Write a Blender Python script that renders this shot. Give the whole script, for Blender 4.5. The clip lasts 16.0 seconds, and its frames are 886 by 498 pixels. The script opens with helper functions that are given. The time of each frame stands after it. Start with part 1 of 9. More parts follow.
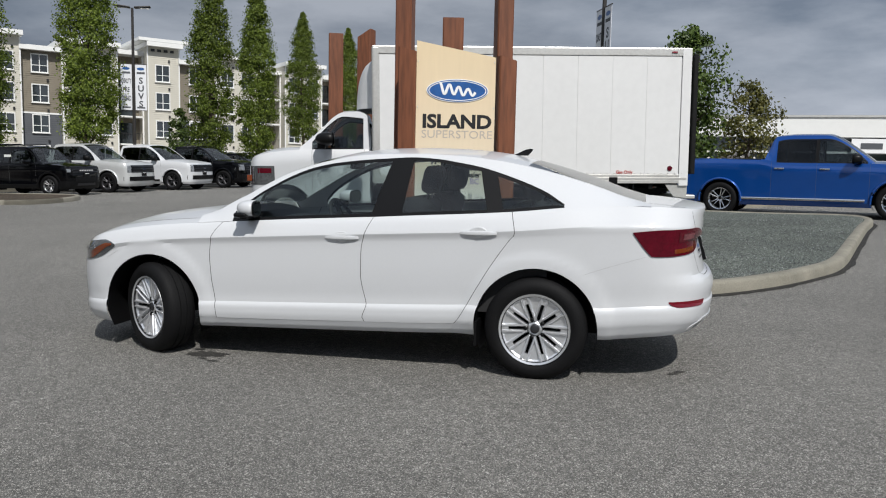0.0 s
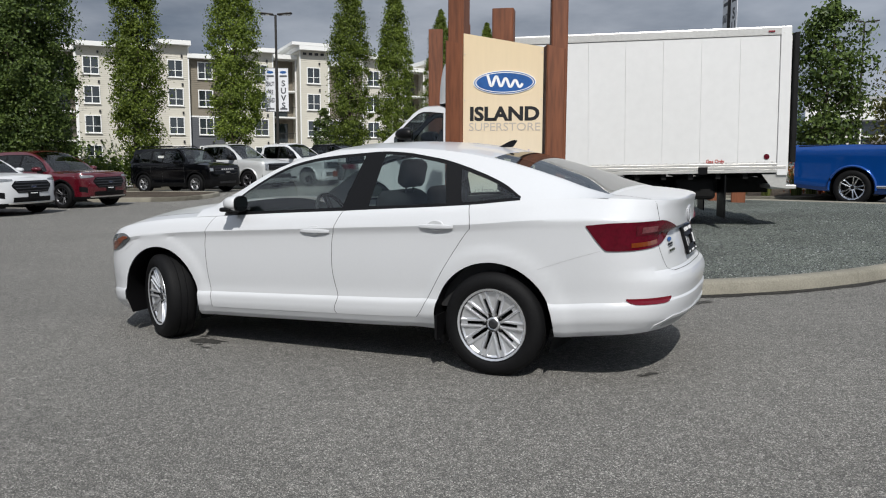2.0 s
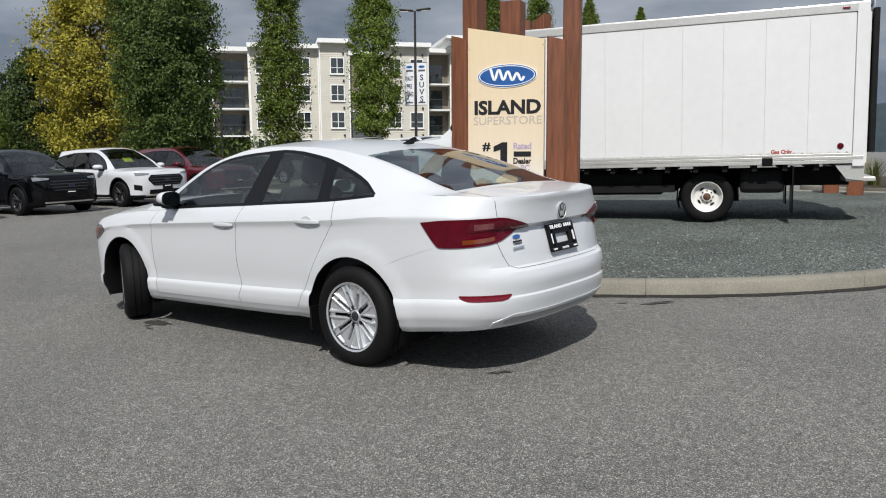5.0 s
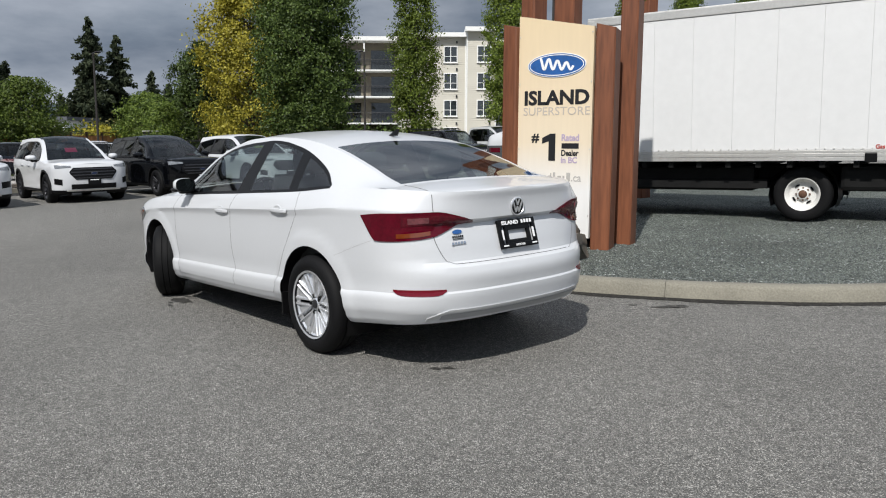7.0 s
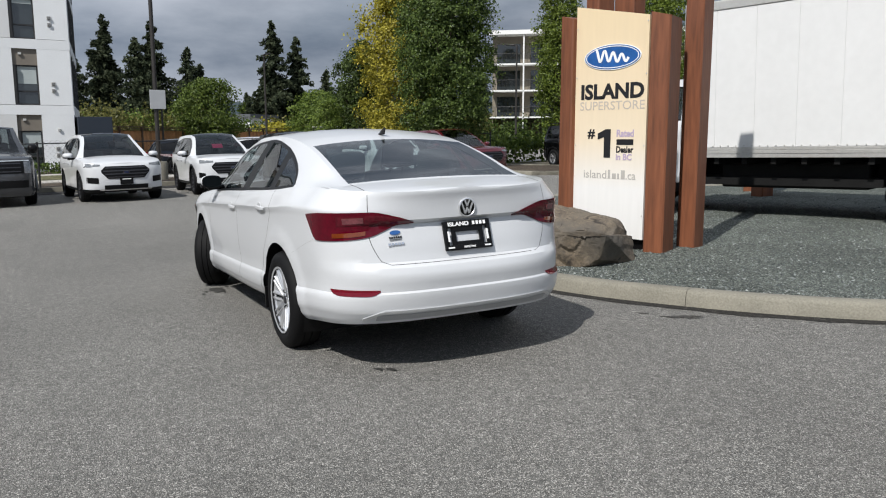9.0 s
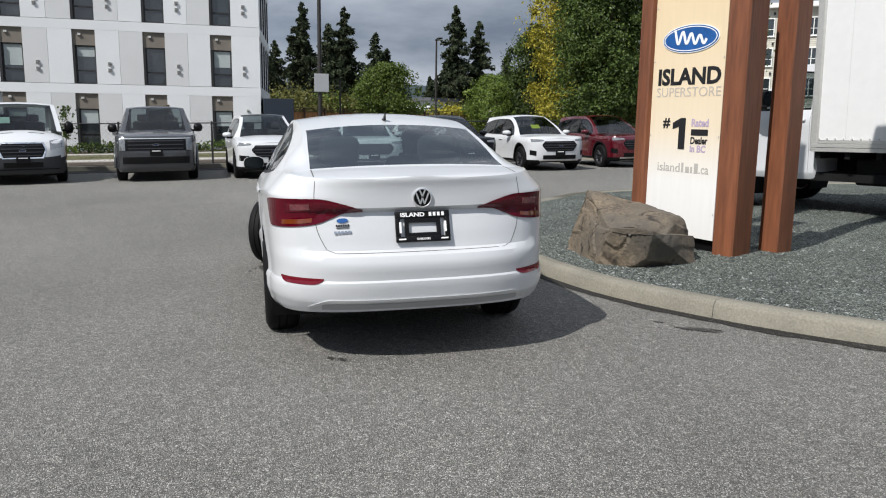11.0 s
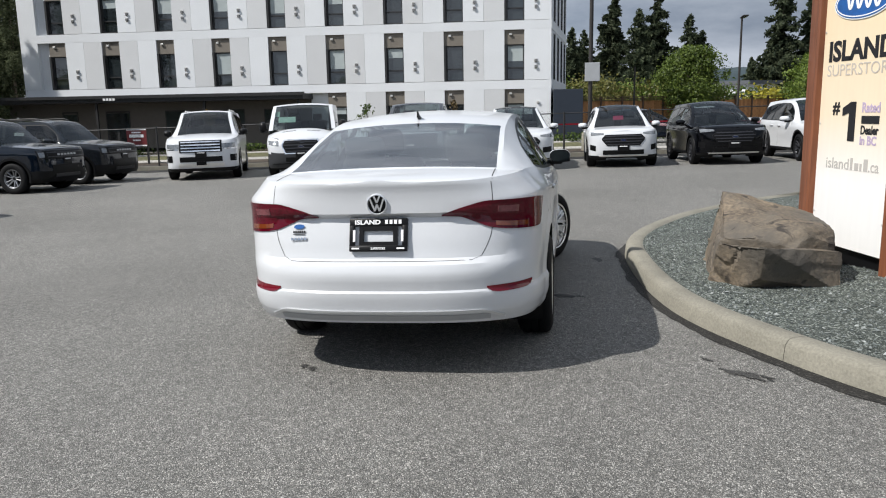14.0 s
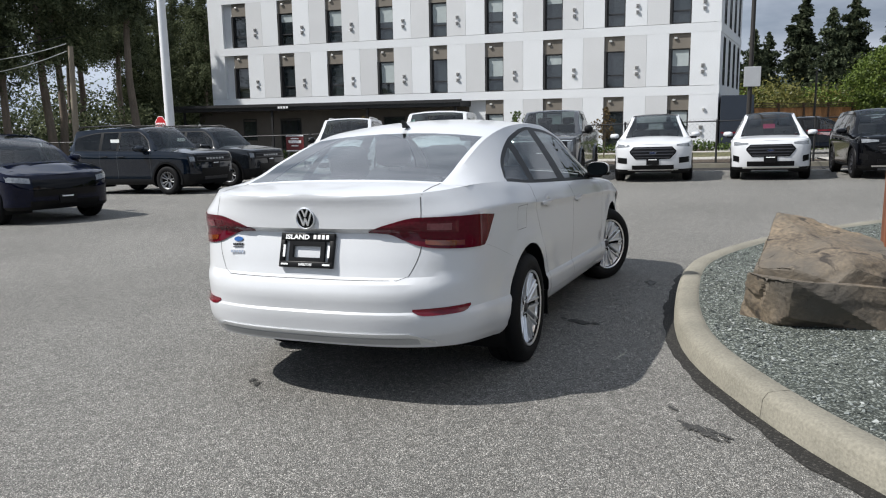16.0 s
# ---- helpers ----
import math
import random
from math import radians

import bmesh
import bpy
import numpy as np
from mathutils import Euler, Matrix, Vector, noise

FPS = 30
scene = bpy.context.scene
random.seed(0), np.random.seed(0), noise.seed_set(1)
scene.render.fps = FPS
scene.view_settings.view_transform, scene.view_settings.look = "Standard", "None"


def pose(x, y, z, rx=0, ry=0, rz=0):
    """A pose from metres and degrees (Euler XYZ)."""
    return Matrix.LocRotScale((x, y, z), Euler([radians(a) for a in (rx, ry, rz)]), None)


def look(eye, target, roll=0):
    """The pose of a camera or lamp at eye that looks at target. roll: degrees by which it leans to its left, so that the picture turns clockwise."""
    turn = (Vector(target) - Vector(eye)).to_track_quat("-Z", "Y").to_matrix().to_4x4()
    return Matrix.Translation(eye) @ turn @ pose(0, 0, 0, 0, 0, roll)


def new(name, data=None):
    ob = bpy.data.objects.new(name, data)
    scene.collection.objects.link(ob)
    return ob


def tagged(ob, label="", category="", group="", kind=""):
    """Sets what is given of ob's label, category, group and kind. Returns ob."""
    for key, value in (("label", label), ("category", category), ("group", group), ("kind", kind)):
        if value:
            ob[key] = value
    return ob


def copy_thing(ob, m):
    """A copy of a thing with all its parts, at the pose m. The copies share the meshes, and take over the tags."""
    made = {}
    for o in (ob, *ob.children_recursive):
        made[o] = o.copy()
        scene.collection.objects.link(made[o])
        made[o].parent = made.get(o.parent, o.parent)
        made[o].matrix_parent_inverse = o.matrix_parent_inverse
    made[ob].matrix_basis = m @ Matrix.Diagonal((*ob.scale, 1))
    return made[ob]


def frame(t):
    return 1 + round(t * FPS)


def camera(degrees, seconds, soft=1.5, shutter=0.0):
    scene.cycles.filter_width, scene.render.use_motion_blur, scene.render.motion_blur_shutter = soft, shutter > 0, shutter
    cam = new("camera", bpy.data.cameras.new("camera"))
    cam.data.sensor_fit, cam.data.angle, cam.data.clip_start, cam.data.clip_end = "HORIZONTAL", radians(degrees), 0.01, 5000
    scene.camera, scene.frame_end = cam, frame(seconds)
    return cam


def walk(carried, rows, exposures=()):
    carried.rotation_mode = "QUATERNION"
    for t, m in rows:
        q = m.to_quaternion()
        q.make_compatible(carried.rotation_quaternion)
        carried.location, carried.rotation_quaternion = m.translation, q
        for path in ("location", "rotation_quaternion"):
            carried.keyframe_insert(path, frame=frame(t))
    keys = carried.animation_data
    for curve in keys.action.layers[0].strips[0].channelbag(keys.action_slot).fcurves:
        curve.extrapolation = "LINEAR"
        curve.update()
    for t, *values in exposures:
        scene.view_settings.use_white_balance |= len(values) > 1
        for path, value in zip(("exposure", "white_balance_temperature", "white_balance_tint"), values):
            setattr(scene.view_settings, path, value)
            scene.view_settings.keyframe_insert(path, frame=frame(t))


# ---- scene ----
cam = camera(60.1, 16.0, soft=1.1)
METRES, EYE = 9.9, 1.25
ROWS = [
    (0.0, 0.0, 0.0, 0.0, 0.12, -5.79, -1.22),
    (0.5, 0.0286, 0.0048, 0.0002, 3.17, -5.87, -1.32),
    (1.0, 0.058, 0.0057, 0.0005, 6.17, -6.03, -1.11),
    (1.5, 0.0884, 0.0066, 0.0011, 8.88, -6.22, -0.72),
    (2.0, 0.1167, 0.013, 0.0011, 11.39, -6.39, -0.18),
    (2.5, 0.146, 0.0182, 0.0017, 13.55, -6.52, 0.26),
    (3.0, 0.1781, 0.0215, 0.0027, 15.45, -6.62, 0.53),
    (3.5, 0.2073, 0.032, 0.0022, 17.3, -6.76, 0.67),
    (6.0, 0.3539, 0.0806, 0.0068, 29.43, -7.48, 0.01),
    (6.5, 0.378, 0.0996, 0.0063, 32.46, -7.78, -0.12),
    (7.0, 0.4012, 0.1182, 0.008, 35.43, -7.94, -0.23),
    (7.5, 0.4294, 0.136, 0.0093, 38.32, -7.99, -0.21),
    (8.0, 0.4509, 0.1609, 0.0085, 41.18, -8.11, -0.14),
    (8.5, 0.4705, 0.1852, 0.0094, 44.33, -8.23, 0.01),
    (9.0, 0.4921, 0.209, 0.0114, 47.96, -8.42, 0.11),
    (11.5, 0.5599, 0.3559, 0.0144, 65.17, -9.95, -0.92),
    (12.0, 0.5676, 0.3883, 0.0161, 69.01, -10.2, -0.77),
    (12.5, 0.5681, 0.4207, 0.0169, 73.11, -10.35, -0.45),
    (13.0, 0.5702, 0.4535, 0.0172, 77.13, -10.44, 0.08),
    (13.5, 0.5702, 0.4842, 0.0176, 81.01, -10.45, 0.6),
    (14.0, 0.5649, 0.5138, 0.0181, 84.77, -10.39, 1.01),
    (14.5, 0.5606, 0.5461, 0.0175, 88.35, -10.23, 1.27),
    (15.0, 0.5546, 0.5766, 0.0175, 91.74, -9.97, 1.33),
    (15.5, 0.5425, 0.6041, 0.0181, 94.83, -9.77, 1.18),
    (16.0, 0.5342, 0.6317, 0.0176, 97.57, -9.66, 0.98),
]
walk(cam, [(t, pose(0, 0, EYE) @ pose(METRES * x, METRES * y, METRES * z, 90 + pitch, roll, yaw)) for t, x, y, z, yaw, pitch, roll in ROWS],
     [(0.0, -0.08), (3.5, -0.01), (7.0, 0.09), (12.5, 0.26), (16.0, 0.40)])

# ---- sky, sun and exposure ----
SUN_FROM = Vector((0.26, -0.84, 1.0)).normalized()
sun_data = bpy.data.lights.new("sun", "SUN")
sun_data.energy, sun_data.angle, sun_data.color = 4.5, radians(0.6), (1.0, 0.975, 0.935)
sun = new("sun", sun_data)
sun.matrix_world = look((6, -30, 43), (0, 0, 0))
sun.rotation_euler = (-SUN_FROM).to_track_quat("-Z", "Y").to_euler()
scene.view_settings.exposure = 0.0

world = bpy.data.worlds.new("sky")
scene.world = world
world.use_nodes = True
wn, wl = world.node_tree.nodes, world.node_tree.links
wn.clear()
w_out = wn.new("ShaderNodeOutputWorld")
w_bg = wn.new("ShaderNodeBackground")
w_bg.inputs["Strength"].default_value = 0.080
w_sky = wn.new("ShaderNodeTexSky")
w_sky.sky_type = "NISHITA"
w_sky.sun_disc = False
w_sky.sun_elevation = math.asin(SUN_FROM.z)
w_sky.sun_rotation = math.atan2(SUN_FROM.x, SUN_FROM.y)
w_co = wn.new("ShaderNodeTexCoord")
w_map = wn.new("ShaderNodeMapping")
w_map.inputs["Scale"].default_value = (1.0, 1.0, 3.2)
w_n1 = wn.new("ShaderNodeTexNoise")
w_n1.inputs["Scale"].default_value, w_n1.inputs["Detail"].default_value, w_n1.inputs["Roughness"].default_value = 2.1, 9.0, 0.56
w_n2 = wn.new("ShaderNodeTexNoise")
w_n2.inputs["Scale"].default_value, w_n2.inputs["Detail"].default_value = 3.1, 8.0
w_ramp = wn.new("ShaderNodeValToRGB")
w_ramp.color_ramp.elements[0].position, w_ramp.color_ramp.elements[0].color = 0.40, (2.15, 2.65, 3.45, 1)
w_ramp.color_ramp.elements[1].position, w_ramp.color_ramp.elements[1].color = 0.62, (5.5, 6.0, 6.9, 1)
w_cov = wn.new("ShaderNodeValToRGB")
w_cov.color_ramp.elements[0].position, w_cov.color_ramp.elements[0].color = 0.2, (0.85, 0.85, 0.85, 1)
w_cov.color_ramp.elements[1].position, w_cov.color_ramp.elements[1].color = 0.5, (1, 1, 1, 1)
w_mix = wn.new("ShaderNodeMix")
w_mix.data_type = "RGBA"
# a dark bank of cloud in the north, thinner and brighter cloud overhead and in the south
w_dot = wn.new("ShaderNodeVectorMath")
w_dot.operation = "DOT_PRODUCT"
w_dot.inputs[1].default_value = Vector((-0.42, 0.84, -0.38)).normalized()
w_bank = wn.new("ShaderNodeMapRange")
w_bank.interpolation_type = "SMOOTHSTEP"
w_bank.inputs["From Min"].default_value, w_bank.inputs["From Max"].default_value = -0.10, 0.92
w_bank.inputs["To Min"].default_value, w_bank.inputs["To Max"].default_value = 1.52, 0.86
w_mul = wn.new("ShaderNodeVectorMath")
w_mul.operation = "SCALE"
wl.new(w_co.outputs["Generated"], w_dot.inputs[0])
wl.new(w_dot.outputs["Value"], w_bank.inputs["Value"])
wl.new(w_bank.outputs["Result"], w_mul.inputs["Scale"])
wl.new(w_ramp.outputs["Color"], w_mul.inputs[0])
wl.new(w_co.outputs["Generated"], w_map.inputs["Vector"])
wl.new(w_map.outputs["Vector"], w_n1.inputs["Vector"])
wl.new(w_map.outputs["Vector"], w_n2.inputs["Vector"])
wl.new(w_n1.outputs["Fac"], w_ramp.inputs["Fac"])
wl.new(w_n2.outputs["Fac"], w_cov.inputs["Fac"])
wl.new(w_cov.outputs["Color"], w_mix.inputs[0])
wl.new(w_sky.outputs["Color"], w_mix.inputs[6])
wl.new(w_mul.outputs["Vector"], w_mix.inputs[7])
wl.new(w_mix.outputs[2], w_bg.inputs["Color"])
wl.new(w_bg.outputs["Background"], w_out.inputs["Surface"])

# ---- materials ----
def mat(name, col, rough=0.5, metal=0.0, var=0.12, scale=3.0, fine=60.0, bump=0.0, coat=0.0, trans=0.0, ior=1.45, rand=0.0, col2=None, stretch=(1, 1, 1), emit=None):
    """A procedural surface: base colour varied at two scales, fine relief, optional coat, glass and per-object change."""
    m = bpy.data.materials.new(name)
    m.use_nodes = True
    n, l = m.node_tree.nodes, m.node_tree.links
    b = n["Principled BSDF"]
    b.inputs["Roughness"].default_value = rough
    b.inputs["Metallic"].default_value = metal
    b.inputs["Coat Weight"].default_value = coat
    b.inputs["Coat Roughness"].default_value = 0.03
    b.inputs["Transmission Weight"].default_value = trans
    b.inputs["IOR"].default_value = ior
    co = n.new("ShaderNodeTexCoord")
    mp = n.new("ShaderNodeMapping")
    mp.inputs["Scale"].default_value = stretch
    l.new(co.outputs["Object"], mp.inputs["Vector"])
    big, small = n.new("ShaderNodeTexNoise"), n.new("ShaderNodeTexNoise")
    big.inputs["Scale"].default_value, big.inputs["Detail"].default_value = scale, 5
    small.inputs["Scale"].default_value, small.inputs["Detail"].default_value = fine, 3
    l.new(mp.outputs["Vector"], big.inputs["Vector"])
    l.new(mp.outputs["Vector"], small.inputs["Vector"])
    add = n.new("ShaderNodeMath")
    add.operation = "MULTIPLY_ADD"
    add.inputs[1].default_value = 0.5
    l.new(small.outputs["Fac"], add.inputs[0])
    half = n.new("ShaderNodeMath")
    half.operation = "MULTIPLY"
    half.inputs[1].default_value = 0.5
    l.new(big.outputs["Fac"], half.inputs[0])
    l.new(half.outputs[0], add.inputs[2])
    rp = n.new("ShaderNodeValToRGB")
    lo, hi = [c * (1 - var) for c in col], [min(1, c * (1 + var)) for c in (col2 or col)]
    rp.color_ramp.elements[0].position, rp.color_ramp.elements[0].color = 0.33, (*lo, 1)
    rp.color_ramp.elements[1].position, rp.color_ramp.elements[1].color = 0.67, (*hi, 1)
    l.new(add.outputs[0], rp.inputs["Fac"])
    out = rp.outputs["Color"]
    if rand:
        oi, hs, mr = n.new("ShaderNodeObjectInfo"), n.new("ShaderNodeHueSaturation"), n.new("ShaderNodeMapRange")
        mr.inputs["To Min"].default_value, mr.inputs["To Max"].default_value = 1 - rand, 1 + rand
        l.new(oi.outputs["Random"], mr.inputs["Value"])
        l.new(mr.outputs["Result"], hs.inputs["Value"])
        l.new(out, hs.inputs["Color"])
        out = hs.outputs["Color"]
    l.new(out, b.inputs["Base Color"])
    if bump:
        bp = n.new("ShaderNodeBump")
        bp.inputs["Strength"].default_value, bp.inputs["Distance"].default_value = bump, 0.01
        l.new(add.outputs[0], bp.inputs["Height"])
        l.new(bp.outputs["Normal"], b.inputs["Normal"])
    if emit:
        b.inputs["Emission Color"].default_value, b.inputs["Emission Strength"].default_value = (*emit[:3], 1), emit[3]
    return m


def speckled(name, base, stone, stone_scale, amount, rough, bump, patch=0.25, patch_scale=0.35):
    """Aggregate: asphalt or gravel, single stones over a binder, with broad worn patches."""
    m = bpy.data.materials.new(name)
    m.use_nodes = True
    n, l = m.node_tree.nodes, m.node_tree.links
    b = n["Principled BSDF"]
    b.inputs["Roughness"].default_value = rough
    b.inputs["Specular IOR Level"].default_value = 0.35
    co = n.new("ShaderNodeTexCoord")
    vo = n.new("ShaderNodeTexVoronoi")
    vo.inputs["Scale"].default_value = stone_scale
    l.new(co.outputs["Object"], vo.inputs["Vector"])
    sep = n.new("ShaderNodeSeparateColor")
    l.new(vo.outputs["Color"], sep.inputs["Color"])
    rp = n.new("ShaderNodeValToRGB")
    els = rp.color_ramp.elements
    els[0].position, els[0].color = 0.0, (*[c * 0.72 for c in base], 1)
    els[1].position, els[1].color = 1.0, (*stone, 1)
    mid = els.new(1 - amount)
    mid.color = (*[c * 1.1 for c in base], 1)
    l.new(sep.outputs["Red"], rp.inputs["Fac"])
    big = n.new("ShaderNodeTexNoise")
    big.inputs["Scale"].default_value, big.inputs["Detail"].default_value, big.inputs["Roughness"].default_value = patch_scale, 6, 0.62
    l.new(co.outputs["Object"], big.inputs["Vector"])
    mr = n.new("ShaderNodeMapRange")
    mr.inputs["From Min"].default_value, mr.inputs["From Max"].default_value = 0.3, 0.7
    mr.inputs["To Min"].default_value, mr.inputs["To Max"].default_value = 1 - patch, 1 + patch
    l.new(big.outputs["Fac"], mr.inputs["Value"])
    hs = n.new("ShaderNodeHueSaturation")
    l.new(rp.outputs["Color"], hs.inputs["Color"])
    l.new(mr.outputs["Result"], hs.inputs["Value"])
    l.new(hs.outputs["Color"], b.inputs["Base Color"])
    bp = n.new("ShaderNodeBump")
    bp.inputs["Strength"].default_value, bp.inputs["Distance"].default_value = bump, 0.006
    l.new(vo.outputs["Distance"], bp.inputs["Height"])
    bp.invert = True
    l.new(bp.outputs["Normal"], b.inputs["Normal"])
    return m


def glass(name, tint, rough=0.0, base=0.06):
    """Thin tinted glazing: a clear pane that takes some light away and mirrors the sky."""
    m = bpy.data.materials.new(name)
    m.use_nodes = True
    n, l = m.node_tree.nodes, m.node_tree.links
    n.clear()
    out, mix, tr, gl, lw, pw, ad = (n.new("ShaderNode" + k) for k in ("OutputMaterial", "MixShader", "BsdfTransparent", "BsdfGlossy", "LayerWeight", "Math", "Math"))
    tr.inputs["Color"].default_value = (*tint, 1)
    gl.inputs["Roughness"].default_value = rough
    lw.inputs["Blend"].default_value = 0.5
    pw.operation, pw.inputs[1].default_value = "POWER", 4.5
    ad.operation, ad.inputs[1].default_value, ad.inputs[2].default_value = "MULTIPLY_ADD", 0.94 - base, base
    l.new(lw.outputs["Facing"], pw.inputs[0])
    l.new(pw.outputs[0], ad.inputs[0])
    l.new(ad.outputs[0], mix.inputs[0])
    l.new(tr.outputs[0], mix.inputs[1])
    l.new(gl.outputs[0], mix.inputs[2])
    l.new(mix.outputs[0], out.inputs["Surface"])
    return m


def asphalt():
    """Worn asphalt: fine aggregate in warm and cool greys, a few pale chips, broad patches."""
    m = bpy.data.materials.new("asphalt")
    m.use_nodes = True
    n, l = m.node_tree.nodes, m.node_tree.links
    b = n["Principled BSDF"]
    b.inputs["Roughness"].default_value = 0.82
    b.inputs["Specular IOR Level"].default_value = 0.35
    co = n.new("ShaderNodeTexCoord")
    fine, chips, wide, mid = n.new("ShaderNodeTexVoronoi"), n.new("ShaderNodeTexVoronoi"), n.new("ShaderNodeTexNoise"), n.new("ShaderNodeTexNoise")
    fine.inputs["Scale"].default_value, chips.inputs["Scale"].default_value = 235, 165
    wide.inputs["Scale"].default_value, wide.inputs["Detail"].default_value, wide.inputs["Roughness"].default_value = 0.24, 8, 0.66
    mid.inputs["Scale"].default_value, mid.inputs["Detail"].default_value = 26, 5
    for q in (fine, chips, wide, mid):
        l.new(co.outputs["Object"], q.inputs["Vector"])
    s1, s2 = n.new("ShaderNodeSeparateColor"), n.new("ShaderNodeSeparateColor")
    l.new(fine.outputs["Color"], s1.inputs["Color"])
    l.new(chips.outputs["Color"], s2.inputs["Color"])
    rp = n.new("ShaderNodeValToRGB")
    e = rp.color_ramp.elements
    e[0].position, e[0].color = 0.0, (0.060, 0.058, 0.053, 1)
    e[1].position, e[1].color = 1.0, (0.47, 0.455, 0.425, 1)
    for q, c in ((0.35, (0.114, 0.111, 0.103)), (0.7, (0.176, 0.172, 0.160)), (0.88, (0.258, 0.245, 0.220))):
        e.new(q).color = (*c, 1)
    l.new(s1.outputs["Red"], rp.inputs["Fac"])
    ch = n.new("ShaderNodeValToRGB")
    ch.color_ramp.elements[0].position, ch.color_ramp.elements[0].color = 0.945, (0, 0, 0, 1)
    ch.color_ramp.elements[1].position, ch.color_ramp.elements[1].color = 0.955, (0.66, 0.66, 0.66, 1)
    l.new(s2.outputs["Green"], ch.inputs["Fac"])
    mix = n.new("ShaderNodeMix")
    mix.data_type = "RGBA"
    mix.inputs[7].default_value = (0.52, 0.50, 0.46, 1)
    l.new(ch.outputs["Color"], mix.inputs[0])
    l.new(rp.outputs["Color"], mix.inputs[6])
    hs = n.new("ShaderNodeHueSaturation")
    r1, r2, mu = n.new("ShaderNodeMapRange"), n.new("ShaderNodeMapRange"), n.new("ShaderNodeMath")
    r1.inputs["From Min"].default_value, r1.inputs["From Max"].default_value, r1.inputs["To Min"].default_value, r1.inputs["To Max"].default_value = 0.3, 0.7, 0.78, 1.18
    r2.inputs["From Min"].default_value, r2.inputs["From Max"].default_value, r2.inputs["To Min"].default_value, r2.inputs["To Max"].default_value = 0.3, 0.7, 0.80, 1.20
    mu.operation = "MULTIPLY"
    l.new(wide.outputs["Fac"], r1.inputs["Value"])
    l.new(mid.outputs["Fac"], r2.inputs["Value"])
    l.new(r1.outputs["Result"], mu.inputs[0])
    l.new(r2.outputs["Result"], mu.inputs[1])
    l.new(mu.outputs[0], hs.inputs["Value"])
    l.new(mix.outputs[2], hs.inputs["Color"])
    l.new(hs.outputs["Color"], b.inputs["Base Color"])
    b1, b2 = n.new("ShaderNodeBump"), n.new("ShaderNodeBump")
    for q, src, d in ((b1, fine, 0.004), (b2, chips, 0.007)):
        q.inputs["Strength"].default_value, q.inputs["Distance"].default_value = 0.7, d
        q.invert = True
        l.new(src.outputs["Distance"], q.inputs["Height"])
    l.new(b1.outputs["Normal"], b2.inputs["Normal"])
    l.new(b2.outputs["Normal"], b.inputs["Normal"])
    return m


ASPHALT = asphalt()
GRAVEL = speckled("gravel", (0.050, 0.058, 0.050), (0.27, 0.290, 0.262), 110, 0.36, 0.9, 0.9, 0.28, 0.8)
CONCRETE = mat("concrete", (0.205, 0.192, 0.155), 0.9, var=0.28, scale=2.6, fine=70, bump=0.9)
WHITE_PAINT = mat("white_car_paint", (0.555, 0.565, 0.58), 0.34, var=0.012, scale=1.5, coat=0.6)
SILVER_PAINT = mat("silver_grey_paint", (0.52, 0.53, 0.53), 0.32, metal=0.2, var=0.03, coat=0.8)
DARK_PAINT = mat("carbon_grey_paint", (0.058, 0.060, 0.065), 0.24, metal=0.35, var=0.05, coat=0.7)
BLACK_PAINT = mat("black_car_paint", (0.002, 0.0022, 0.003), 0.06, var=0.05, coat=0.12)
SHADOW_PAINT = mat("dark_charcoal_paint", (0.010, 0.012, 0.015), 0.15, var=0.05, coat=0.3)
NAVY_PAINT = mat("dark_blue_grey_paint", (0.003, 0.006, 0.012), 0.08, var=0.05, coat=0.3)
DEEP_PAINT = mat("blue_black_paint", (0.002, 0.0035, 0.014), 0.05, var=0.05, coat=0.15)
RED_PAINT = mat("dark_red_paint", (0.085, 0.004, 0.010), 0.25, metal=0.2, var=0.05, coat=1.0)
BLUE_PAINT = mat("bright_blue_paint", (0.003, 0.062, 0.29), 0.18, metal=0.35, var=0.05, coat=1.0)
TRIM = mat("black_plastic_trim", (0.005, 0.005, 0.0055), 0.4, var=0.15)
GAP = mat("panel_gap", (0.07, 0.07, 0.07), 0.9, var=0.05)
SEAM = mat("fine_panel_joint", (0.34, 0.34, 0.34), 0.9, var=0.05)
RUBBER = mat("tyre_rubber", (0.0045, 0.0045, 0.005), 0.7, var=0.25, fine=90, bump=0.25)
ALLOY = mat("bright_alloy", (0.72, 0.73, 0.75), 0.30, metal=0.75, var=0.05)
DARK_ALLOY = mat("dark_alloy", (0.06, 0.06, 0.065), 0.35, metal=0.7, var=0.06)
MACHINED = mat("machined_dark_alloy", (0.26, 0.265, 0.275), 0.35, metal=0.7, var=0.3, scale=14)
CHROME = mat("chrome", (0.75, 0.76, 0.78), 0.08, metal=1.0, var=0.02)
MIRROR = mat("dark_mirror_glass", (0.13, 0.15, 0.145), 0.04, metal=1.0, var=0.02)
CAR_GLASS = glass("tinted_car_glass", (0.46, 0.51, 0.51), base=0.07)
SEDAN_GLASS = glass("sedan_glass", (0.66, 0.73, 0.72), base=0.08)
SEDAN_BACKLIGHT = glass("sedan_rear_glass", (0.72, 0.84, 0.82), base=0.26)
HEAD_LENS = mat("headlight_lens", (0.09, 0.095, 0.10), 0.08, metal=0.3, var=0.4, scale=20, coat=1.0)
DARK_GLASS = glass("privacy_glass", (0.10, 0.11, 0.12), base=0.05)
RED_LENS = mat("red_lamp_lens", (0.17, 0.005, 0.012), 0.12, var=0.1, scale=20, coat=1.0)
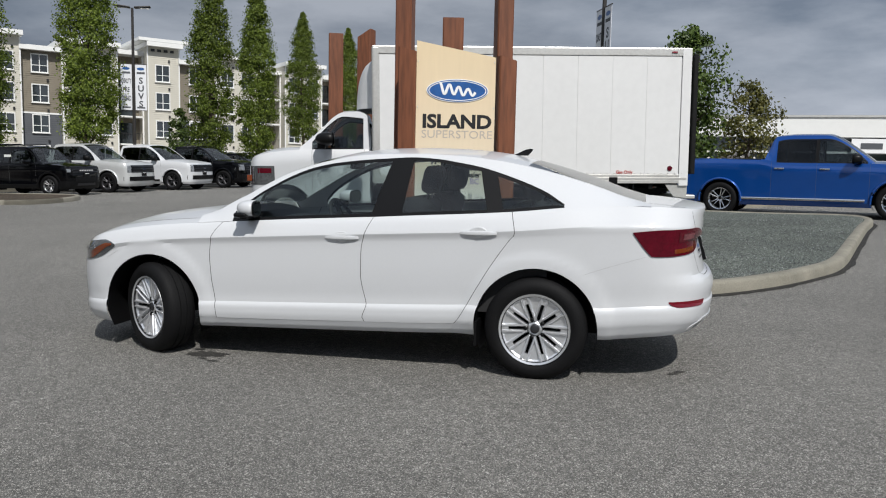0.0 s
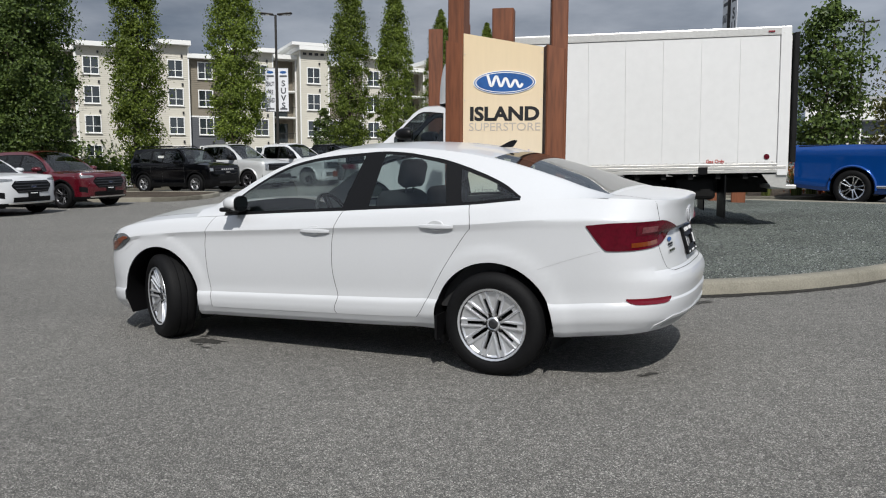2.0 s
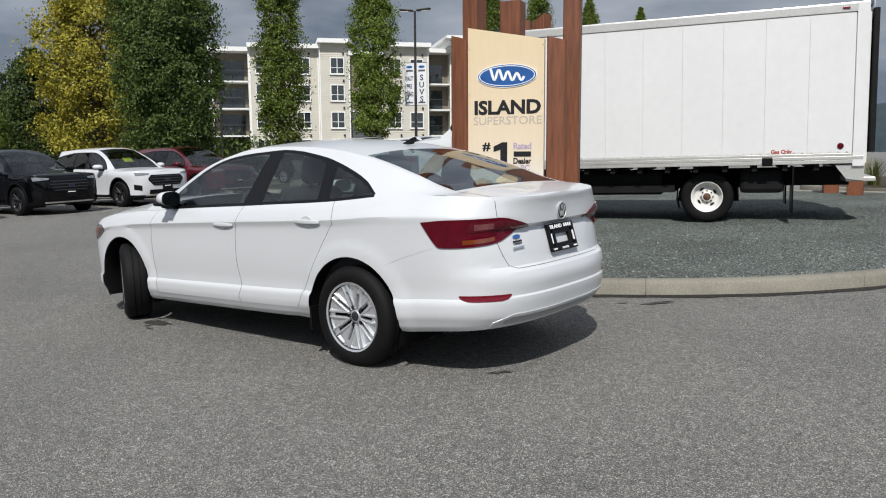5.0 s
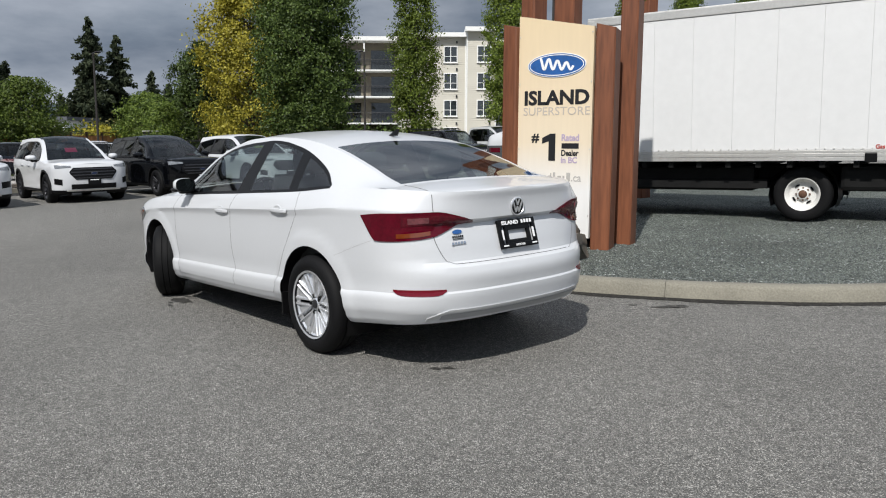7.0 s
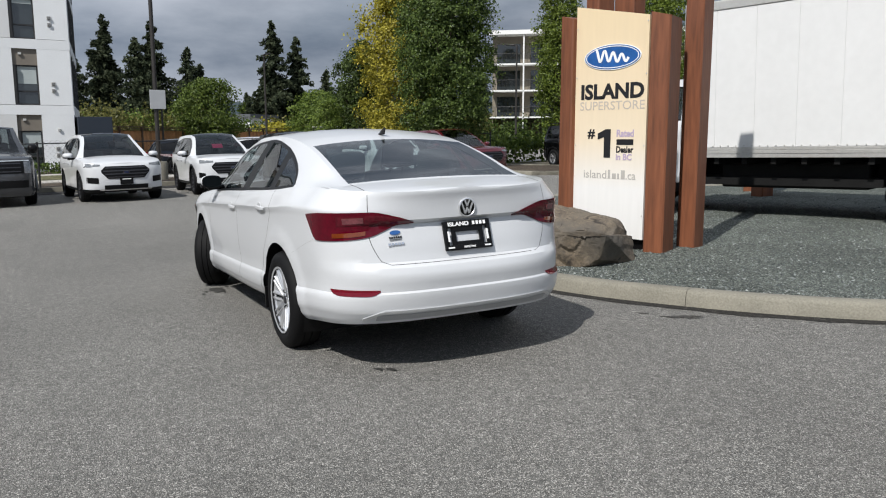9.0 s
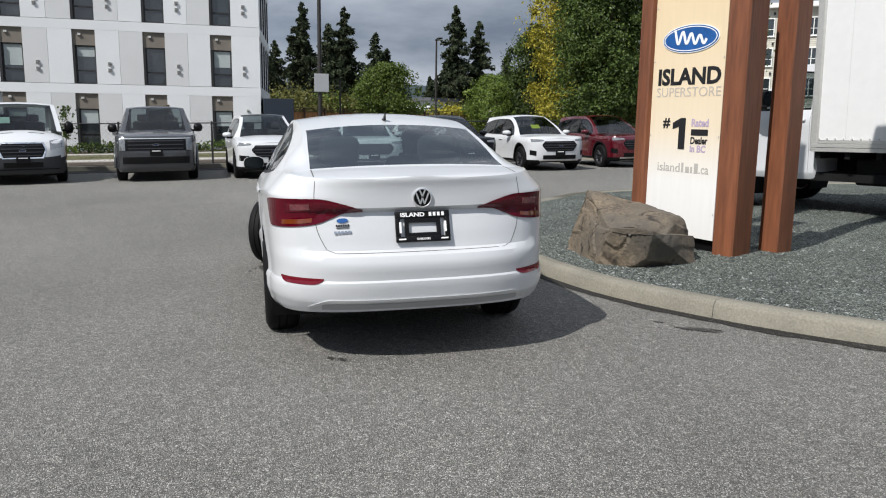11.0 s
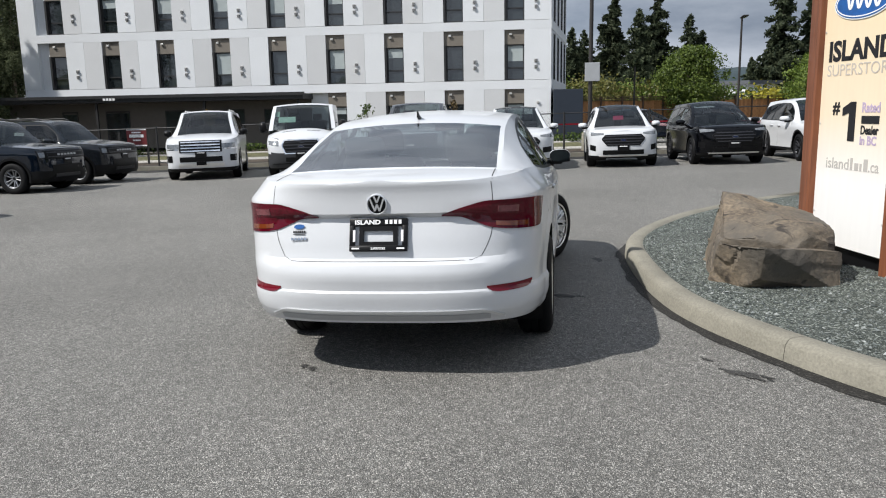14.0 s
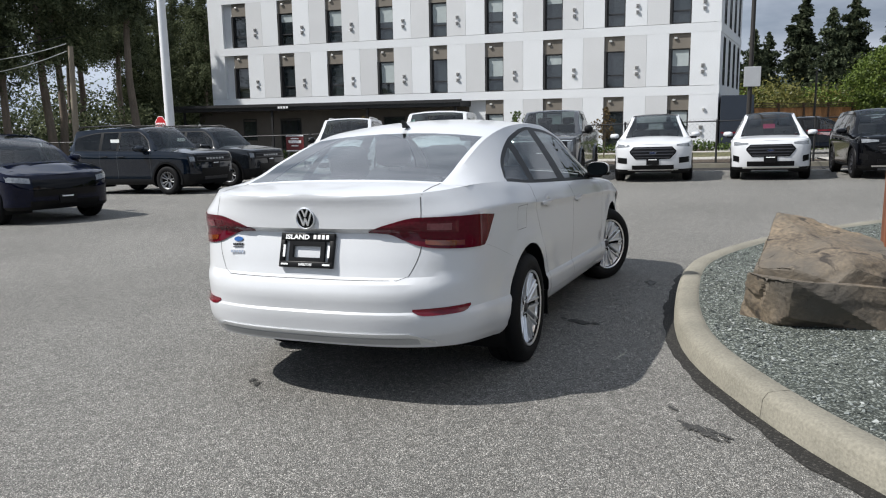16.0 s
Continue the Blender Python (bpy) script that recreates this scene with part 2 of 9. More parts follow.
DARKRED_LENS = mat("dark_red_lamp_lens", (0.078, 0.001, 0.008), 0.10, var=0.25, scale=16, coat=0.2)
AMBER_LENS = mat("amber_lens", (0.150, 0.030, 0.006), 0.15, var=0.1, scale=20, coat=1.0)
CLEAR_LENS = mat("clear_lamp_lens", (0.50, 0.53, 0.55), 0.1, metal=0.4, var=0.2, scale=14, coat=1.0)
SEAT_CLOTH = mat("black_seat_cloth", (0.022, 0.022, 0.024), 0.9, var=0.2, bump=0.2)
DASH = mat("dashboard_plastic", (0.02, 0.02, 0.021), 0.7, var=0.15)
TIMBER = mat("stained_timber", (0.128, 0.044, 0.020), 0.58, var=0.16, scale=1.0, fine=8, bump=0.3, stretch=(4, 4, 0.4), col2=(0.190, 0.066, 0.029))
INK = mat("black_ink", (0.012, 0.012, 0.014), 0.5, var=0.05)
GREY_INK = mat("grey_ink", (0.47, 0.42, 0.37), 0.5, var=0.05)
LILAC_INK = mat("lilac_ink", (0.43, 0.35, 0.47), 0.5, var=0.05)
WHITE_PLAIN = mat("white_print", (0.80, 0.80, 0.80), 0.5, var=0.02)
SIGN_BLUE = mat("emblem_blue", (0.020, 0.095, 0.30), 0.3, var=0.25, scale=3, coat=0.5)
BOX_WHITE = mat("white_box_panel", (0.665, 0.665, 0.66), 0.45, var=0.035, scale=0.8, fine=9)
ALUMINIUM = mat("aluminium_rail", (0.62, 0.61, 0.58), 0.4, metal=0.6, var=0.08, fine=30)
CHASSIS = mat("dirty_black_steel", (0.008, 0.008, 0.008), 0.7, var=0.4, scale=6)
WHITE_STEEL = mat("white_steel_wheel", (0.68, 0.67, 0.64), 0.45, var=0.12, scale=9)
RUST = mat("rusty_hub", (0.10, 0.05, 0.03), 0.8, var=0.4, scale=20)


for soft in (RUBBER, TRIM, CHASSIS, BLACK_PAINT, DEEP_PAINT, DARKRED_LENS):
    soft.node_tree.nodes["Principled BSDF"].inputs["Specular IOR Level"].default_value = 0.22
# ---- building helpers ----
def slope(x, y):
    """Height of the gently falling lot; it levels out far away."""
    k = min(1.0, 48.0 / max(1e-6, math.hypot(x, y)))
    return 0.0195 * x * k + 0.016 * (y * k - 5)


LOT_TILT = Vector((0, 0, 1)).rotation_difference(Vector((-0.0195, -0.016, 1))).to_matrix().to_4x4()


def stand(x, y, heading=0.0, lift=0.0, tilt=True):
    """The pose of a thing that stands on the lot, its x axis turned to heading (degrees)."""
    return Matrix.Translation((x, y, slope(x, y) + lift)) @ (LOT_TILT if tilt else Matrix()) @ pose(0, 0, 0, 0, 0, heading)


def thing(name, m, label, category, group="", kind=""):
    ob = new(name)
    ob.empty_display_size = 0.2
    ob.matrix_world = m
    return tagged(ob, label, category, group, kind)


def part(name, bm, material, parent=None, label="", smooth=None):
    """Links a bmesh as one mesh object under a thing or a part. smooth: edge angle in degrees up to which it is shaded smooth."""
    me = bpy.data.meshes.new(name)
    if smooth is not None:
        bm.normal_update()
        for f in bm.faces:
            f.smooth = True
        for e in bm.edges:
            if len(e.link_faces) == 2 and e.calc_face_angle(0) > radians(smooth):
                e.smooth = False
    bm.to_mesh(me)
    bm.free()
    for k in material if isinstance(material, (list, tuple)) else (material,):
        me.materials.append(k)
    ob = new(name, me)
    ob.parent = parent
    if label:
        ob["label"] = label
    return ob


def box(bm, x0, x1, y0, y1, z0, z1, bevel=0.0, m=None, mi=0):
    r = bmesh.ops.create_cube(bm, size=1.0)["verts"]
    bmesh.ops.scale(bm, vec=(x1 - x0, y1 - y0, z1 - z0), verts=r)
    bmesh.ops.translate(bm, vec=((x0 + x1) / 2, (y0 + y1) / 2, (z0 + z1) / 2), verts=r)
    if mi:
        for f in {f for v in r for f in v.link_faces}:
            f.material_index = mi
    if bevel:
        es = list({e for v in r for e in v.link_edges})
        out = bmesh.ops.bevel(bm, geom=es, offset=bevel, segments=2, affect="EDGES", profile=0.5)
        r = list({v for f in out["faces"] for v in f.verts} | {v for v in r if v.is_valid})
    if m is not None:
        bmesh.ops.transform(bm, matrix=m, verts=r)
    return r


def boxes(*items, bevel=0.0, m=None):
    bm = bmesh.new()
    for b in items:
        box(bm, *b, bevel=bevel, m=m)
    return bm


def grid(bm, rows, closed=False, mi=0):
    """Quads between successive rows of points."""
    vs = [[bm.verts.new(p) for p in r] for r in rows]
    for a, b in zip(vs, vs[1:]):
        n = len(a)
        for i in range(n if closed else n - 1):
            j = (i + 1) % n
            bm.faces.new((a[i], a[j], b[j], b[i])).material_index = mi
    return vs


def lathe(bm, profile, axis_m=None, n=32, mi=0):
    """Turns (radius, height) points about z."""
    rows = []
    for r, z in profile:
        ring = [Vector((r * math.cos(2 * math.pi * i / n), r * math.sin(2 * math.pi * i / n), z)) for i in range(n)]
        rows.append([axis_m @ p for p in ring] if axis_m is not None else ring)
    return grid(bm, rows, closed=True, mi=mi)


def tube(bm, path, radius, n=8, caps=True):
    """A round bar along a path; radius is one number or one a point."""
    pts = [Vector(p) for p in path]
    rad = radius if isinstance(radius, (list, tuple)) else [radius] * len(pts)
    rows = []
    for i, p in enumerate(pts):
        d = (pts[min(i + 1, len(pts) - 1)] - pts[max(i - 1, 0)]).normalized()
        u = d.cross(Vector((0, 0, 1)) if abs(d.z) < 0.9 else Vector((1, 0, 0))).normalized()
        v = d.cross(u)
        rows.append([p + rad[i] * (math.cos(2 * math.pi * k / n) * u + math.sin(2 * math.pi * k / n) * v) for k in range(n)])
    vs = grid(bm, rows, closed=True)
    if caps:
        bm.faces.new(vs[0][::-1])
        bm.faces.new(vs[-1])
    return vs


def prism(bm, outline, z0, z1, m=None, mi=0):
    """A flat outline (x, y) raised from z0 to z1."""
    lo = [bm.verts.new((x, y, z0)) for x, y in outline]
    hi = [bm.verts.new((x, y, z1)) for x, y in outline]
    n = len(lo)
    fs = [bm.faces.new(lo[::-1]), bm.faces.new(hi)]
    for i in range(n):
        fs.append(bm.faces.new((lo[i], lo[(i + 1) % n], hi[(i + 1) % n], hi[i])))
    for f in fs:
        f.material_index = mi
    if m is not None:
        bmesh.ops.transform(bm, matrix=m, verts=lo + hi)
    return lo + hi


def curve(points, x):
    """A smooth line through (x, value) points, without overshoot."""
    pts = points if points[0][0] < points[-1][0] else points[::-1]
    if x <= pts[0][0]:
        return pts[0][1]
    if x >= pts[-1][0]:
        return pts[-1][1]
    i = max(k for k in range(len(pts) - 1) if pts[k][0] <= x)
    h = [b[0] - a[0] for a, b in zip(pts, pts[1:])]
    s = [(b[1] - a[1]) / (b[0] - a[0]) for a, b in zip(pts, pts[1:])]

    def slope_at(k):
        if k == 0:
            return s[0]
        if k == len(s):
            return s[-1]
        return 0.0 if s[k - 1] * s[k] <= 0 else 2 * s[k - 1] * s[k] / (s[k - 1] + s[k])

    u = (x - pts[i][0]) / h[i]
    d0, d1 = slope_at(i) * h[i], slope_at(i + 1) * h[i]
    a, b = pts[i][1], pts[i + 1][1]
    return (2 * u**3 - 3 * u**2 + 1) * a + (u**3 - 2 * u**2 + u) * d0 + (-2 * u**3 + 3 * u**2) * b + (u**3 - u**2) * d1


def lettering(name, text, size, material, parent, m, width=0.0, bold=0.0, label="", depth=0.001):
    """Words in the built-in font as a thin raised mesh; width, if given, is the width that they fill."""
    cu = bpy.data.curves.new(name, "FONT")
    cu.body, cu.size, cu.extrude, cu.offset, cu.resolution_u = text, size, depth, bold, 3
    tmp = new(name, cu)
    me = bpy.data.meshes.new_from_object(tmp.evaluated_get(bpy.context.evaluated_depsgraph_get()))
    bpy.data.objects.remove(tmp)
    bpy.data.curves.remove(cu)
    xs = [v.co.x for v in me.vertices]
    x0, x1 = min(xs), max(xs)
    k = width / (x1 - x0) if width else 1.0
    for v in me.vertices:
        v.co.x = (v.co.x - (x0 + x1) / 2) * k
    me.materials.append(material)
    ob = new(name, me)
    ob.parent = parent
    ob.matrix_local = m
    if label:
        ob["label"] = label
    return ob


def ellipse(a, b, n=40):
    return [(a * math.cos(2 * math.pi * i / n), b * math.sin(2 * math.pi * i / n)) for i in range(n)]

# ---- vehicles ----
from mathutils.bvhtree import BVHTree


class Panels:
    """Collects quads by panel name and shares their corners."""

    def __init__(self):
        self.data = {}

    def add(self, name, pts, mi=0):
        verts, index, faces = self.data.setdefault(name, ([], {}, []))
        ids = []
        for p in pts:
            key = (round(p[0], 4), round(p[1], 4), round(p[2], 4))
            if key not in index:
                index[key] = len(verts)
                verts.append(key)
            if index[key] not in ids:
                ids.append(index[key])
        if len(ids) > 2:
            faces.append((ids, mi))

    def bm(self, name):
        verts, _, faces = self.data[name]
        bm = bmesh.new()
        vs = [bm.verts.new(v) for v in verts]
        for ids, mi in faces:
            try:
                bm.faces.new([vs[i] for i in ids]).material_index = mi
            except ValueError:
                pass
        bmesh.ops.recalc_face_normals(bm, faces=bm.faces)
        return bm


def stations(marks, step):
    out = []
    for a, b in zip(marks, marks[1:]):
        n = max(1, round(abs(b - a) / step))
        out += [a + (b - a) * i / n for i in range(n)]
    return out + [marks[-1]]


def smoothstep(x):
    x = min(1, max(0, x))
    return x * x * (3 - 2 * x)


class Shell:
    """The sheet metal and glazing of a road vehicle; x ahead from the rear axle, y to its left, z up from the ground."""

    def __init__(self, P):
        self.P = P
        self.panels = Panels()
        self.wall()
        self.lids()
        self.canopy()

    # width of the plan at x, on the sides
    def half(self, x):
        P = self.P
        y = P["W"] * curve(P["plan"], x)
        return y

    def outline(self):
        """Half plan from the middle of the nose round to the middle of the tail: (x, y, weight of nose, weight of tail)."""
        P = self.P
        xn, xfc, xrc, xt, na = P["xn"], P["xfc"], P["xrc"], P["xt"], P.get("arc", 9)
        out = []
        for i in range(na):
            a = math.pi / 2 * i / na
            x = xfc + (xn - xfc) * math.cos(a) ** (2 / P.get("pf", 2.6))
            y = math.sin(a) ** (2 / P.get("pf", 2.6))
            out.append((x, y * self.half(x), (x - xfc) / (xn - xfc), 0, None))
        marks = [xfc]
        feats = P["gaps"]
        for f in feats:
            if xrc < f < xfc:
                marks += [f + 0.0022, f - 0.0022]
        marks += [xrc]
        for x in stations(marks, P.get("step", 0.1)):
            out.append((x, self.half(x), 0, 0, x))
        for i in range(1, na + 1):
            a = math.pi / 2 * (1 - i / na)
            x = xrc + (xt - xrc) * math.cos(a) ** (2 / P.get("pr", 2.6))
            y = math.sin(a) ** (2 / P.get("pr", 2.6)) if i < na else 0.0
            out.append((x, y * self.half(x), 0, (x - xrc) / (xt - xrc), None))
        return out

    def wall_point(self, col, fr):
        P = self.P
        x, y, wf, wr, _ = col
        zs, zb = curve(P["shoulder"], x), curve(P["bottom"], x)
        z = zb + fr * (zs - zb)
        k = curve(P["section"], fr)
        if wf > 0:
            x += wf**2 * curve(P["nose"], z)
        if wr > 0:
            x += wr**2 * curve(P["tail"], z)
        # the rear door's hind edge bends forward round the wheel
        if "hind" in P and wf == 0 and wr == 0:
            d = curve(P["hind"], z)
            g0, g1 = P["gaps"][-2], P["gaps"][-1]
            if g1 <= x < g0:
                x += d * ((g0 - x) / (g0 - g1)) ** 2
            elif g1 - 0.5 < x < g1:
                x += d * (1 - (g1 - x) / 0.5)
        if wr > 0 and "tail_taper" in P:
            k *= 1 - wr * curve(P["tail_taper"], z)
        if "tuck" in P:
            k *= 1 - curve(P["tuck"], x) * smoothstep((fr - 0.80) / 0.20)
        # swept edges of the front doors
        if "bow" in P and wf == 0 and wr == 0:
            for g, line in zip(P["gaps"], P["bow"]):
                x += curve(line, z) * max(0.0, 1 - abs(x - g) / 0.42)
        y *= k
        if "flare" in P and wf < 0.35 and wr < 0.35:
            for ax in (0.0, P["WB"]):
                y += P["flare"] * smoothstep((P["arch"] + 0.105 - math.hypot(x - ax, z - P["zw"])) / 0.05)
        return Vector((x, y, z))

    def wall(self):
        P = self.P
        cols, rows = self.outline(), P["rows"]
        g = [[self.wall_point(c, fr) for fr in rows] for c in cols]
        self.cols, self.top = cols, [r[-1] for r in g]
        arches = [(P["WB"], P["zw"], P["arch"]), (0.0, P["zw"], P["arch"])]
        gaps = P["gaps"]
        kill = set()
        for i in range(len(g) - 1):
            for j in range(len(rows) - 1):
                c = (g[i][j] + g[i + 1][j] + g[i + 1][j + 1] + g[i][j + 1]) / 4
                if cols[i][4] is not None or cols[i + 1][4] is not None or abs(c.y) > 0.55 * P["W"]:
                    for ax, az, ar in arches:
                        if math.hypot(c.x - ax, c.z - az) < ar and c.y > 0.4:
                            kill.add((i, j))
        keep_pts, kill_pts = set(), set()
        for i in range(len(g) - 1):
            for j in range(len(rows) - 1):
                s = kill_pts if (i, j) in kill else keep_pts
                s.update(((i, j), (i + 1, j), (i + 1, j + 1), (i, j + 1)))
        for i, j in keep_pts & kill_pts:
            p = g[i][j]
            ax, az, ar = min(arches, key=lambda a: abs(math.hypot(p.x - a[0], p.z - a[1]) - a[2]))
            d = math.hypot(p.x - ax, p.z - az)
            if j > 0 or True:
                p.x, p.z = ax + (p.x - ax) / d * ar, az + (p.z - az) / d * ar
        for i in range(len(g) - 1):
            xm = cols[i][4]
            for j in range(len(rows) - 1):
                if (i, j) in kill:
                    continue
                q = [g[i][j], g[i + 1][j], g[i + 1][j + 1], g[i][j + 1]]
                name, mi = "body", 0
                a, b = cols[i][4], cols[i + 1][4]
                fr = (rows[j] + rows[j + 1]) / 2
                if a is not None and b is not None and len(gaps) > 1:
                    m = (a + b) / 2
                    if any(abs(m - f) < 0.0029 for f in gaps) and fr > P["doorsill"]:
                        mi = 1
                    elif fr > P["doorsill"]:
                        for k in range(len(gaps) - 1):
                            if gaps[k + 1] < m < gaps[k]:
                                name = "door" + str(k)
                if fr < P.get("clad", -1):
                    mi = 2
                if "clad_arch" in P and name == "body" and cols[i][4] is not None:
                    c = (q[0] + q[2]) / 2
                    if any(math.hypot(c.x - ax, c.z - az) < ar + P["clad_arch"] for ax, az, ar in arches):
                        mi = 2
                if "bumper_clad" in P and cols[i][4] is None and (q[0].z + q[2].z) / 2 < P["bumper_clad"]:
                    mi = 2
                self.panels.add(name + ("_l" if name != "body" else ""), q, mi)
                self.panels.add(name + ("_r" if name != "body" else ""), [Vector((v.x, -v.y, v.z)) for v in q[::-1]], mi)

    def lids(self):
        """Bonnet and boot, from the fender tops to the middle line."""
        P = self.P
        top, n = self.top, P.get("lid_n", 7)

        def row(i):
            t = self.top[i]
            zc = curve(P["lid"], t.x)
            out = []
            for k in range(n + 1):
                u = k / n
                out.append(Vector((t.x, t.y * (1 - u), t.z + (zc - t.z) * (1 - (1 - u) ** 2.6))))
            return out

        for i in range(len(top) - 1):
            xm = (top[i].x + top[i + 1].x) / 2
            name = "hood" if xm > P["cowl"] else ("boot" if xm < P["deck"] else None)
            if not name:
                continue
            if name == "boot" and P.get("bed"):
                continue
            a, b = row(i), row(i + 1)
            for k in range(n):
                nm = "body" if k == 0 else name
                q = [a[k], b[k], b[k + 1], a[k + 1]]
                self.panels.add(nm, q)
                self.panels.add(nm, [Vector((v.x, -v.y, v.z)) for v in q[::-1]])

    def canopy_ring(self, x):
        P = self.P
        belt = curve(P["shoulder"], x)
        yb = self.half(x) * curve(P["section"], 1.0) * (1 - (curve(P["tuck"], x) if "tuck" in P else 0))
        zc = curve(P["canopy"], x)
        yr = curve(P["rail"], x)
        crown = curve(P["crown"], x)
        zr = max(belt, zc - crown)
        wt = min(curve(P["wintop"], x), zr - 0.012)
        t = P.get("trimw", 0.024)
        if belt + 0.004 < wt < belt + 3 * t:
            t = (wt - belt) / 2.7
        elif wt < belt + 3 * t:
            wt = belt + 3 * t if zr > belt + 4 * t else belt + 0.6 * (zr - belt)
        hs = [belt, belt + t, belt + t + (wt - belt - 2 * t) * 0.35, belt + t + (wt - belt - 2 * t) * 0.7, wt - t, wt, (wt + zr) / 2, zr]
        if zr < belt + 4 * t:
            hs = [belt + (zr - belt) * k / 7 for k in range(8)]
        out = []
        lean = curve(P["lean"], x) if "lean" in P else 0.0
        for z, w in zip(hs, (1, 1, 1, 1, 1, 0.7, 0.35, 0)):
            u = (z - belt) / max(1e-4, zr - belt)
            y = yb + (yr - yb) * (u * 0.85 + 0.15 * u * u)
            out.append(Vector((x + lean * w * (z - belt), y, z)))
        for u in P.get("across", (0.05, 0.10, 0.3, 0.55, 0.8, 1.0)):
            out.append(Vector((x, yr * (1 - u), zr + (zc - zr) * (1 - (1 - u) ** 2.2))))
        return out

    def canopy(self):
        P = self.P
        marks = sorted({P["cowl"], P["deck"], P["roof_f"], P["roof_r"], *[v for w in P["windows"] for v in w]}, reverse=True)
        xs = stations(marks, P.get("step", 0.1) * 0.9)
        rings = [self.canopy_ring(x) for x in xs]
        ns = 8
        for i in range(len(xs) - 1):
            xm = (xs[i] + xs[i + 1]) / 2
            belt, wt = curve(P["shoulder"], xm), curve(P["wintop"], xm)
            win = next((k for k, w in enumerate(P["windows"]) if w[1] < xm < w[0]), None)
            open_side = wt > belt + 0.004
            cabin = P["windows"][-1][1] < xm < P["windows"][0][0]
            for j in range(len(rings[0]) - 1):
                q = [rings[i][j], rings[i + 1][j], rings[i + 1][j + 1], rings[i][j + 1]]
                name, mi = "body", 0
                if j < 5 and open_side and cabin:
                    if win is not None and 0 < j < 4:
                        name = "glass" + str(win)
                    else:
                        mi = 2
                elif j >= ns:
                    inner = j >= ns + 1
                    if xm > P["roof_f"] and inner:
                        name = "windshield"
                    elif xm < P["roof_r"] and inner and xm > P["deck"] + P.get("backlight_gap", 0.03):
                        name = "backlight"
                    elif P["roof_r"] < xm < P["roof_f"]:
                        name, mi = ("roof", 0)
                    elif xm > P["roof_f"] or xm < P["roof_r"]:
                        mi = 2 if P.get("black_pillars") else 0
                side = "_l" if name.startswith("glass") else ""
                self.panels.add(name + side, q, mi)
                side = "_r" if name.startswith("glass") else ""
                self.panels.add(name + side, [Vector((v.x, -v.y, v.z)) for v in q[::-1]], mi)


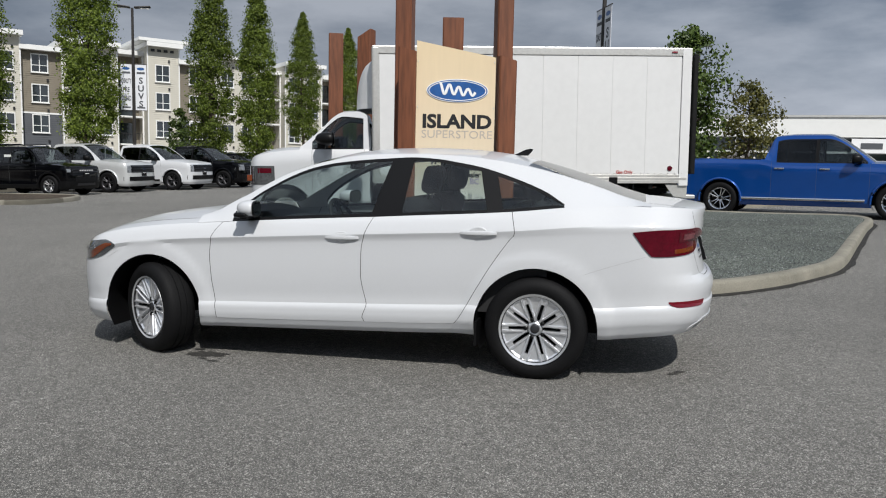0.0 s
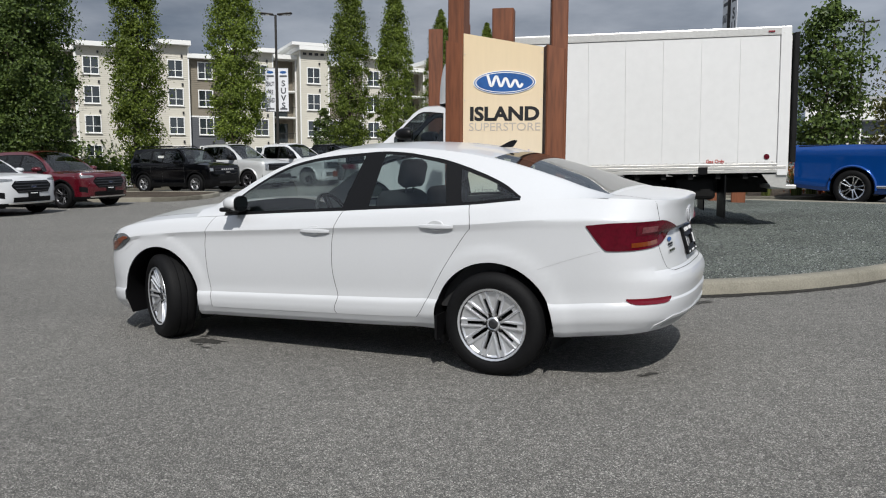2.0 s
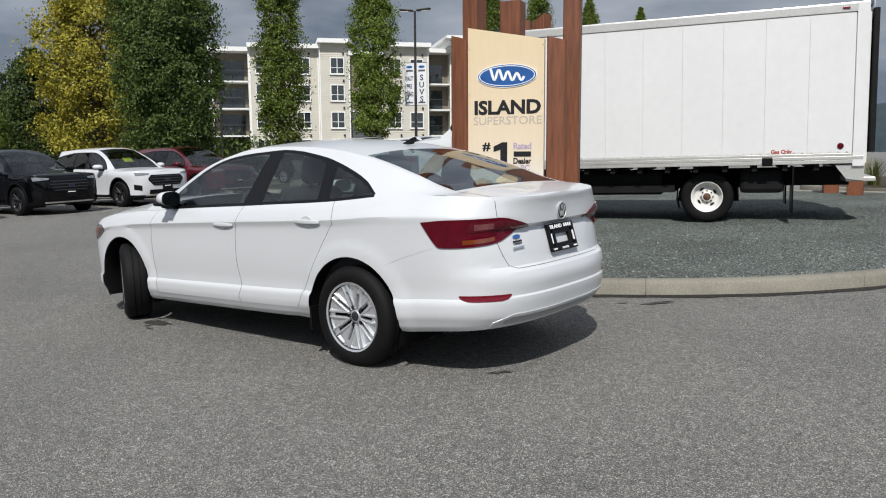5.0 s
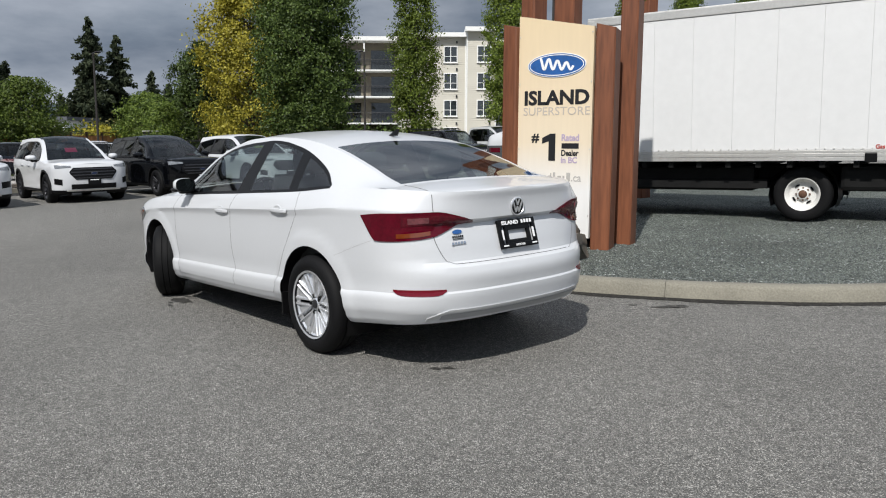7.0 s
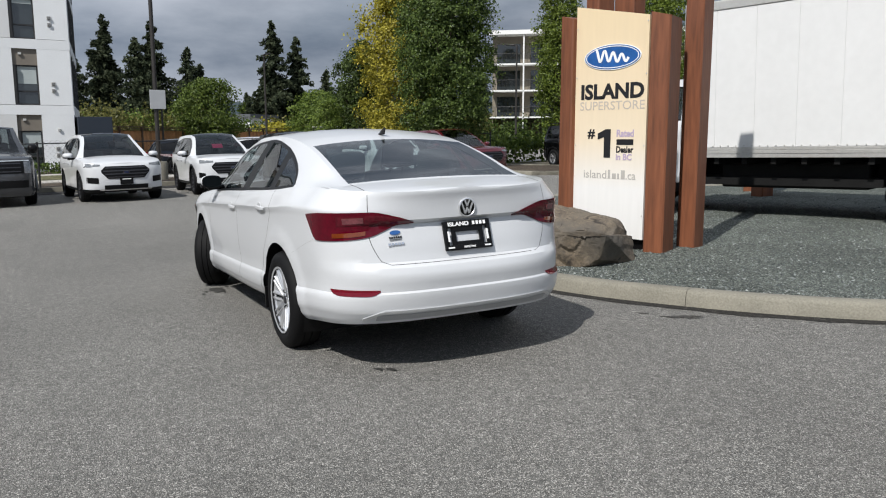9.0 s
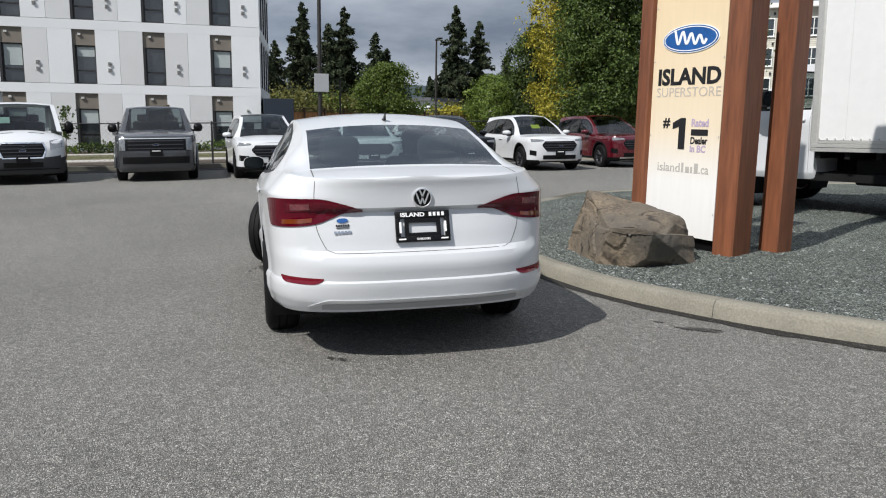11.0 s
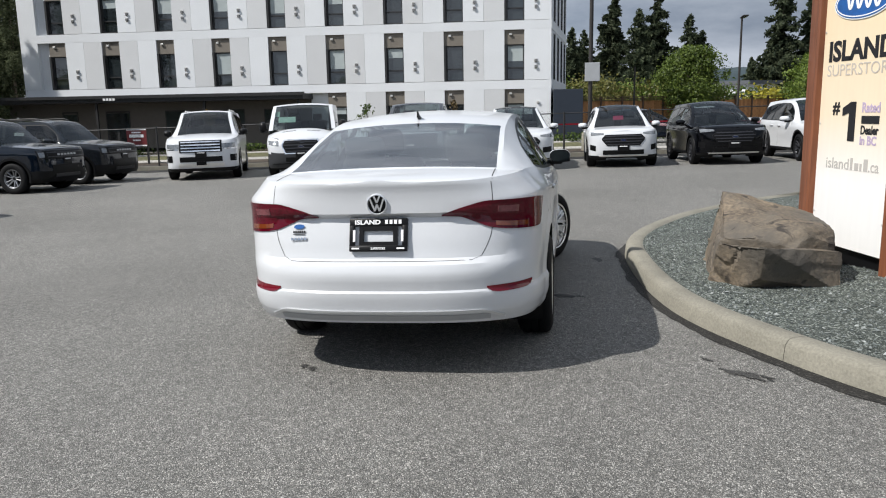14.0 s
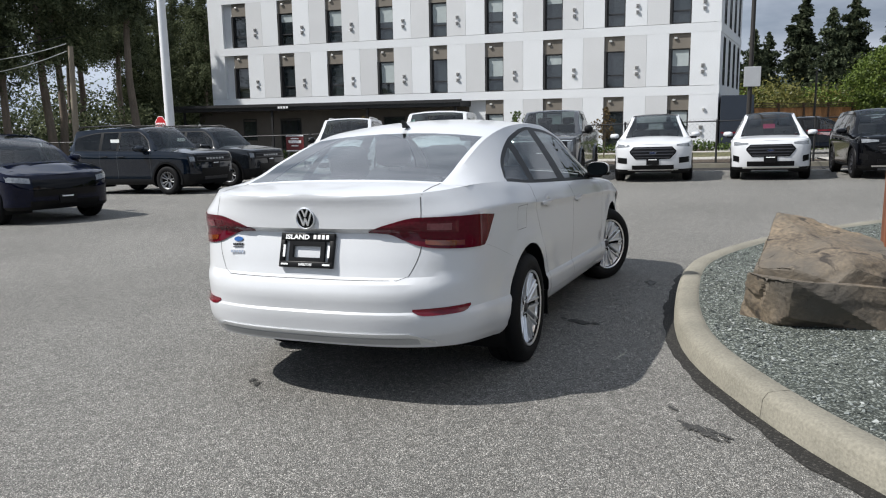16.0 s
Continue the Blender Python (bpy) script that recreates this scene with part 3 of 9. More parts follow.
def tyre_wheel(parent, x, y, z, r, width, rim_r, style, rim_mat, steer=0.0, hub_label=""):
    """A wheel with its tyre and rim; y tells its side."""
    s = 1 if y > 0 else -1
    root = new("wheel")
    root.parent = parent
    root.matrix_local = pose(x, y, z, 0, 0, steer)
    out = Matrix.Rotation(radians(-90 * s), 4, "X")  # z of the lathe to the outside
    w = width / 2
    bm = bmesh.new()
    prof = [(rim_r, -w * 0.85), (rim_r + 0.02, -w), (r - 0.05, -w * 1.04), (r - 0.012, -w * 0.86), (r, -w * 0.6), (r, -w * 0.28), (r - 0.007, -w * 0.25), (r - 0.007, -w * 0.20), (r, -w * 0.17), (r, w * 0.17), (r - 0.007, w * 0.20), (r - 0.007, w * 0.25), (r, w * 0.28), (r, w * 0.6), (r - 0.012, w * 0.86), (r - 0.05, w * 1.04), (rim_r + 0.02, w), (rim_r, w * 0.85)]
    lathe(bm, prof, out, 40)
    part("tyre", bm, RUBBER, root, smooth=50)
    bm = bmesh.new()
    lathe(bm, [(rim_r - 0.004, -w * 0.8), (rim_r - 0.03, -w * 0.6), (rim_r - 0.03, w * 0.55), (rim_r - 0.012, w * 0.8), (rim_r + 0.006, w * 0.9), (rim_r + 0.004, w * 0.97), (rim_r - 0.008, w * 0.92)], out, 40)
    part("rim_barrel", bm, style.get("barrel", DARK_ALLOY) if style.get("twin") else rim_mat, root, smooth=35)
    bm = bmesh.new()
    lathe(bm, [(rim_r - 0.022, w * 0.70), (rim_r - 0.012, w * 0.80), (rim_r + 0.007, w * 0.905), (rim_r + 0.005, w * 0.98), (rim_r - 0.007, w * 0.93)], out, 40)
    n, twin, dish = style.get("n", 5), style.get("twin", 0.0), style.get("dish", 0.4)
    hub_z, rim_z = w * dish, w * 0.8
    wid0, wid1 = style.get("w0", 0.03), style.get("w1", 0.035)
    for k in range(n):
        for sgn in ((-1, 1) if twin else (0,)):
            a = 2 * math.pi * k / n
            m = out @ Matrix.Rotation(a, 4, "Z")
            r0, r1 = 0.045, rim_r - 0.012
            o0, o1 = (sgn * twin, sgn * twin) if style.get("facets") else (sgn * twin * 0.25, sgn * twin)
            lo, hi = [], []
            rows = []
            for rr, zz, oo, ww in ((r0, hub_z, o0, wid0), ((r0 + r1) * 0.5, hub_z + (rim_z - hub_z) * 0.55, (o0 + o1) * 0.5, (wid0 + wid1) / 2), (r1, rim_z, o1, wid1)):
                rows.append([m @ Vector((rr, oo - ww / 2, zz - 0.03)), m @ Vector((rr, oo - ww / 2, zz)), m @ Vector((rr, oo - ww * 0.2, zz + 0.008)), m @ Vector((rr, oo + ww * 0.2, zz + 0.008)), m @ Vector((rr, oo + ww / 2, zz)), m @ Vector((rr, oo + ww / 2, zz - 0.03))])
            grid(bm, rows)
    if style.get("facets"):
        # a sunk face fills the wedge between the ridges of neighbouring slots
        e, r1 = twin + wid1 / 2 - 0.001, rim_r - 0.012
        step_ = 2 * math.pi / n
        for k in range(n):
            a = step_ * k
            t1 = math.asin(e / r1)
            pts = [(e / math.sin(step_ / 2), step_ / 2, hub_z + 0.35 * (rim_z - hub_z) - 0.004)] + [(r1, t1 + (step_ - 2 * t1) * i / 3, rim_z - 0.009) for i in range(4)]
            bm.faces.new([bm.verts.new(out @ Vector((r_ * math.cos(a + q), r_ * math.sin(a + q), z_))) for r_, q, z_ in pts])
            lip = [(rim_r - 0.052, a + q) for q in (-0.13, 0.13)]
            grid(bm, [[out @ Vector((r_ * math.cos(q), r_ * math.sin(q), rim_z - 0.004)) for r_, q in lip], [out @ Vector(((rim_r - 0.006) * math.cos(q), (rim_r - 0.006) * math.sin(q), rim_z)) for r_, q in lip]])
    if style.get("steel"):
        lathe(bm, [(rim_r - 0.03, w * 0.55), (rim_r - 0.05, w * 0.15), (rim_r - 0.075, w * 0.05), (0.10, w * 0.05), (0.075, w * 0.12), (0.07, w * 0.1)], out, 40)
        for k in range(4):
            hb = bmesh.new()
            prism(hb, ellipse(0.036, 0.014, 16), w * 0.06, w * 0.06 + 0.012)
            part("wheel_slot", hb, TRIM, root).matrix_local = out @ Matrix.Rotation(math.pi / 2 * k + 0.6, 4, "Z") @ Matrix.Translation((0.132, 0, 0)) @ Matrix.Rotation(math.pi / 2, 4, "Z")
        hb = bmesh.new()
        lathe(hb, [(0.055, 0.0), (0.055, w * 0.5), (0.04, w * 0.62), (0.0005, w * 0.62)], out, 20)
        for k in range(8):
            lathe(hb, [(0.012, 0), (0.012, w * 0.28), (0.0005, w * 0.28)], out @ Matrix.Rotation(math.pi / 4 * k, 4, "Z") @ Matrix.Translation((0.085, 0, 0)), 6)
        part("hub", hb, RUST, root, "rusty hub with wheel nuts", smooth=40)
    k_hub = 0.62 if style.get("facets") else 1.0
    lathe(bm, [(0.075 * k_hub, hub_z - 0.03), (0.072 * k_hub, hub_z), (0.055 * k_hub, hub_z + 0.008), (0.034 * k_hub, hub_z + 0.002)], out, 24)
    part("rim", bm, rim_mat, root, smooth=35)
    bm = bmesh.new()
    lathe(bm, [(rim_r - 0.031, -w * 0.3), (0.12, -w * 0.3), (0.0005, -w * 0.3)], out, 24)
    part("brake_disc", bm, CHASSIS, root)
    bm = bmesh.new()
    lathe(bm, [(0.034 * k_hub ** 0.4, hub_z + 0.001), (0.033 * k_hub ** 0.4, hub_z + 0.012), (0.027 * k_hub ** 0.4, hub_z + 0.015), (0.0005, hub_z + 0.015)], out, 24)
    if style.get("steel"):
        bm.free()
        return root
    part("hub_cap", bm, style.get("cap", CHROME), root, smooth=40)
    if style.get("nuts"):
        for k in range(5):
            a = 2 * math.pi * (k + (0 if style.get("facets") else 0.5)) / 5
            bm = bmesh.new()
            lathe(bm, [(0.0125, hub_z - 0.02), (0.0125, hub_z + 0.008), (0.008, hub_z + 0.011), (0.0005, hub_z + 0.011)], out @ Matrix.Translation((0.056 * math.cos(a), 0.056 * math.sin(a), 0)), 10)
            part("wheel_nut", bm, TRIM, root)
    return root


def seat(parent, x, y, z, bench=0.0, mat_=None):
    """A car seat: cushion, backrest and head restraint; bench widens it."""
    w = bench / 2 if bench else 0.25
    bm = bmesh.new()
    box(bm, -0.1, 0.42, -w, w, 0, 0.16, bevel=0.05)
    box(bm, -0.09, 0.08, -w, w, 0.0, 0.60, bevel=0.055, m=Matrix.Translation((-0.06, 0, 0.08)) @ Matrix.Rotation(radians(-16), 4, "Y"))
    part("seat", bm, mat_ or SEAT_CLOTH, parent, smooth=60).matrix_local = pose(x, y, z)
    for dy in ((-w * 0.55, w * 0.55) if bench else (0,)):
        bm = bmesh.new()
        box(bm, -0.055, 0.055, -0.13, 0.13, 0, 0.19, bevel=0.045)
        tube(bm, [(0, -0.05, -0.10), (0, -0.05, 0.03)], 0.007, 6)
        tube(bm, [(0, 0.05, -0.10), (0, 0.05, 0.03)], 0.007, 6)
        part("head_restraint", bm, mat_ or SEAT_CLOTH, parent, smooth=60).matrix_local = pose(x - 0.27, y + dy, z + 0.68, 0, -14, 0)


def surface_tree(*obs):
    verts, faces = [], []
    for ob in obs:
        k = len(verts)
        verts += [v.co.copy() for v in ob.data.vertices]
        faces += [[k + i for i in p.vertices] for p in ob.data.polygons]
    return BVHTree.FromPolygons(verts, faces)


def patch(tree, name, fn, nu, nv, off, material, parent, label="", depth=0.012, tip=None):
    """A thin lens, grille or badge laid on the skin: fn(u, v) gives the ray that finds its place."""
    front, back = [], []
    for i in range(nu + 1):
        r0, r1 = [], []
        for j in range(nv + 1):
            o, d = fn(i / nu, j / nv)
            hit = tree.ray_cast(Vector(o), Vector(d).normalized())
            if hit[0] is None:
                hit = (Vector(o) + Vector(d).normalized() * Vector(o).length * 0.5, -Vector(d).normalized(), 0, 0)
            p, nrm = hit[0], -Vector(d).normalized()
            r0.append(p + nrm * off)
            r1.append(p - nrm * depth)
        front.append(r0)
        back.append(r1)
    bm = bmesh.new()
    f = grid(bm, front)
    b = grid(bm, back)
    for i in range(nu):
        for a, c in ((0, 0), (nv, nv)):
            bm.faces.new((f[i][a], f[i + 1][a], b[i + 1][c], b[i][c]))
    for j in range(nv):
        for a in (0, nu):
            bm.faces.new((f[a][j], f[a][j + 1], b[a][j + 1], b[a][j]))
    bmesh.ops.recalc_face_normals(bm, faces=bm.faces)
    return part(name, bm, material, parent, label, smooth=40)


def ribbon(tree, name, rays, width, material, parent, across):
    """A narrow seam strip on the skin."""
    bm = bmesh.new()
    rows = []
    for o, d in rays:
        d = Vector(d).normalized()
        hit = tree.ray_cast(Vector(o), d)
        if hit[0] is None:
            continue
        nrm = hit[1] if hit[1].dot(d) < 0 else -hit[1]
        a = Vector(across)
        a = (a - nrm * a.dot(nrm)).normalized()
        rows.append([hit[0] + nrm * 0.0008 - a * width / 2, hit[0] + nrm * 0.0008 + a * width / 2])
    if len(rows) > 1:
        grid(bm, rows)
    return part(name, bm, material, parent)


def mirror(parent, x, y, z, paint, low=False, size=1.0, tall=1.0):
    """A door mirror with its painted shell, black foot and looking glass."""
    s = 1 if y > 0 else -1
    bm = bmesh.new()
    rows = []
    for x_, q in ((0.078, 0.02), (0.074, 0.30), (0.062, 0.58), (0.04, 0.80), (0.01, 0.94), (-0.03, 1.0), (-0.062, 0.98), (-0.068, 0.93)):
        ring = []
        for i in range(20):
            c, d = math.cos(math.pi * i / 10), math.sin(math.pi * i / 10)
            ring.append((x_, 0.104 * q * math.copysign(abs(c) ** 0.72, c), 0.068 * q * math.copysign(abs(d) ** 0.72, d)))
        rows.append(ring)
    vs = grid(bm, rows, closed=True)
    bm.faces.new(vs[0])
    bm.faces.new(vs[-1][::-1])
    for v in bm.verts:
        k = (v.co.y * s + 0.10) / 0.2
        v.co.x -= 0.035 * k * k
        v.co.z *= 1 - 0.30 * k * (1 if v.co.z < 0 else 0.25)
    bmesh.ops.scale(bm, vec=(size, size, size * tall), verts=bm.verts)
    shell = part("mirror", bm, paint, parent, smooth=60)
    shell.matrix_local = pose(x, y + s * 0.11 * size, z)
    if low:
        bm = bmesh.new()
        box(bm, -0.050 * size, 0.058 * size, -0.101 * size, 0.096 * size, -0.062 * size, -0.026 * size, bevel=0.016 * size)
        part("mirror_underside", bm, TRIM, shell, smooth=60)
    bm = bmesh.new()
    box(bm, -0.02 * size, 0.05 * size, min(-s * 0.17, s * 0.02), max(-s * 0.17, s * 0.02), -0.085 * size, -0.035 * size, bevel=0.012)
    part("mirror_foot", bm, TRIM, shell, smooth=60)
    for name_, a_, b_, x_, thick, mt in (("mirror_frame", 0.100, 0.064, -0.079, 0.010, TRIM), ("mirror_glass", 0.092, 0.057, -0.082, 0.004, MIRROR)):
        bm = bmesh.new()
        prism(bm, [(size * a_ * math.copysign(abs(math.cos(q)) ** 0.75, math.cos(q)), size * tall * b_ * math.copysign(abs(math.sin(q)) ** 0.75, math.sin(q))) for q in (math.pi * k / 14 for k in range(28))], 0, thick)
        for v in bm.verts:
            v.co.z -= 0.038 * size * (v.co.x * s / size + 0.10) / 0.2
        part(name_, bm, mt, shell, smooth=40).matrix_local = pose(x_ * size, 0, 0, 90, 0, 90)
    return shell


def vehicle(name, P, m, label, category="car", group=""):
    """Builds a road vehicle from its table of lines."""
    root = thing(name, m, label, category, group)
    sh = Shell(P)
    pn, paint = sh.panels, P["paint"]
    clad = P.get("clad_mat", TRIM)
    body = part("body", pn.bm("body"), (paint, GAP, clad), root, smooth=26)
    made = {"body": body}
    for nm, out in (("hood", "hood"), ("boot", "trunk_lid"), ("roof", "roof")):
        if nm in pn.data:
            made[nm] = part(out, pn.bm(nm), P.get("roof_paint", paint) if nm == "roof" else paint, root, smooth=26)
    for k in range(4):
        for s in ("_l", "_r"):
            if "door%d%s" % (k, s) in pn.data:
                made["door%d%s" % (k, s)] = part("door", pn.bm("door%d%s" % (k, s)), (paint, GAP, clad), root, smooth=26)
            if "glass%d%s" % (k, s) in pn.data:
                made["glass%d%s" % (k, s)] = part("side_window", pn.bm("glass%d%s" % (k, s)), P.get("glass_back", CAR_GLASS) if k else P.get("glass", CAR_GLASS), root, smooth=40)
    for nm in ("windshield", "backlight"):
        if nm in pn.data:
            made[nm] = part("windshield" if nm == "windshield" else "rear_window", pn.bm(nm), P.get("glass", CAR_GLASS) if nm == "windshield" else P.get("glass_rear", P.get("glass", CAR_GLASS)), root, smooth=40)
    tree = surface_tree(*[o for k, o in made.items() if k == "body" or k.startswith(("hood", "boot", "door", "roof"))])
    made["tree"] = tree
    W, zw, ar = P["W"], P["zw"], P["arch"]
    # wheel housings and floor
    for ax in (0.0, P["WB"]):
        for s in (1, -1):
            bm = bmesh.new()
            rows = []
            for k in range(13):
                a = math.pi * (k / 12 * 1.26 - 0.13)
                cx, cz = ax + (ar + 0.012) * math.cos(a), zw + (ar + 0.012) * math.sin(a)
                hit = tree.ray_cast(Vector((cx, s * 3, cz)), Vector((0, -s, 0)))
                yo = abs(hit[0].y) - 0.006 if hit[0] is not None and abs(hit[0].y) > 0.5 * W else 0.93 * W
                rows.append([(ax + ar * math.cos(a), s * yo, zw + ar * math.sin(a)), (ax + ar * math.cos(a), s * (yo - 0.05), zw + ar * math.sin(a)), (ax + (ar + 0.01) * math.cos(a), s * (W * 0.45), zw + (ar + 0.01) * math.sin(a))])
            grid(bm, rows)
            hub = [bm.verts.new((ax + (ar + 0.01) * math.cos(math.pi * k / 12), s * W * 0.45, zw - 0.1 + (ar + 0.11) * math.sin(math.pi * k / 12))) for k in range(13)]
            bm.faces.new(hub)
            part("wheel_housing", bm, TRIM, root, smooth=60)
    if P.get("arch_trim"):
        for ax in (0.0, P["WB"]):
            for s in (1, -1):
                bm = bmesh.new()
                rows = []
                for k in range(17):
                    a = math.pi * (k / 16 * 1.16 - 0.08)
                    row = []
                    for rr, o in ((ar - 0.004, -0.03), (ar - 0.004, 0.012), (ar + P["arch_trim"], 0.012), (ar + P["arch_trim"] + 0.006, -0.004)):
                        cx, cz = ax + rr * math.cos(a), zw + rr * math.sin(a)
                        hx, hz = ax + (ar + 0.02) * math.cos(a), zw + (ar + 0.02) * math.sin(a)
                        hit = tree.ray_cast(Vector((hx, s * 3, hz)), Vector((0, -s, 0)))
                        yo = abs(hit[0].y) if hit[0] is not None and abs(hit[0].y) > 0.6 * W else 0.95 * W
                        row.append((cx, s * (yo + o), cz))
                    rows.append(row)
                grid(bm, rows)
                part("arch_trim", bm, TRIM, root, smooth=50)
    zb = P["bottom"][1][1]
    bm = bmesh.new()
    box(bm, ar + 0.02, P["WB"] - ar - 0.02, -W * 0.93, W * 0.93, zb - 0.01, zb + 0.1)
    box(bm, min(0, P["xt"] + 0.45), ar + 0.02, -W * 0.44, W * 0.44, zb + 0.10, zb + 0.25)
    box(bm, P["WB"] - ar - 0.02, P["xn"] - 0.12, -W * 0.44, W * 0.44, zb, zb + 0.2)
    box(bm, P["xt"] + 0.30, -ar - 0.02, -W * 0.66, W * 0.66, curve(P["bottom"], P["xt"]) + 0.03, curve(P["bottom"], P["xt"]) + 0.1)
    box(bm, P["WB"] + ar + 0.02, P["xn"] - 0.30, -W * 0.60, W * 0.60, curve(P["bottom"], P["xn"]) + 0.03, curve(P["bottom"], P["xn"]) + 0.1)
    part("underbody", bm, CHASSIS, root)
    for ax, st in ((0.0, 0.0), (P["WB"], P.get("steer", 0.0))):
        for s in (1, -1):
            tyre_wheel(root, ax, s * (P.get("track", W - 0.13)), zw if not P.get("rw") else P["rw"], P["tyre_r"], P.get("tyre_w", 0.21), P["rim_r"], P["rim"], P.get("rim_mat", ALLOY), st)
    # inside
    x_f, zs = P["windows"][0][1] + 0.45, P.get("seat_z", zb + 0.28)
    for y in (0.36, -0.36):
        seat(root, P.get("seat_x", x_f), y, zs)
    if P.get("rear_seat", True):
        seat(root, P.get("seat_x", x_f) - P.get("rear_gap", 0.85), 0, zs + P.get("rear_rise", 0.02), bench=1.2)
    bm = bmesh.new()
    xc, zc = P["cowl"], curve(P["shoulder"], P["cowl"])
    box(bm, xc - 0.75, xc - 0.05, -W * 0.78, W * 0.78, zc - 0.35, zc - 0.03, bevel=0.06)
    part("dashboard", bm, DASH, root, smooth=60)
    bm = bmesh.new()
    lathe(bm, [(0.18 + 0.014 * math.cos(a * math.pi / 4), 0.014 * math.sin(a * math.pi / 4)) for a in range(9)], None, 28)
    box(bm, -0.17, 0.17, -0.02, 0.02, -0.01, 0.012)
    part("steering_wheel", bm, DASH, root, smooth=60).matrix_local = pose(xc - 0.88, 0.36, zc - 0.02, 0, -64, 0)
    # far cabin side, so that the cabin is closed below the windows
    bm = bmesh.new()
    for s in (1, -1):
        box(bm, P["windows"][-1][1] + 0.1, xc - 0.3, s * W * 0.86 - 0.01, s * W * 0.86 + 0.01, zb + 0.1, zc - 0.02)
    part("door_lining", bm, DASH, root)
    for s in (1, -1):
        mirror(root, P["mirror"][0], s * P["mirror"][1], P["mirror"][2], P.get("mirror_paint", paint), low=P.get("mirror_low", False), size=P.get("mirror_size", 1.0), tall=P.get("mirror_tall", 1.0))
    return root, made

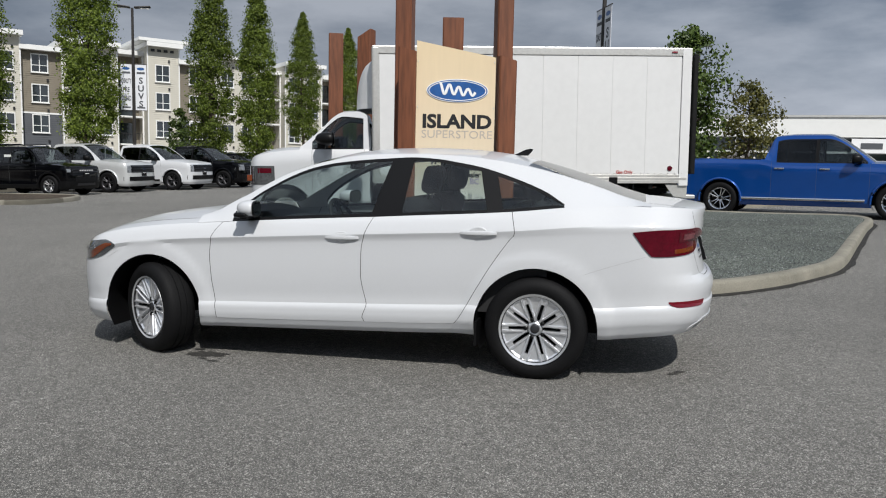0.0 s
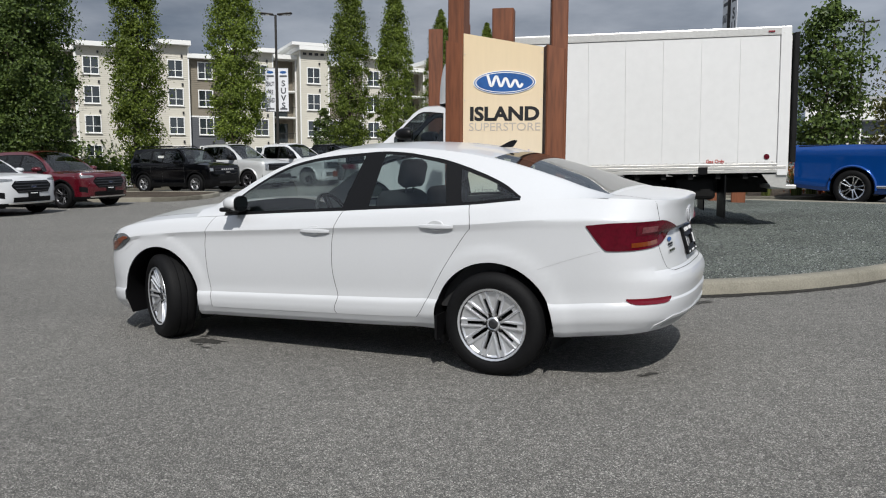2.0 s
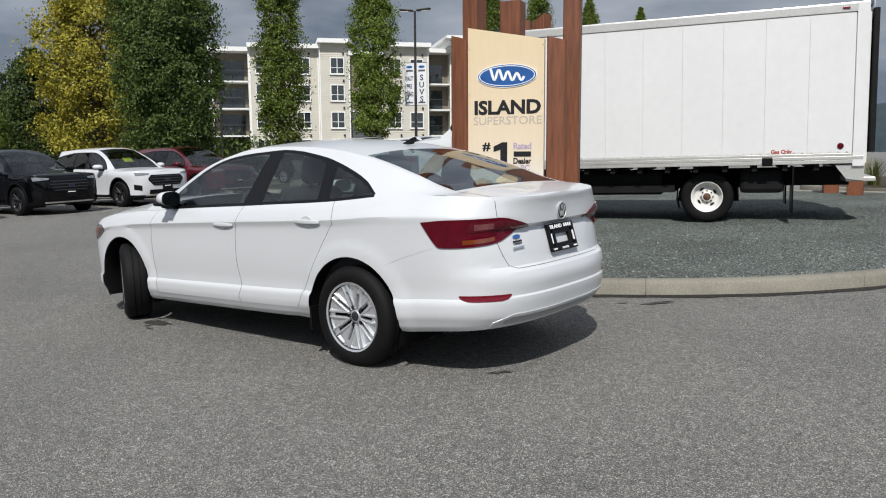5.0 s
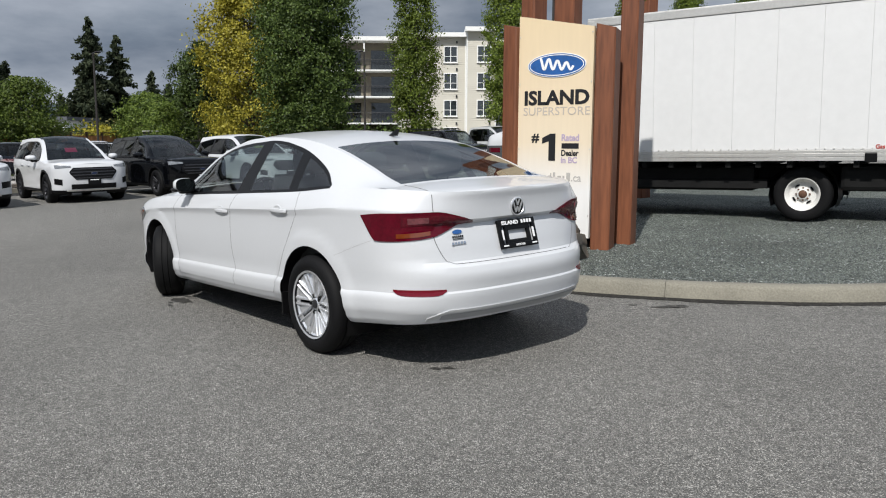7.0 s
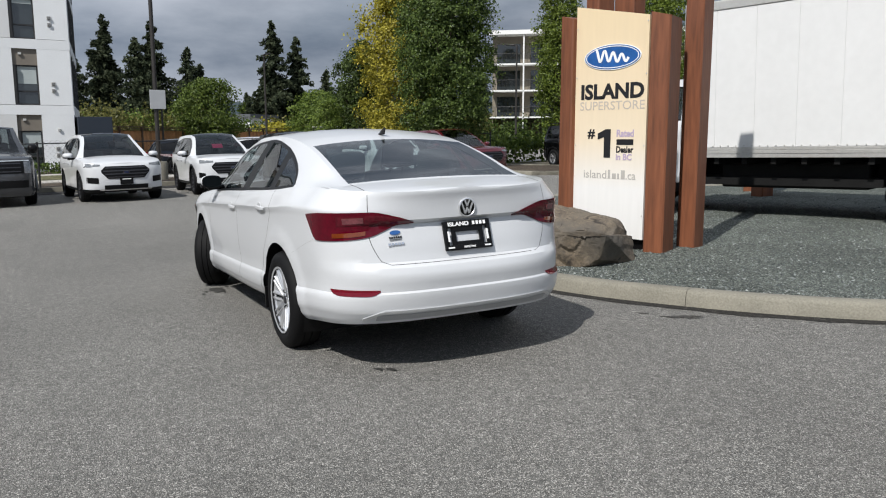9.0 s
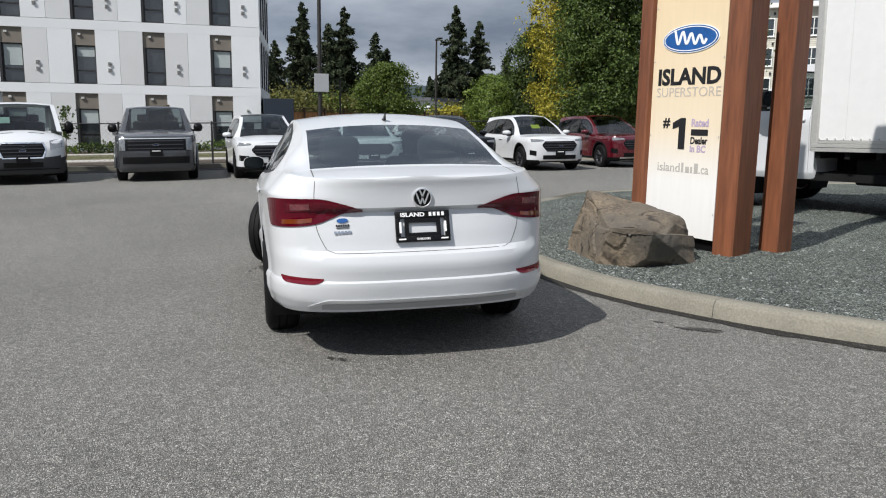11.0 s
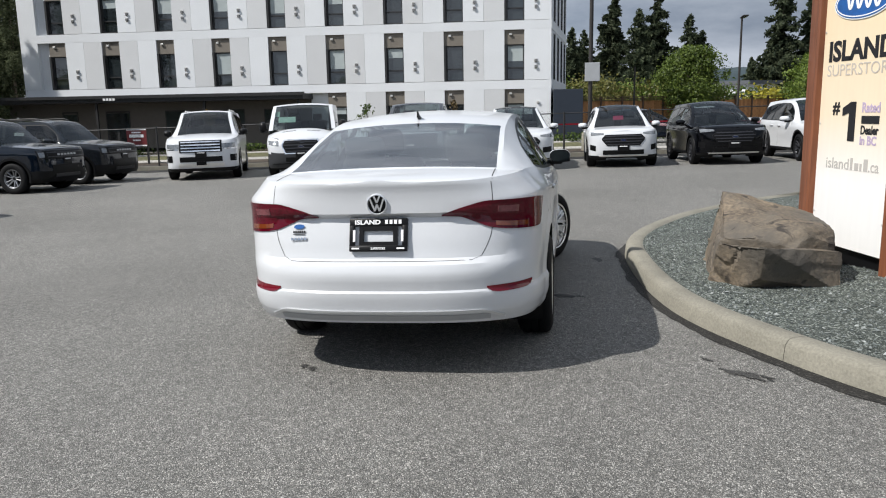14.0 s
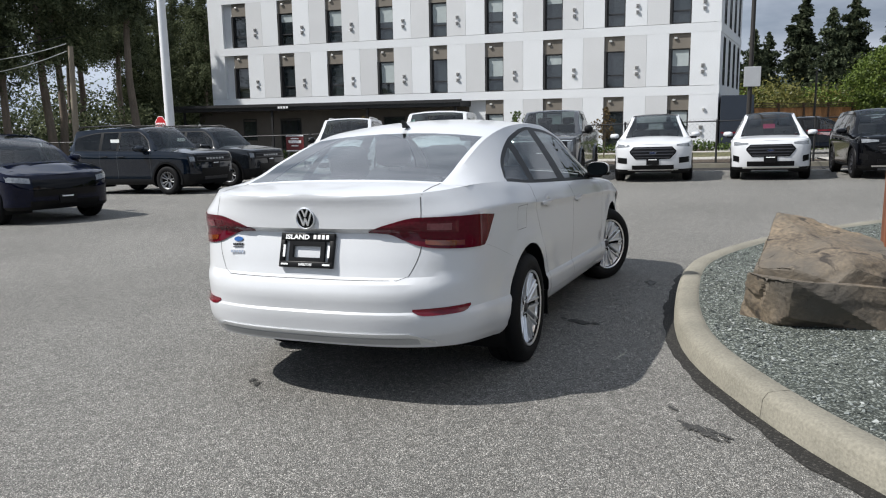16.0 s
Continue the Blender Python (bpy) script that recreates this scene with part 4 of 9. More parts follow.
# the white sedan
SEDAN = dict(
    WB=2.635, zw=0.308, arch=0.374, W=0.865, xn=3.48, xfc=2.98, xrc=-0.55, xt=-1.065, pf=2.35, pr=2.8, arc=16, step=0.034,
    plan=[(-1.1, 0.915), (-0.6, 0.957), (0.0, 0.99), (0.8, 1.0), (1.9, 1.0), (2.6, 0.988), (3.0, 0.965), (3.5, 0.92)],
    bottom=[(-1.1, 0.305), (-0.66, 0.285), (-0.36, 0.257), (0.4, 0.247), (2.2, 0.203), (2.9, 0.19), (3.5, 0.19)],
    shoulder=[(-1.2, 1.024), (-1.0, 1.032), (-0.9, 1.040), (-0.6, 1.055), (-0.3, 1.050), (0.15, 1.012), (1.05, 0.968), (2.07, 0.915), (2.4, 0.895), (2.8, 0.856), (3.2, 0.775), (3.4, 0.715), (3.55, 0.68)],
    section=[(0, 0.93), (0.05, 0.965), (0.085, 0.972), (0.095, 0.978), (0.13, 0.986), (0.20, 0.988), (0.228, 0.983), (0.25, 0.971), (0.30, 0.970), (0.42, 0.977), (0.60, 0.982), (0.74, 0.982), (0.81, 0.984), (0.855, 0.998), (0.88, 0.991), (0.93, 0.975), (0.97, 0.958), (1.0, 0.935)],
    rows=[0, 0.025, 0.05, 0.085, 0.092, 0.13, 0.16, 0.185, 0.205, 0.222, 0.235, 0.25, 0.28, 0.31, 0.35, 0.39, 0.43, 0.47, 0.51, 0.55, 0.59, 0.63, 0.67, 0.71, 0.75, 0.785, 0.815, 0.84, 0.855, 0.868, 0.89, 0.92, 0.945, 0.97, 0.987, 1.0],
    tuck=[(-1.1, 0.075), (-0.5, 0.075), (-0.15, 0.035), (0.4, 0.0)], flare=0.010,
    bow=[[(0.3, 0.012), (0.39, 0.02), (0.53, 0.038), (0.69, 0.045), (0.81, 0.025), (0.92, -0.045)], [(0.29, 0.0), (0.33, 0.018), (0.405, -0.008), (0.5, 0.012), (0.6, 0.026), (0.76, 0.02), (0.866, -0.008), (0.98, -0.06)]],
    lean=[(-0.3, 0.0), (-0.2, 0.10), (0.18, 0.30), (0.34, 0.30), (0.6, 0.12), (0.82, -0.06), (1.07, -0.25), (1.5, -0.08), (2.0, 0.0)],
    tail_taper=[(0.3, 0.03), (0.45, 0.0), (0.62, 0.0), (0.70, 0.005), (0.85, 0.012), (1.0, 0.02)], doorsill=0.092, gaps=[2.13, 1.08, 0.125], hind=[(0.25, 0.42), (0.31, 0.385), (0.35, 0.35), (0.515, 0.252), (0.693, 0.142), (0.849, 0.03), (0.885, 0.0), (1.01, 0.024)],
    nose=[(0.15, -0.10), (0.25, -0.03), (0.4, 0.0), (0.52, 0.0), (0.66, -0.06), (0.75, -0.14), (0.9, -0.3)],
    tail=[(0.28, 0.085), (0.335, 0.05), (0.345, 0.028), (0.40, 0.012), (0.474, 0.0), (0.482, 0.008), (0.56, -0.004), (0.60, 0.004), (0.622, 0.022), (0.636, 0.055), (0.735, 0.078), (0.835, 0.107), (0.852, 0.113), (0.866, 0.080), (0.93, 0.078), (0.985, 0.072), (1.005, 0.066), (1.02, 0.062), (1.1, 0.062)],
    lid=[(-1.2, 1.036), (-1.02, 1.040), (-0.95, 1.047), (-0.9, 1.054), (-0.6, 1.080), (2.1, 0.975), (2.3, 0.982), (2.8, 0.940), (3.2, 0.835), (3.4, 0.75), (3.55, 0.68)],
    cowl=2.28, deck=-0.66, roof_f=1.40, roof_r=0.09,
    canopy=[(-0.7, 1.072), (-0.66, 1.078), (-0.635, 1.085), (-0.5, 1.125), (-0.35, 1.182), (-0.03, 1.287), (0.138, 1.332), (0.3, 1.366), (0.5, 1.392), (0.68, 1.403), (0.85, 1.408), (0.98, 1.407), (1.2, 1.397), (1.42, 1.363), (1.65, 1.302), (1.85, 1.226), (2.0, 1.16), (2.15, 1.08), (2.28, 0.995)],
    rail=[(-0.7, 0.618), (-0.6, 0.605), (-0.3, 0.59), (0.1, 0.572), (0.8, 0.575), (1.3, 0.585), (1.65, 0.62), (2.0, 0.675), (2.28, 0.74)],
    crown=[(-0.7, 0.016), (-0.2, 0.028), (0.5, 0.045), (1.2, 0.045), (1.42, 0.05), (1.65, 0.055), (1.85, 0.07), (2.0, 0.085), (2.15, 0.085), (2.28, 0.045)],
    wintop=[(-0.20, 1.04), (-0.145, 1.072), (-0.064, 1.127), (0.05, 1.183), (0.212, 1.246), (0.34, 1.284), (0.49, 1.310), (0.65, 1.330), (0.85, 1.340), (1.14, 1.328), (1.356, 1.307), (1.525, 1.272), (1.645, 1.227), (1.803, 1.144), (1.905, 1.079), (2.07, 0.93)],
    windows=[(2.02, 1.05), (0.845, 0.300), (0.200, -0.16)], trimw=0.02,
    across=(0.025, 0.05, 0.3, 0.55, 0.8, 1.0), paint=WHITE_PAINT, glass=SEDAN_GLASS, glass_back=SEDAN_GLASS, glass_rear=SEDAN_BACKLIGHT, tyre_r=0.314, tyre_w=0.205, rim_r=0.211, track=0.748, steer=-27,
    rim=dict(n=10, twin=0.0185, w0=0.015, w1=0.020, dish=0.55, nuts=True, cap=DARK_ALLOY, facets=True), mirror=(1.88, 0.79, 1.008), mirror_size=0.84, mirror_low=True, seat_x=1.05, seat_z=0.42, rear_gap=0.70, rear_rise=-0.04)
SEDAN_POSE = stand(0.7755, 5.360, 165.5)
sedan, sd = vehicle("sedan", SEDAN, SEDAN_POSE, "white four-door sedan parked on asphalt with its front wheels turned", "car")
sd_tree = sd["tree"]


ROSY_LENS = mat('rosy_lamp_lens', (0.085, 0.003, 0.010), 0.10, var=0.35, scale=14, coat=0.1)
PALE_LENS = mat('pale_rosy_lens', (0.17, 0.050, 0.058), 0.08, var=0.3, scale=16, coat=0.3)
REFLECTOR = mat('deep_red_reflector', (0.125, 0.002, 0.010), 0.15, var=0.1, scale=30, coat=0.2)


def round_rear(a, z, s):
    """A ray towards the sedan's rear corner; a = 0 looks from behind, 90 from the side."""
    c, d = Vector((-0.45, s * 0.30, z)), Vector((math.cos(radians(a)), -s * math.sin(radians(a)), 0))
    return c - 3 * d, d


for s in (1, -1):
    def edge(u, s=s):
        """Along the lamp from its inner tip to its tip on the flank."""
        a = 2.8 + 75 * u
        top = curve([(0, 0.860), (0.136, 0.893), (0.363, 0.926), (0.76, 0.924), (1.0, 0.909)], u)
        bot = curve([(0, 0.852), (0.136, 0.847), (0.25, 0.82), (0.363, 0.79), (0.5, 0.776), (0.76, 0.768), (0.845, 0.769), (0.87, 0.783), (1.0, 0.903)], u)
        return a, top, bot

    def lamp(u0, u1, v0, v1, s=s):
        def fn(u, v):
            a, t, b = edge(u0 + (u1 - u0) * u)
            return round_rear(a, t + (b - t) * (v0 + (v1 - v0) * v), s)
        return fn

    tl = patch(sd_tree, "tail_light", lamp(0.0, 1.0, 0, 1), 40, 5, 0.007, DARKRED_LENS, sedan, "dark red wraparound tail light")
    lt = surface_tree(tl)
    patch(lt, "light_bar", lamp(0.10, 0.62, 0.14, 0.48), 26, 2, 0.003, ROSY_LENS, tl, "rosy upper light strip", 0.004)
    patch(lt, "reversing_lens", lamp(0.41, 0.57, 0.20, 0.42), 8, 2, 0.006, PALE_LENS, tl, "rosy reversing lens", 0.004)
    patch(lt, "indicator_lens", lamp(0.40, 0.66, 0.74, 0.90), 14, 2, 0.003, AMBER_LENS, tl, "amber indicator lens", 0.004)

    def refl(u, v, s=s):
        return round_rear(25 + 30 * u, 0.498 + 0.003 * u - (0.010 + 0.024 * (1 - (2 * u - 1) ** 6)) * v, s)
    patch(sd_tree, "reflector", refl, 12, 2, 0.004, REFLECTOR, sedan, "red bumper reflector")

    def head(u, v, s=s):
        a = radians(24 + 50 * u)
        top, bot = curve([(0, 0.715), (0.7, 0.762), (0.85, 0.770), (1, 0.742)], u), curve([(0, 0.600), (0.6, 0.630), (0.75, 0.648), (1, 0.730)], u)
        c = Vector((2.75, s * 0.25, top + (bot - top) * v))
        d = Vector((-math.cos(a), -s * math.sin(a), 0))
        return c - 3 * d, d
    hl = patch(sd_tree, "headlight", head, 14, 4, 0.006, HEAD_LENS, sedan, "clear headlight with an amber side marker")

    def marker(u, v, s=s):
        return head(0.60 + 0.36 * u, 0.50 * (1 - u) + 0.12 + 0.36 * v)
    patch(sd_tree, "side_marker", marker, 4, 2, 0.010, AMBER_LENS, hl, "amber side marker", 0.004)

    # door handles
    for hx, hz in ((1.225, 0.836), (0.344, 0.886)):
        hit = sd_tree.ray_cast(Vector((hx, s * 3, hz)), Vector((0, -s, 0)))[0]
        bm = bmesh.new()
        rows = []
        for k in range(9):
            u = k / 8 * 2 - 1
            w, h = 0.013 * (1 - u**4) + 0.003, 0.009 + 0.005 * (1 - u * u)
            rows.append([(u * 0.115, -0.005, h), (u * 0.115, w * 0.8, h * 0.8), (u * 0.115, w, 0), (u * 0.115, w * 0.8, -h * 0.8), (u * 0.115, -0.005, -h)])
        grid(bm, rows)
        door = sd["door%d_%s" % (0 if hx > 1 else 1, "l" if s > 0 else "r")]
        part("handle", bm, WHITE_PAINT, door, smooth=60).matrix_local = Matrix.Translation(hit) @ Matrix.Diagonal((1, s, 1, 1))
        bm = bmesh.new()
        lathe(bm, [(0.0005, 0.001), (0.04, 0.001), (0.052, 0.004), (0.056, 0.0)], None, 20)
        ob = part("handle_recess", bm, WHITE_PAINT, door, smooth=60)
        ob.matrix_local = Matrix.Translation(hit + Vector((0, s * 0.001, 0.006))) @ Matrix.Rotation(radians(-90 * s), 4, "X") @ Matrix.Diagonal((1, 0.6, 1, 1))

# seams of the boot lid, bonnet and fuel flap
def seam(name, pts, width, across, direction, start):
    ribbon(sd_tree, name, [(Vector(start(p)), Vector(direction)) for p in pts], width, GAP, sedan, across)


for s in (1, -1):
    pts = [(-3, s * curve([(0.632, 0.475), (0.638, 0.505), (0.655, 0.525), (0.79, 0.575), (0.93, 0.580), (1.02, 0.572)], z), z) for z in [1.02 - 0.388 * k / 20 for k in range(21)]]
    ribbon(sd_tree, "lid_seam", [(p, (1, 0, 0)) for p in pts], 0.004, GAP, sedan, (0, 1, 0))
    pts = [(-0.62 - 0.27 * k / 10, s * (0.572 + 0.004 * k / 10), 2) for k in range(11)]
    ribbon(sd_tree, "lid_seam", [(p, (0, 0, -1)) for p in pts], 0.006, GAP, sedan, (0, 1, 0))
    pts = [(2.3 + 0.95 * k / 14, s * (0.70 - 0.02 * k / 14 - 0.10 * (k / 14) ** 3), 2) for k in range(15)]
    ribbon(sd_tree, "hood_seam", [(p, (0, 0, -1)) for p in pts], 0.006, GAP, sedan, (0, 1, 0))
for s in (1, -1):
    ribbon(sd_tree, "bumper_seam", [((-0.285 - 0.375 * k / 10, s * 3, 0.652 + 0.122 * k / 10 + 0.003 * math.sin(math.pi * k / 10)), (0, -s, 0)) for k in range(11)], 0.0014, SEAM, sedan, (0, 0, 1))
    ribbon(sd_tree, "bumper_seam", [((3.0 - 0.10 * k / 5, s * 3, 0.642 + 0.055 * k / 5), (0, -s, 0)) for k in range(6)], 0.0016, SEAM, sedan, (0, 0, 1))
ribbon(sd_tree, "lid_seam", [((-3, -0.475 + 0.95 * k / 20, 0.632), (1, 0, 0)) for k in range(21)], 0.004, GAP, sedan, (0, 0, 1))
for k, (a, b) in enumerate((((-0.20, 0.91), (-0.05, 0.91)), ((-0.05, 0.91), (-0.05, 0.78)), ((-0.05, 0.78), (-0.20, 0.78)), ((-0.20, 0.78), (-0.20, 0.91)))):
    ribbon(sd_tree, "fuel_flap_seam", [((a[0] + (b[0] - a[0]) * i / 4, -3, a[1] + (b[1] - a[1]) * i / 4), (0, 1, 0)) for i in range(5)], 0.0022, GAP, sedan, (0, 0, 1) if k % 2 == 0 else (1, 0, 0))

def on_skin(y, z, off):
    """The pose of a flat badge on the boot: its z axis along the skin's normal, x to the right as seen from behind."""
    hit = sd_tree.ray_cast(Vector((-3, y, z)), Vector((1, 0, 0)))
    nz = hit[1] if hit[1].x < 0 else -hit[1]
    nx = Vector((0, -1, 0)) - nz * nz.dot(Vector((0, -1, 0)))
    nx.normalize()
    m = Matrix((nx, nz.cross(nx), nz)).transposed().to_4x4()
    return Matrix.Translation(hit[0] + nz * off) @ m


# boot: round emblem, licence frame, dealer sticker, chrome strip
bm = bmesh.new()
lathe(bm, [(0.052, 0), (0.054, 0.008), (0.049, 0.010), (0.046, 0.006)], None, 32)
emblem = part("emblem", bm, ALLOY, sedan, "round chrome emblem", smooth=40)
for pts in (((-0.036, 0.03), (-0.012, -0.034), (0.0, 0.0)), ((0.036, 0.03), (0.012, -0.034), (0.0, 0.0)), ((-0.016, 0.044), (0.0, 0.008), (0.016, 0.044))):
    for a, b in zip(pts, pts[1:]):
        d = Vector((b[0] - a[0], b[1] - a[1], 0))
        ang = math.degrees(math.atan2(d.y, d.x))
        part("emblem_stroke", boxes((0, d.length, -0.004, 0.004, 0.002, 0.008)), ALLOY, emblem).matrix_local = pose(a[0], a[1], 0, 0, 0, ang)
emblem.matrix_local = on_skin(0.0, 0.922, 0.002)
bm = bmesh.new()
lathe(bm, [(0.0005, 0.001), (0.048, 0.001), (0.048, 0.003)], None, 32)
part("emblem_backing", bm, TRIM, emblem, smooth=40)
plate_m = on_skin(0.0, 0.762, 0.013)
bm = bmesh.new()
box(bm, -0.152, 0.152, 0.045, 0.085, -0.012, 0.008, bevel=0.004)
box(bm, -0.152, 0.152, -0.085, -0.055, -0.012, 0.008, bevel=0.004)
box(bm, -0.152, -0.125, -0.06, 0.05, -0.012, 0.008, bevel=0.004)
box(bm, 0.125, 0.152, -0.06, 0.05, -0.012, 0.008, bevel=0.004)
box(bm, -0.10, -0.078, -0.06, 0.05, -0.011, 0.005)
box(bm, 0.078, 0.10, -0.06, 0.05, -0.011, 0.005)
box(bm, -0.08, 0.08, -0.06, -0.035, -0.011, 0.005)
box(bm, -0.08, 0.08, 0.022, 0.05, -0.011, 0.005)
holder = part("licence_frame", bm, TRIM, sedan, "empty black dealer licence plate frame", smooth=40)
holder.matrix_local = plate_m
lettering("lettering", "ISLAND", 0.031, WHITE_PLAIN, holder, Matrix.Translation((-0.055, 0.054, 0.009)), 0.135, 0.001, depth=0.001)
for k in range(4):
    part("name_bar", boxes((0.036 + 0.0235 * k, 0.051 + 0.0235 * k, 0.055, 0.076, 0.008, 0.010)), WHITE_PLAIN, holder)
lettering("lettering", "SUPERSTORE", 0.016, WHITE_PLAIN, holder, Matrix.Translation((0, -0.076, 0.009)), 0.075, 0.0003, depth=0.001)
for x in (-0.118, 0.118):
    part("print_bar", boxes((x - 0.02, x + 0.02, -0.074, -0.066, 0.008, 0.010)), WHITE_PLAIN, holder)
    part("bolt", boxes((x - 0.014, x - 0.002, -0.035, 0.025, 0.003, 0.009)) if x < 0 else boxes((x + 0.002, x + 0.014, -0.035, 0.025, 0.003, 0.009)), WHITE_PLAIN, holder)
stk = on_skin(0.435, 0.762, 0.004)
bm = bmesh.new()
prism(bm, ellipse(0.031, 0.0125, 24), 0, 0.002, m=Matrix.Translation((0, 0.045, 0)))
sticker = part("dealer_sticker", bm, SIGN_BLUE, sedan, "small blue oval dealer sticker")
sticker.matrix_local = stk
bm = bmesh.new()
for k in range(6):
    box(bm, -0.036 + k * 0.0125, -0.036 + k * 0.0125 + 0.009, 0.012, 0.024, 0, 0.002)
box(bm, -0.034, 0.034, 0.003, 0.007, 0, 0.002)
part("sticker_print", bm, INK, sticker)
bm = bmesh.new()
for k in range(5):
    box(bm, -0.046 + k * 0.019, -0.046 + k * 0.019 + 0.014, -0.026, -0.012, 0, 0.004)
part("model_badge", bm, CHROME, sticker, "chrome model lettering")
def strip(u, v):
    y = -0.63 + 1.26 * u
    drop = 0.045 * max(0, (abs(y) - 0.54) / 0.09)
    return (-3, y, 0.378 - drop - 0.018 * v), (1, 0, 0)
patch(sd_tree, "bumper_strip", strip, 36, 2, 0.008, mat("satin_bumper_strip", (0.62, 0.63, 0.64), 0.3, metal=0.6, var=0.03), sedan, "satin metal bumper strip")
# white bumper under the strip; the grey colour paints in its shade
def lower(u, v):
    y = -0.56 + 1.12 * u
    return (-3, y, 0.352 - 0.035 * v), (1, 0, 0)
patch(sd_tree, "lower_valance", lower, 24, 2, 0.005, mat("shade_grey_valance", (0.34, 0.35, 0.36), 0.45, var=0.05), sedan, "white bumper below the strip, its shade painted as grey")
# roof aerial
bm = bmesh.new()
rows = []
for k in range(9):
    u = k / 8
    h = 0.062 * smoothstep(u * 1.15) if u < 0.9 else 0.055
    w = 0.024 * (1 - 0.55 * u)
    x = 0.085 - 0.17 * u
    rows.append([(x, w, 0), (x - 0.03 * u, 0.3 * w, h * 0.6), (x - 0.05 * u, 0, h + 0.004), (x - 0.03 * u, -0.3 * w, h * 0.6), (x, -w, 0)])
vs = grid(bm, rows)
bm.faces.new(vs[-1])
part("roof_aerial", bm, TRIM, sedan, "black shark-fin aerial", smooth=40).matrix_local = Matrix.Translation(sd_tree.ray_cast(Vector((0.235, 0, 2)), Vector((0, 0, -1)))[0]) @ Matrix.Scale(0.72, 4)
# inside the rear window and over the cabin
bm = bmesh.new()
box(bm, -0.62, -0.05, -0.56, 0.56, 1.0, 1.02)
part("parcel_shelf", bm, DASH, sedan)
bm = bmesh.new()
box(bm, 1.42, 1.46, -0.11, 0.11, 1.255, 1.315, bevel=0.012)
part("rear_view_mirror", bm, TRIM, sedan, smooth=60)
for s in (1, -1):
    part("mud_flap", boxes((0.355, 0.37, s * 0.77 - 0.08, s * 0.77 + 0.08, 0.19, 0.34)), TRIM, sedan)
bm = bmesh.new()
box(bm, -0.75, -0.5, -0.4, 0.4, 0.30, 0.40, bevel=0.03)
part("exhaust_silencer", bm, CHASSIS, sedan, smooth=50)

# ---- the other vehicles on the lot ----
def suv_lines(L=4.6, W=0.92, H=1.68, WB=2.71, belt=1.05, hood=1.02, nose_h=0.95, rear=0.95, tyre=0.36, rim=0.235, box_=2.8, rake=0.85, back=0.35, black_roof=False, **kw):
    """Lines of an upright five-door car; rear and front overhang from the length."""
    xt, xn = -rear, L - rear
    cowl = WB - 0.42
    P = dict(
        WB=WB, zw=tyre - 0.005, arch=tyre + 0.065, W=W, xn=xn, xfc=WB + tyre + 0.08, xrc=-tyre - 0.15, xt=xt, pf=box_, pr=box_ + 0.4, arc=8, step=0.085,
        plan=[(xt, 0.94), (0, 0.995), (WB, 0.995), (xn, 0.93)], bottom=[(xt, 0.40), (-tyre, 0.30), (0.5, 0.26), (WB, 0.26), (xn, 0.25)],
        shoulder=[(xt, belt + 0.05), (0.3, belt + 0.02), (cowl, belt - 0.02), (WB, hood - 0.03), (xn - 0.3, nose_h - 0.01), (xn, nose_h - 0.06)],
        section=[(0, 0.94), (0.1, 0.985), (0.3, 0.98), (0.6, 0.99), (0.8, 1.0), (0.9, 0.985), (1.0, 0.95)],
        rows=[0, 0.08, 0.1, 0.18, 0.26, 0.34, 0.42, 0.5, 0.58, 0.66, 0.74, 0.8, 0.86, 0.93, 1.0], doorsill=0.1, gaps=[cowl - 0.1, cowl - 1.22, 0.42],
        nose=[(0.2, -0.12), (0.4, -0.02), (0.6, 0.0), (nose_h - 0.15, -0.03), (nose_h, -0.12)], tail=[(0.35, 0.1), (0.5, 0.0), (0.7, 0.0), (0.75, 0.05), (belt, 0.1), (1.5, 0.15)],
        lid=[(xt, belt + 0.05), (0, belt + 0.05), (cowl, hood + 0.06), (WB, hood + 0.05), (xn - 0.25, nose_h + 0.02), (xn, nose_h - 0.06)],
        cowl=cowl, deck=xt + 0.10, roof_f=cowl - rake, roof_r=xt + 0.12 + back,
        canopy=[(xt + 0.10, belt + 0.07), (xt + 0.12 + back * 0.55, H - 0.22), (xt + 0.12 + back, H - 0.045), (0.6, H), (cowl - rake - 0.2, H - 0.01), (cowl - rake, H - 0.05), (cowl - rake * 0.4, belt + 0.30), (cowl, hood + 0.05)],
        rail=[(xt, W * 0.80), (0, W * 0.72), (cowl - rake, W * 0.72), (cowl, W * 0.86)], crown=[(xt, 0.03), (0.5, 0.05), (cowl - rake, 0.05), (cowl, 0.04)],
        wintop=[(xt + 0.15, belt), (xt + 0.45, H - 0.24), (0.5, H - 0.13), (cowl - rake - 0.1, H - 0.14), (cowl - rake * 0.5, belt + 0.28), (cowl - 0.12, belt)],
        windows=[(cowl - 0.15, cowl - 1.18), (cowl - 1.27, 0.46), (0.36, xt + 0.35)], across=(0.06, 0.12, 0.5, 1.0), lid_n=5,
        tyre_r=tyre, tyre_w=0.23, rim_r=rim, rim=dict(n=5, twin=0.05, w0=0.03, w1=0.03, cap=TRIM), mirror=(cowl - 0.30, W * 0.95, belt + 0.06), mirror_size=1.15, seat_z=0.6,
        glass=CAR_GLASS, glass_back=DARK_GLASS, clad=0.1, arch_trim=0.04, rim_mat=DARK_ALLOY)
    P.update(kw)
    return P


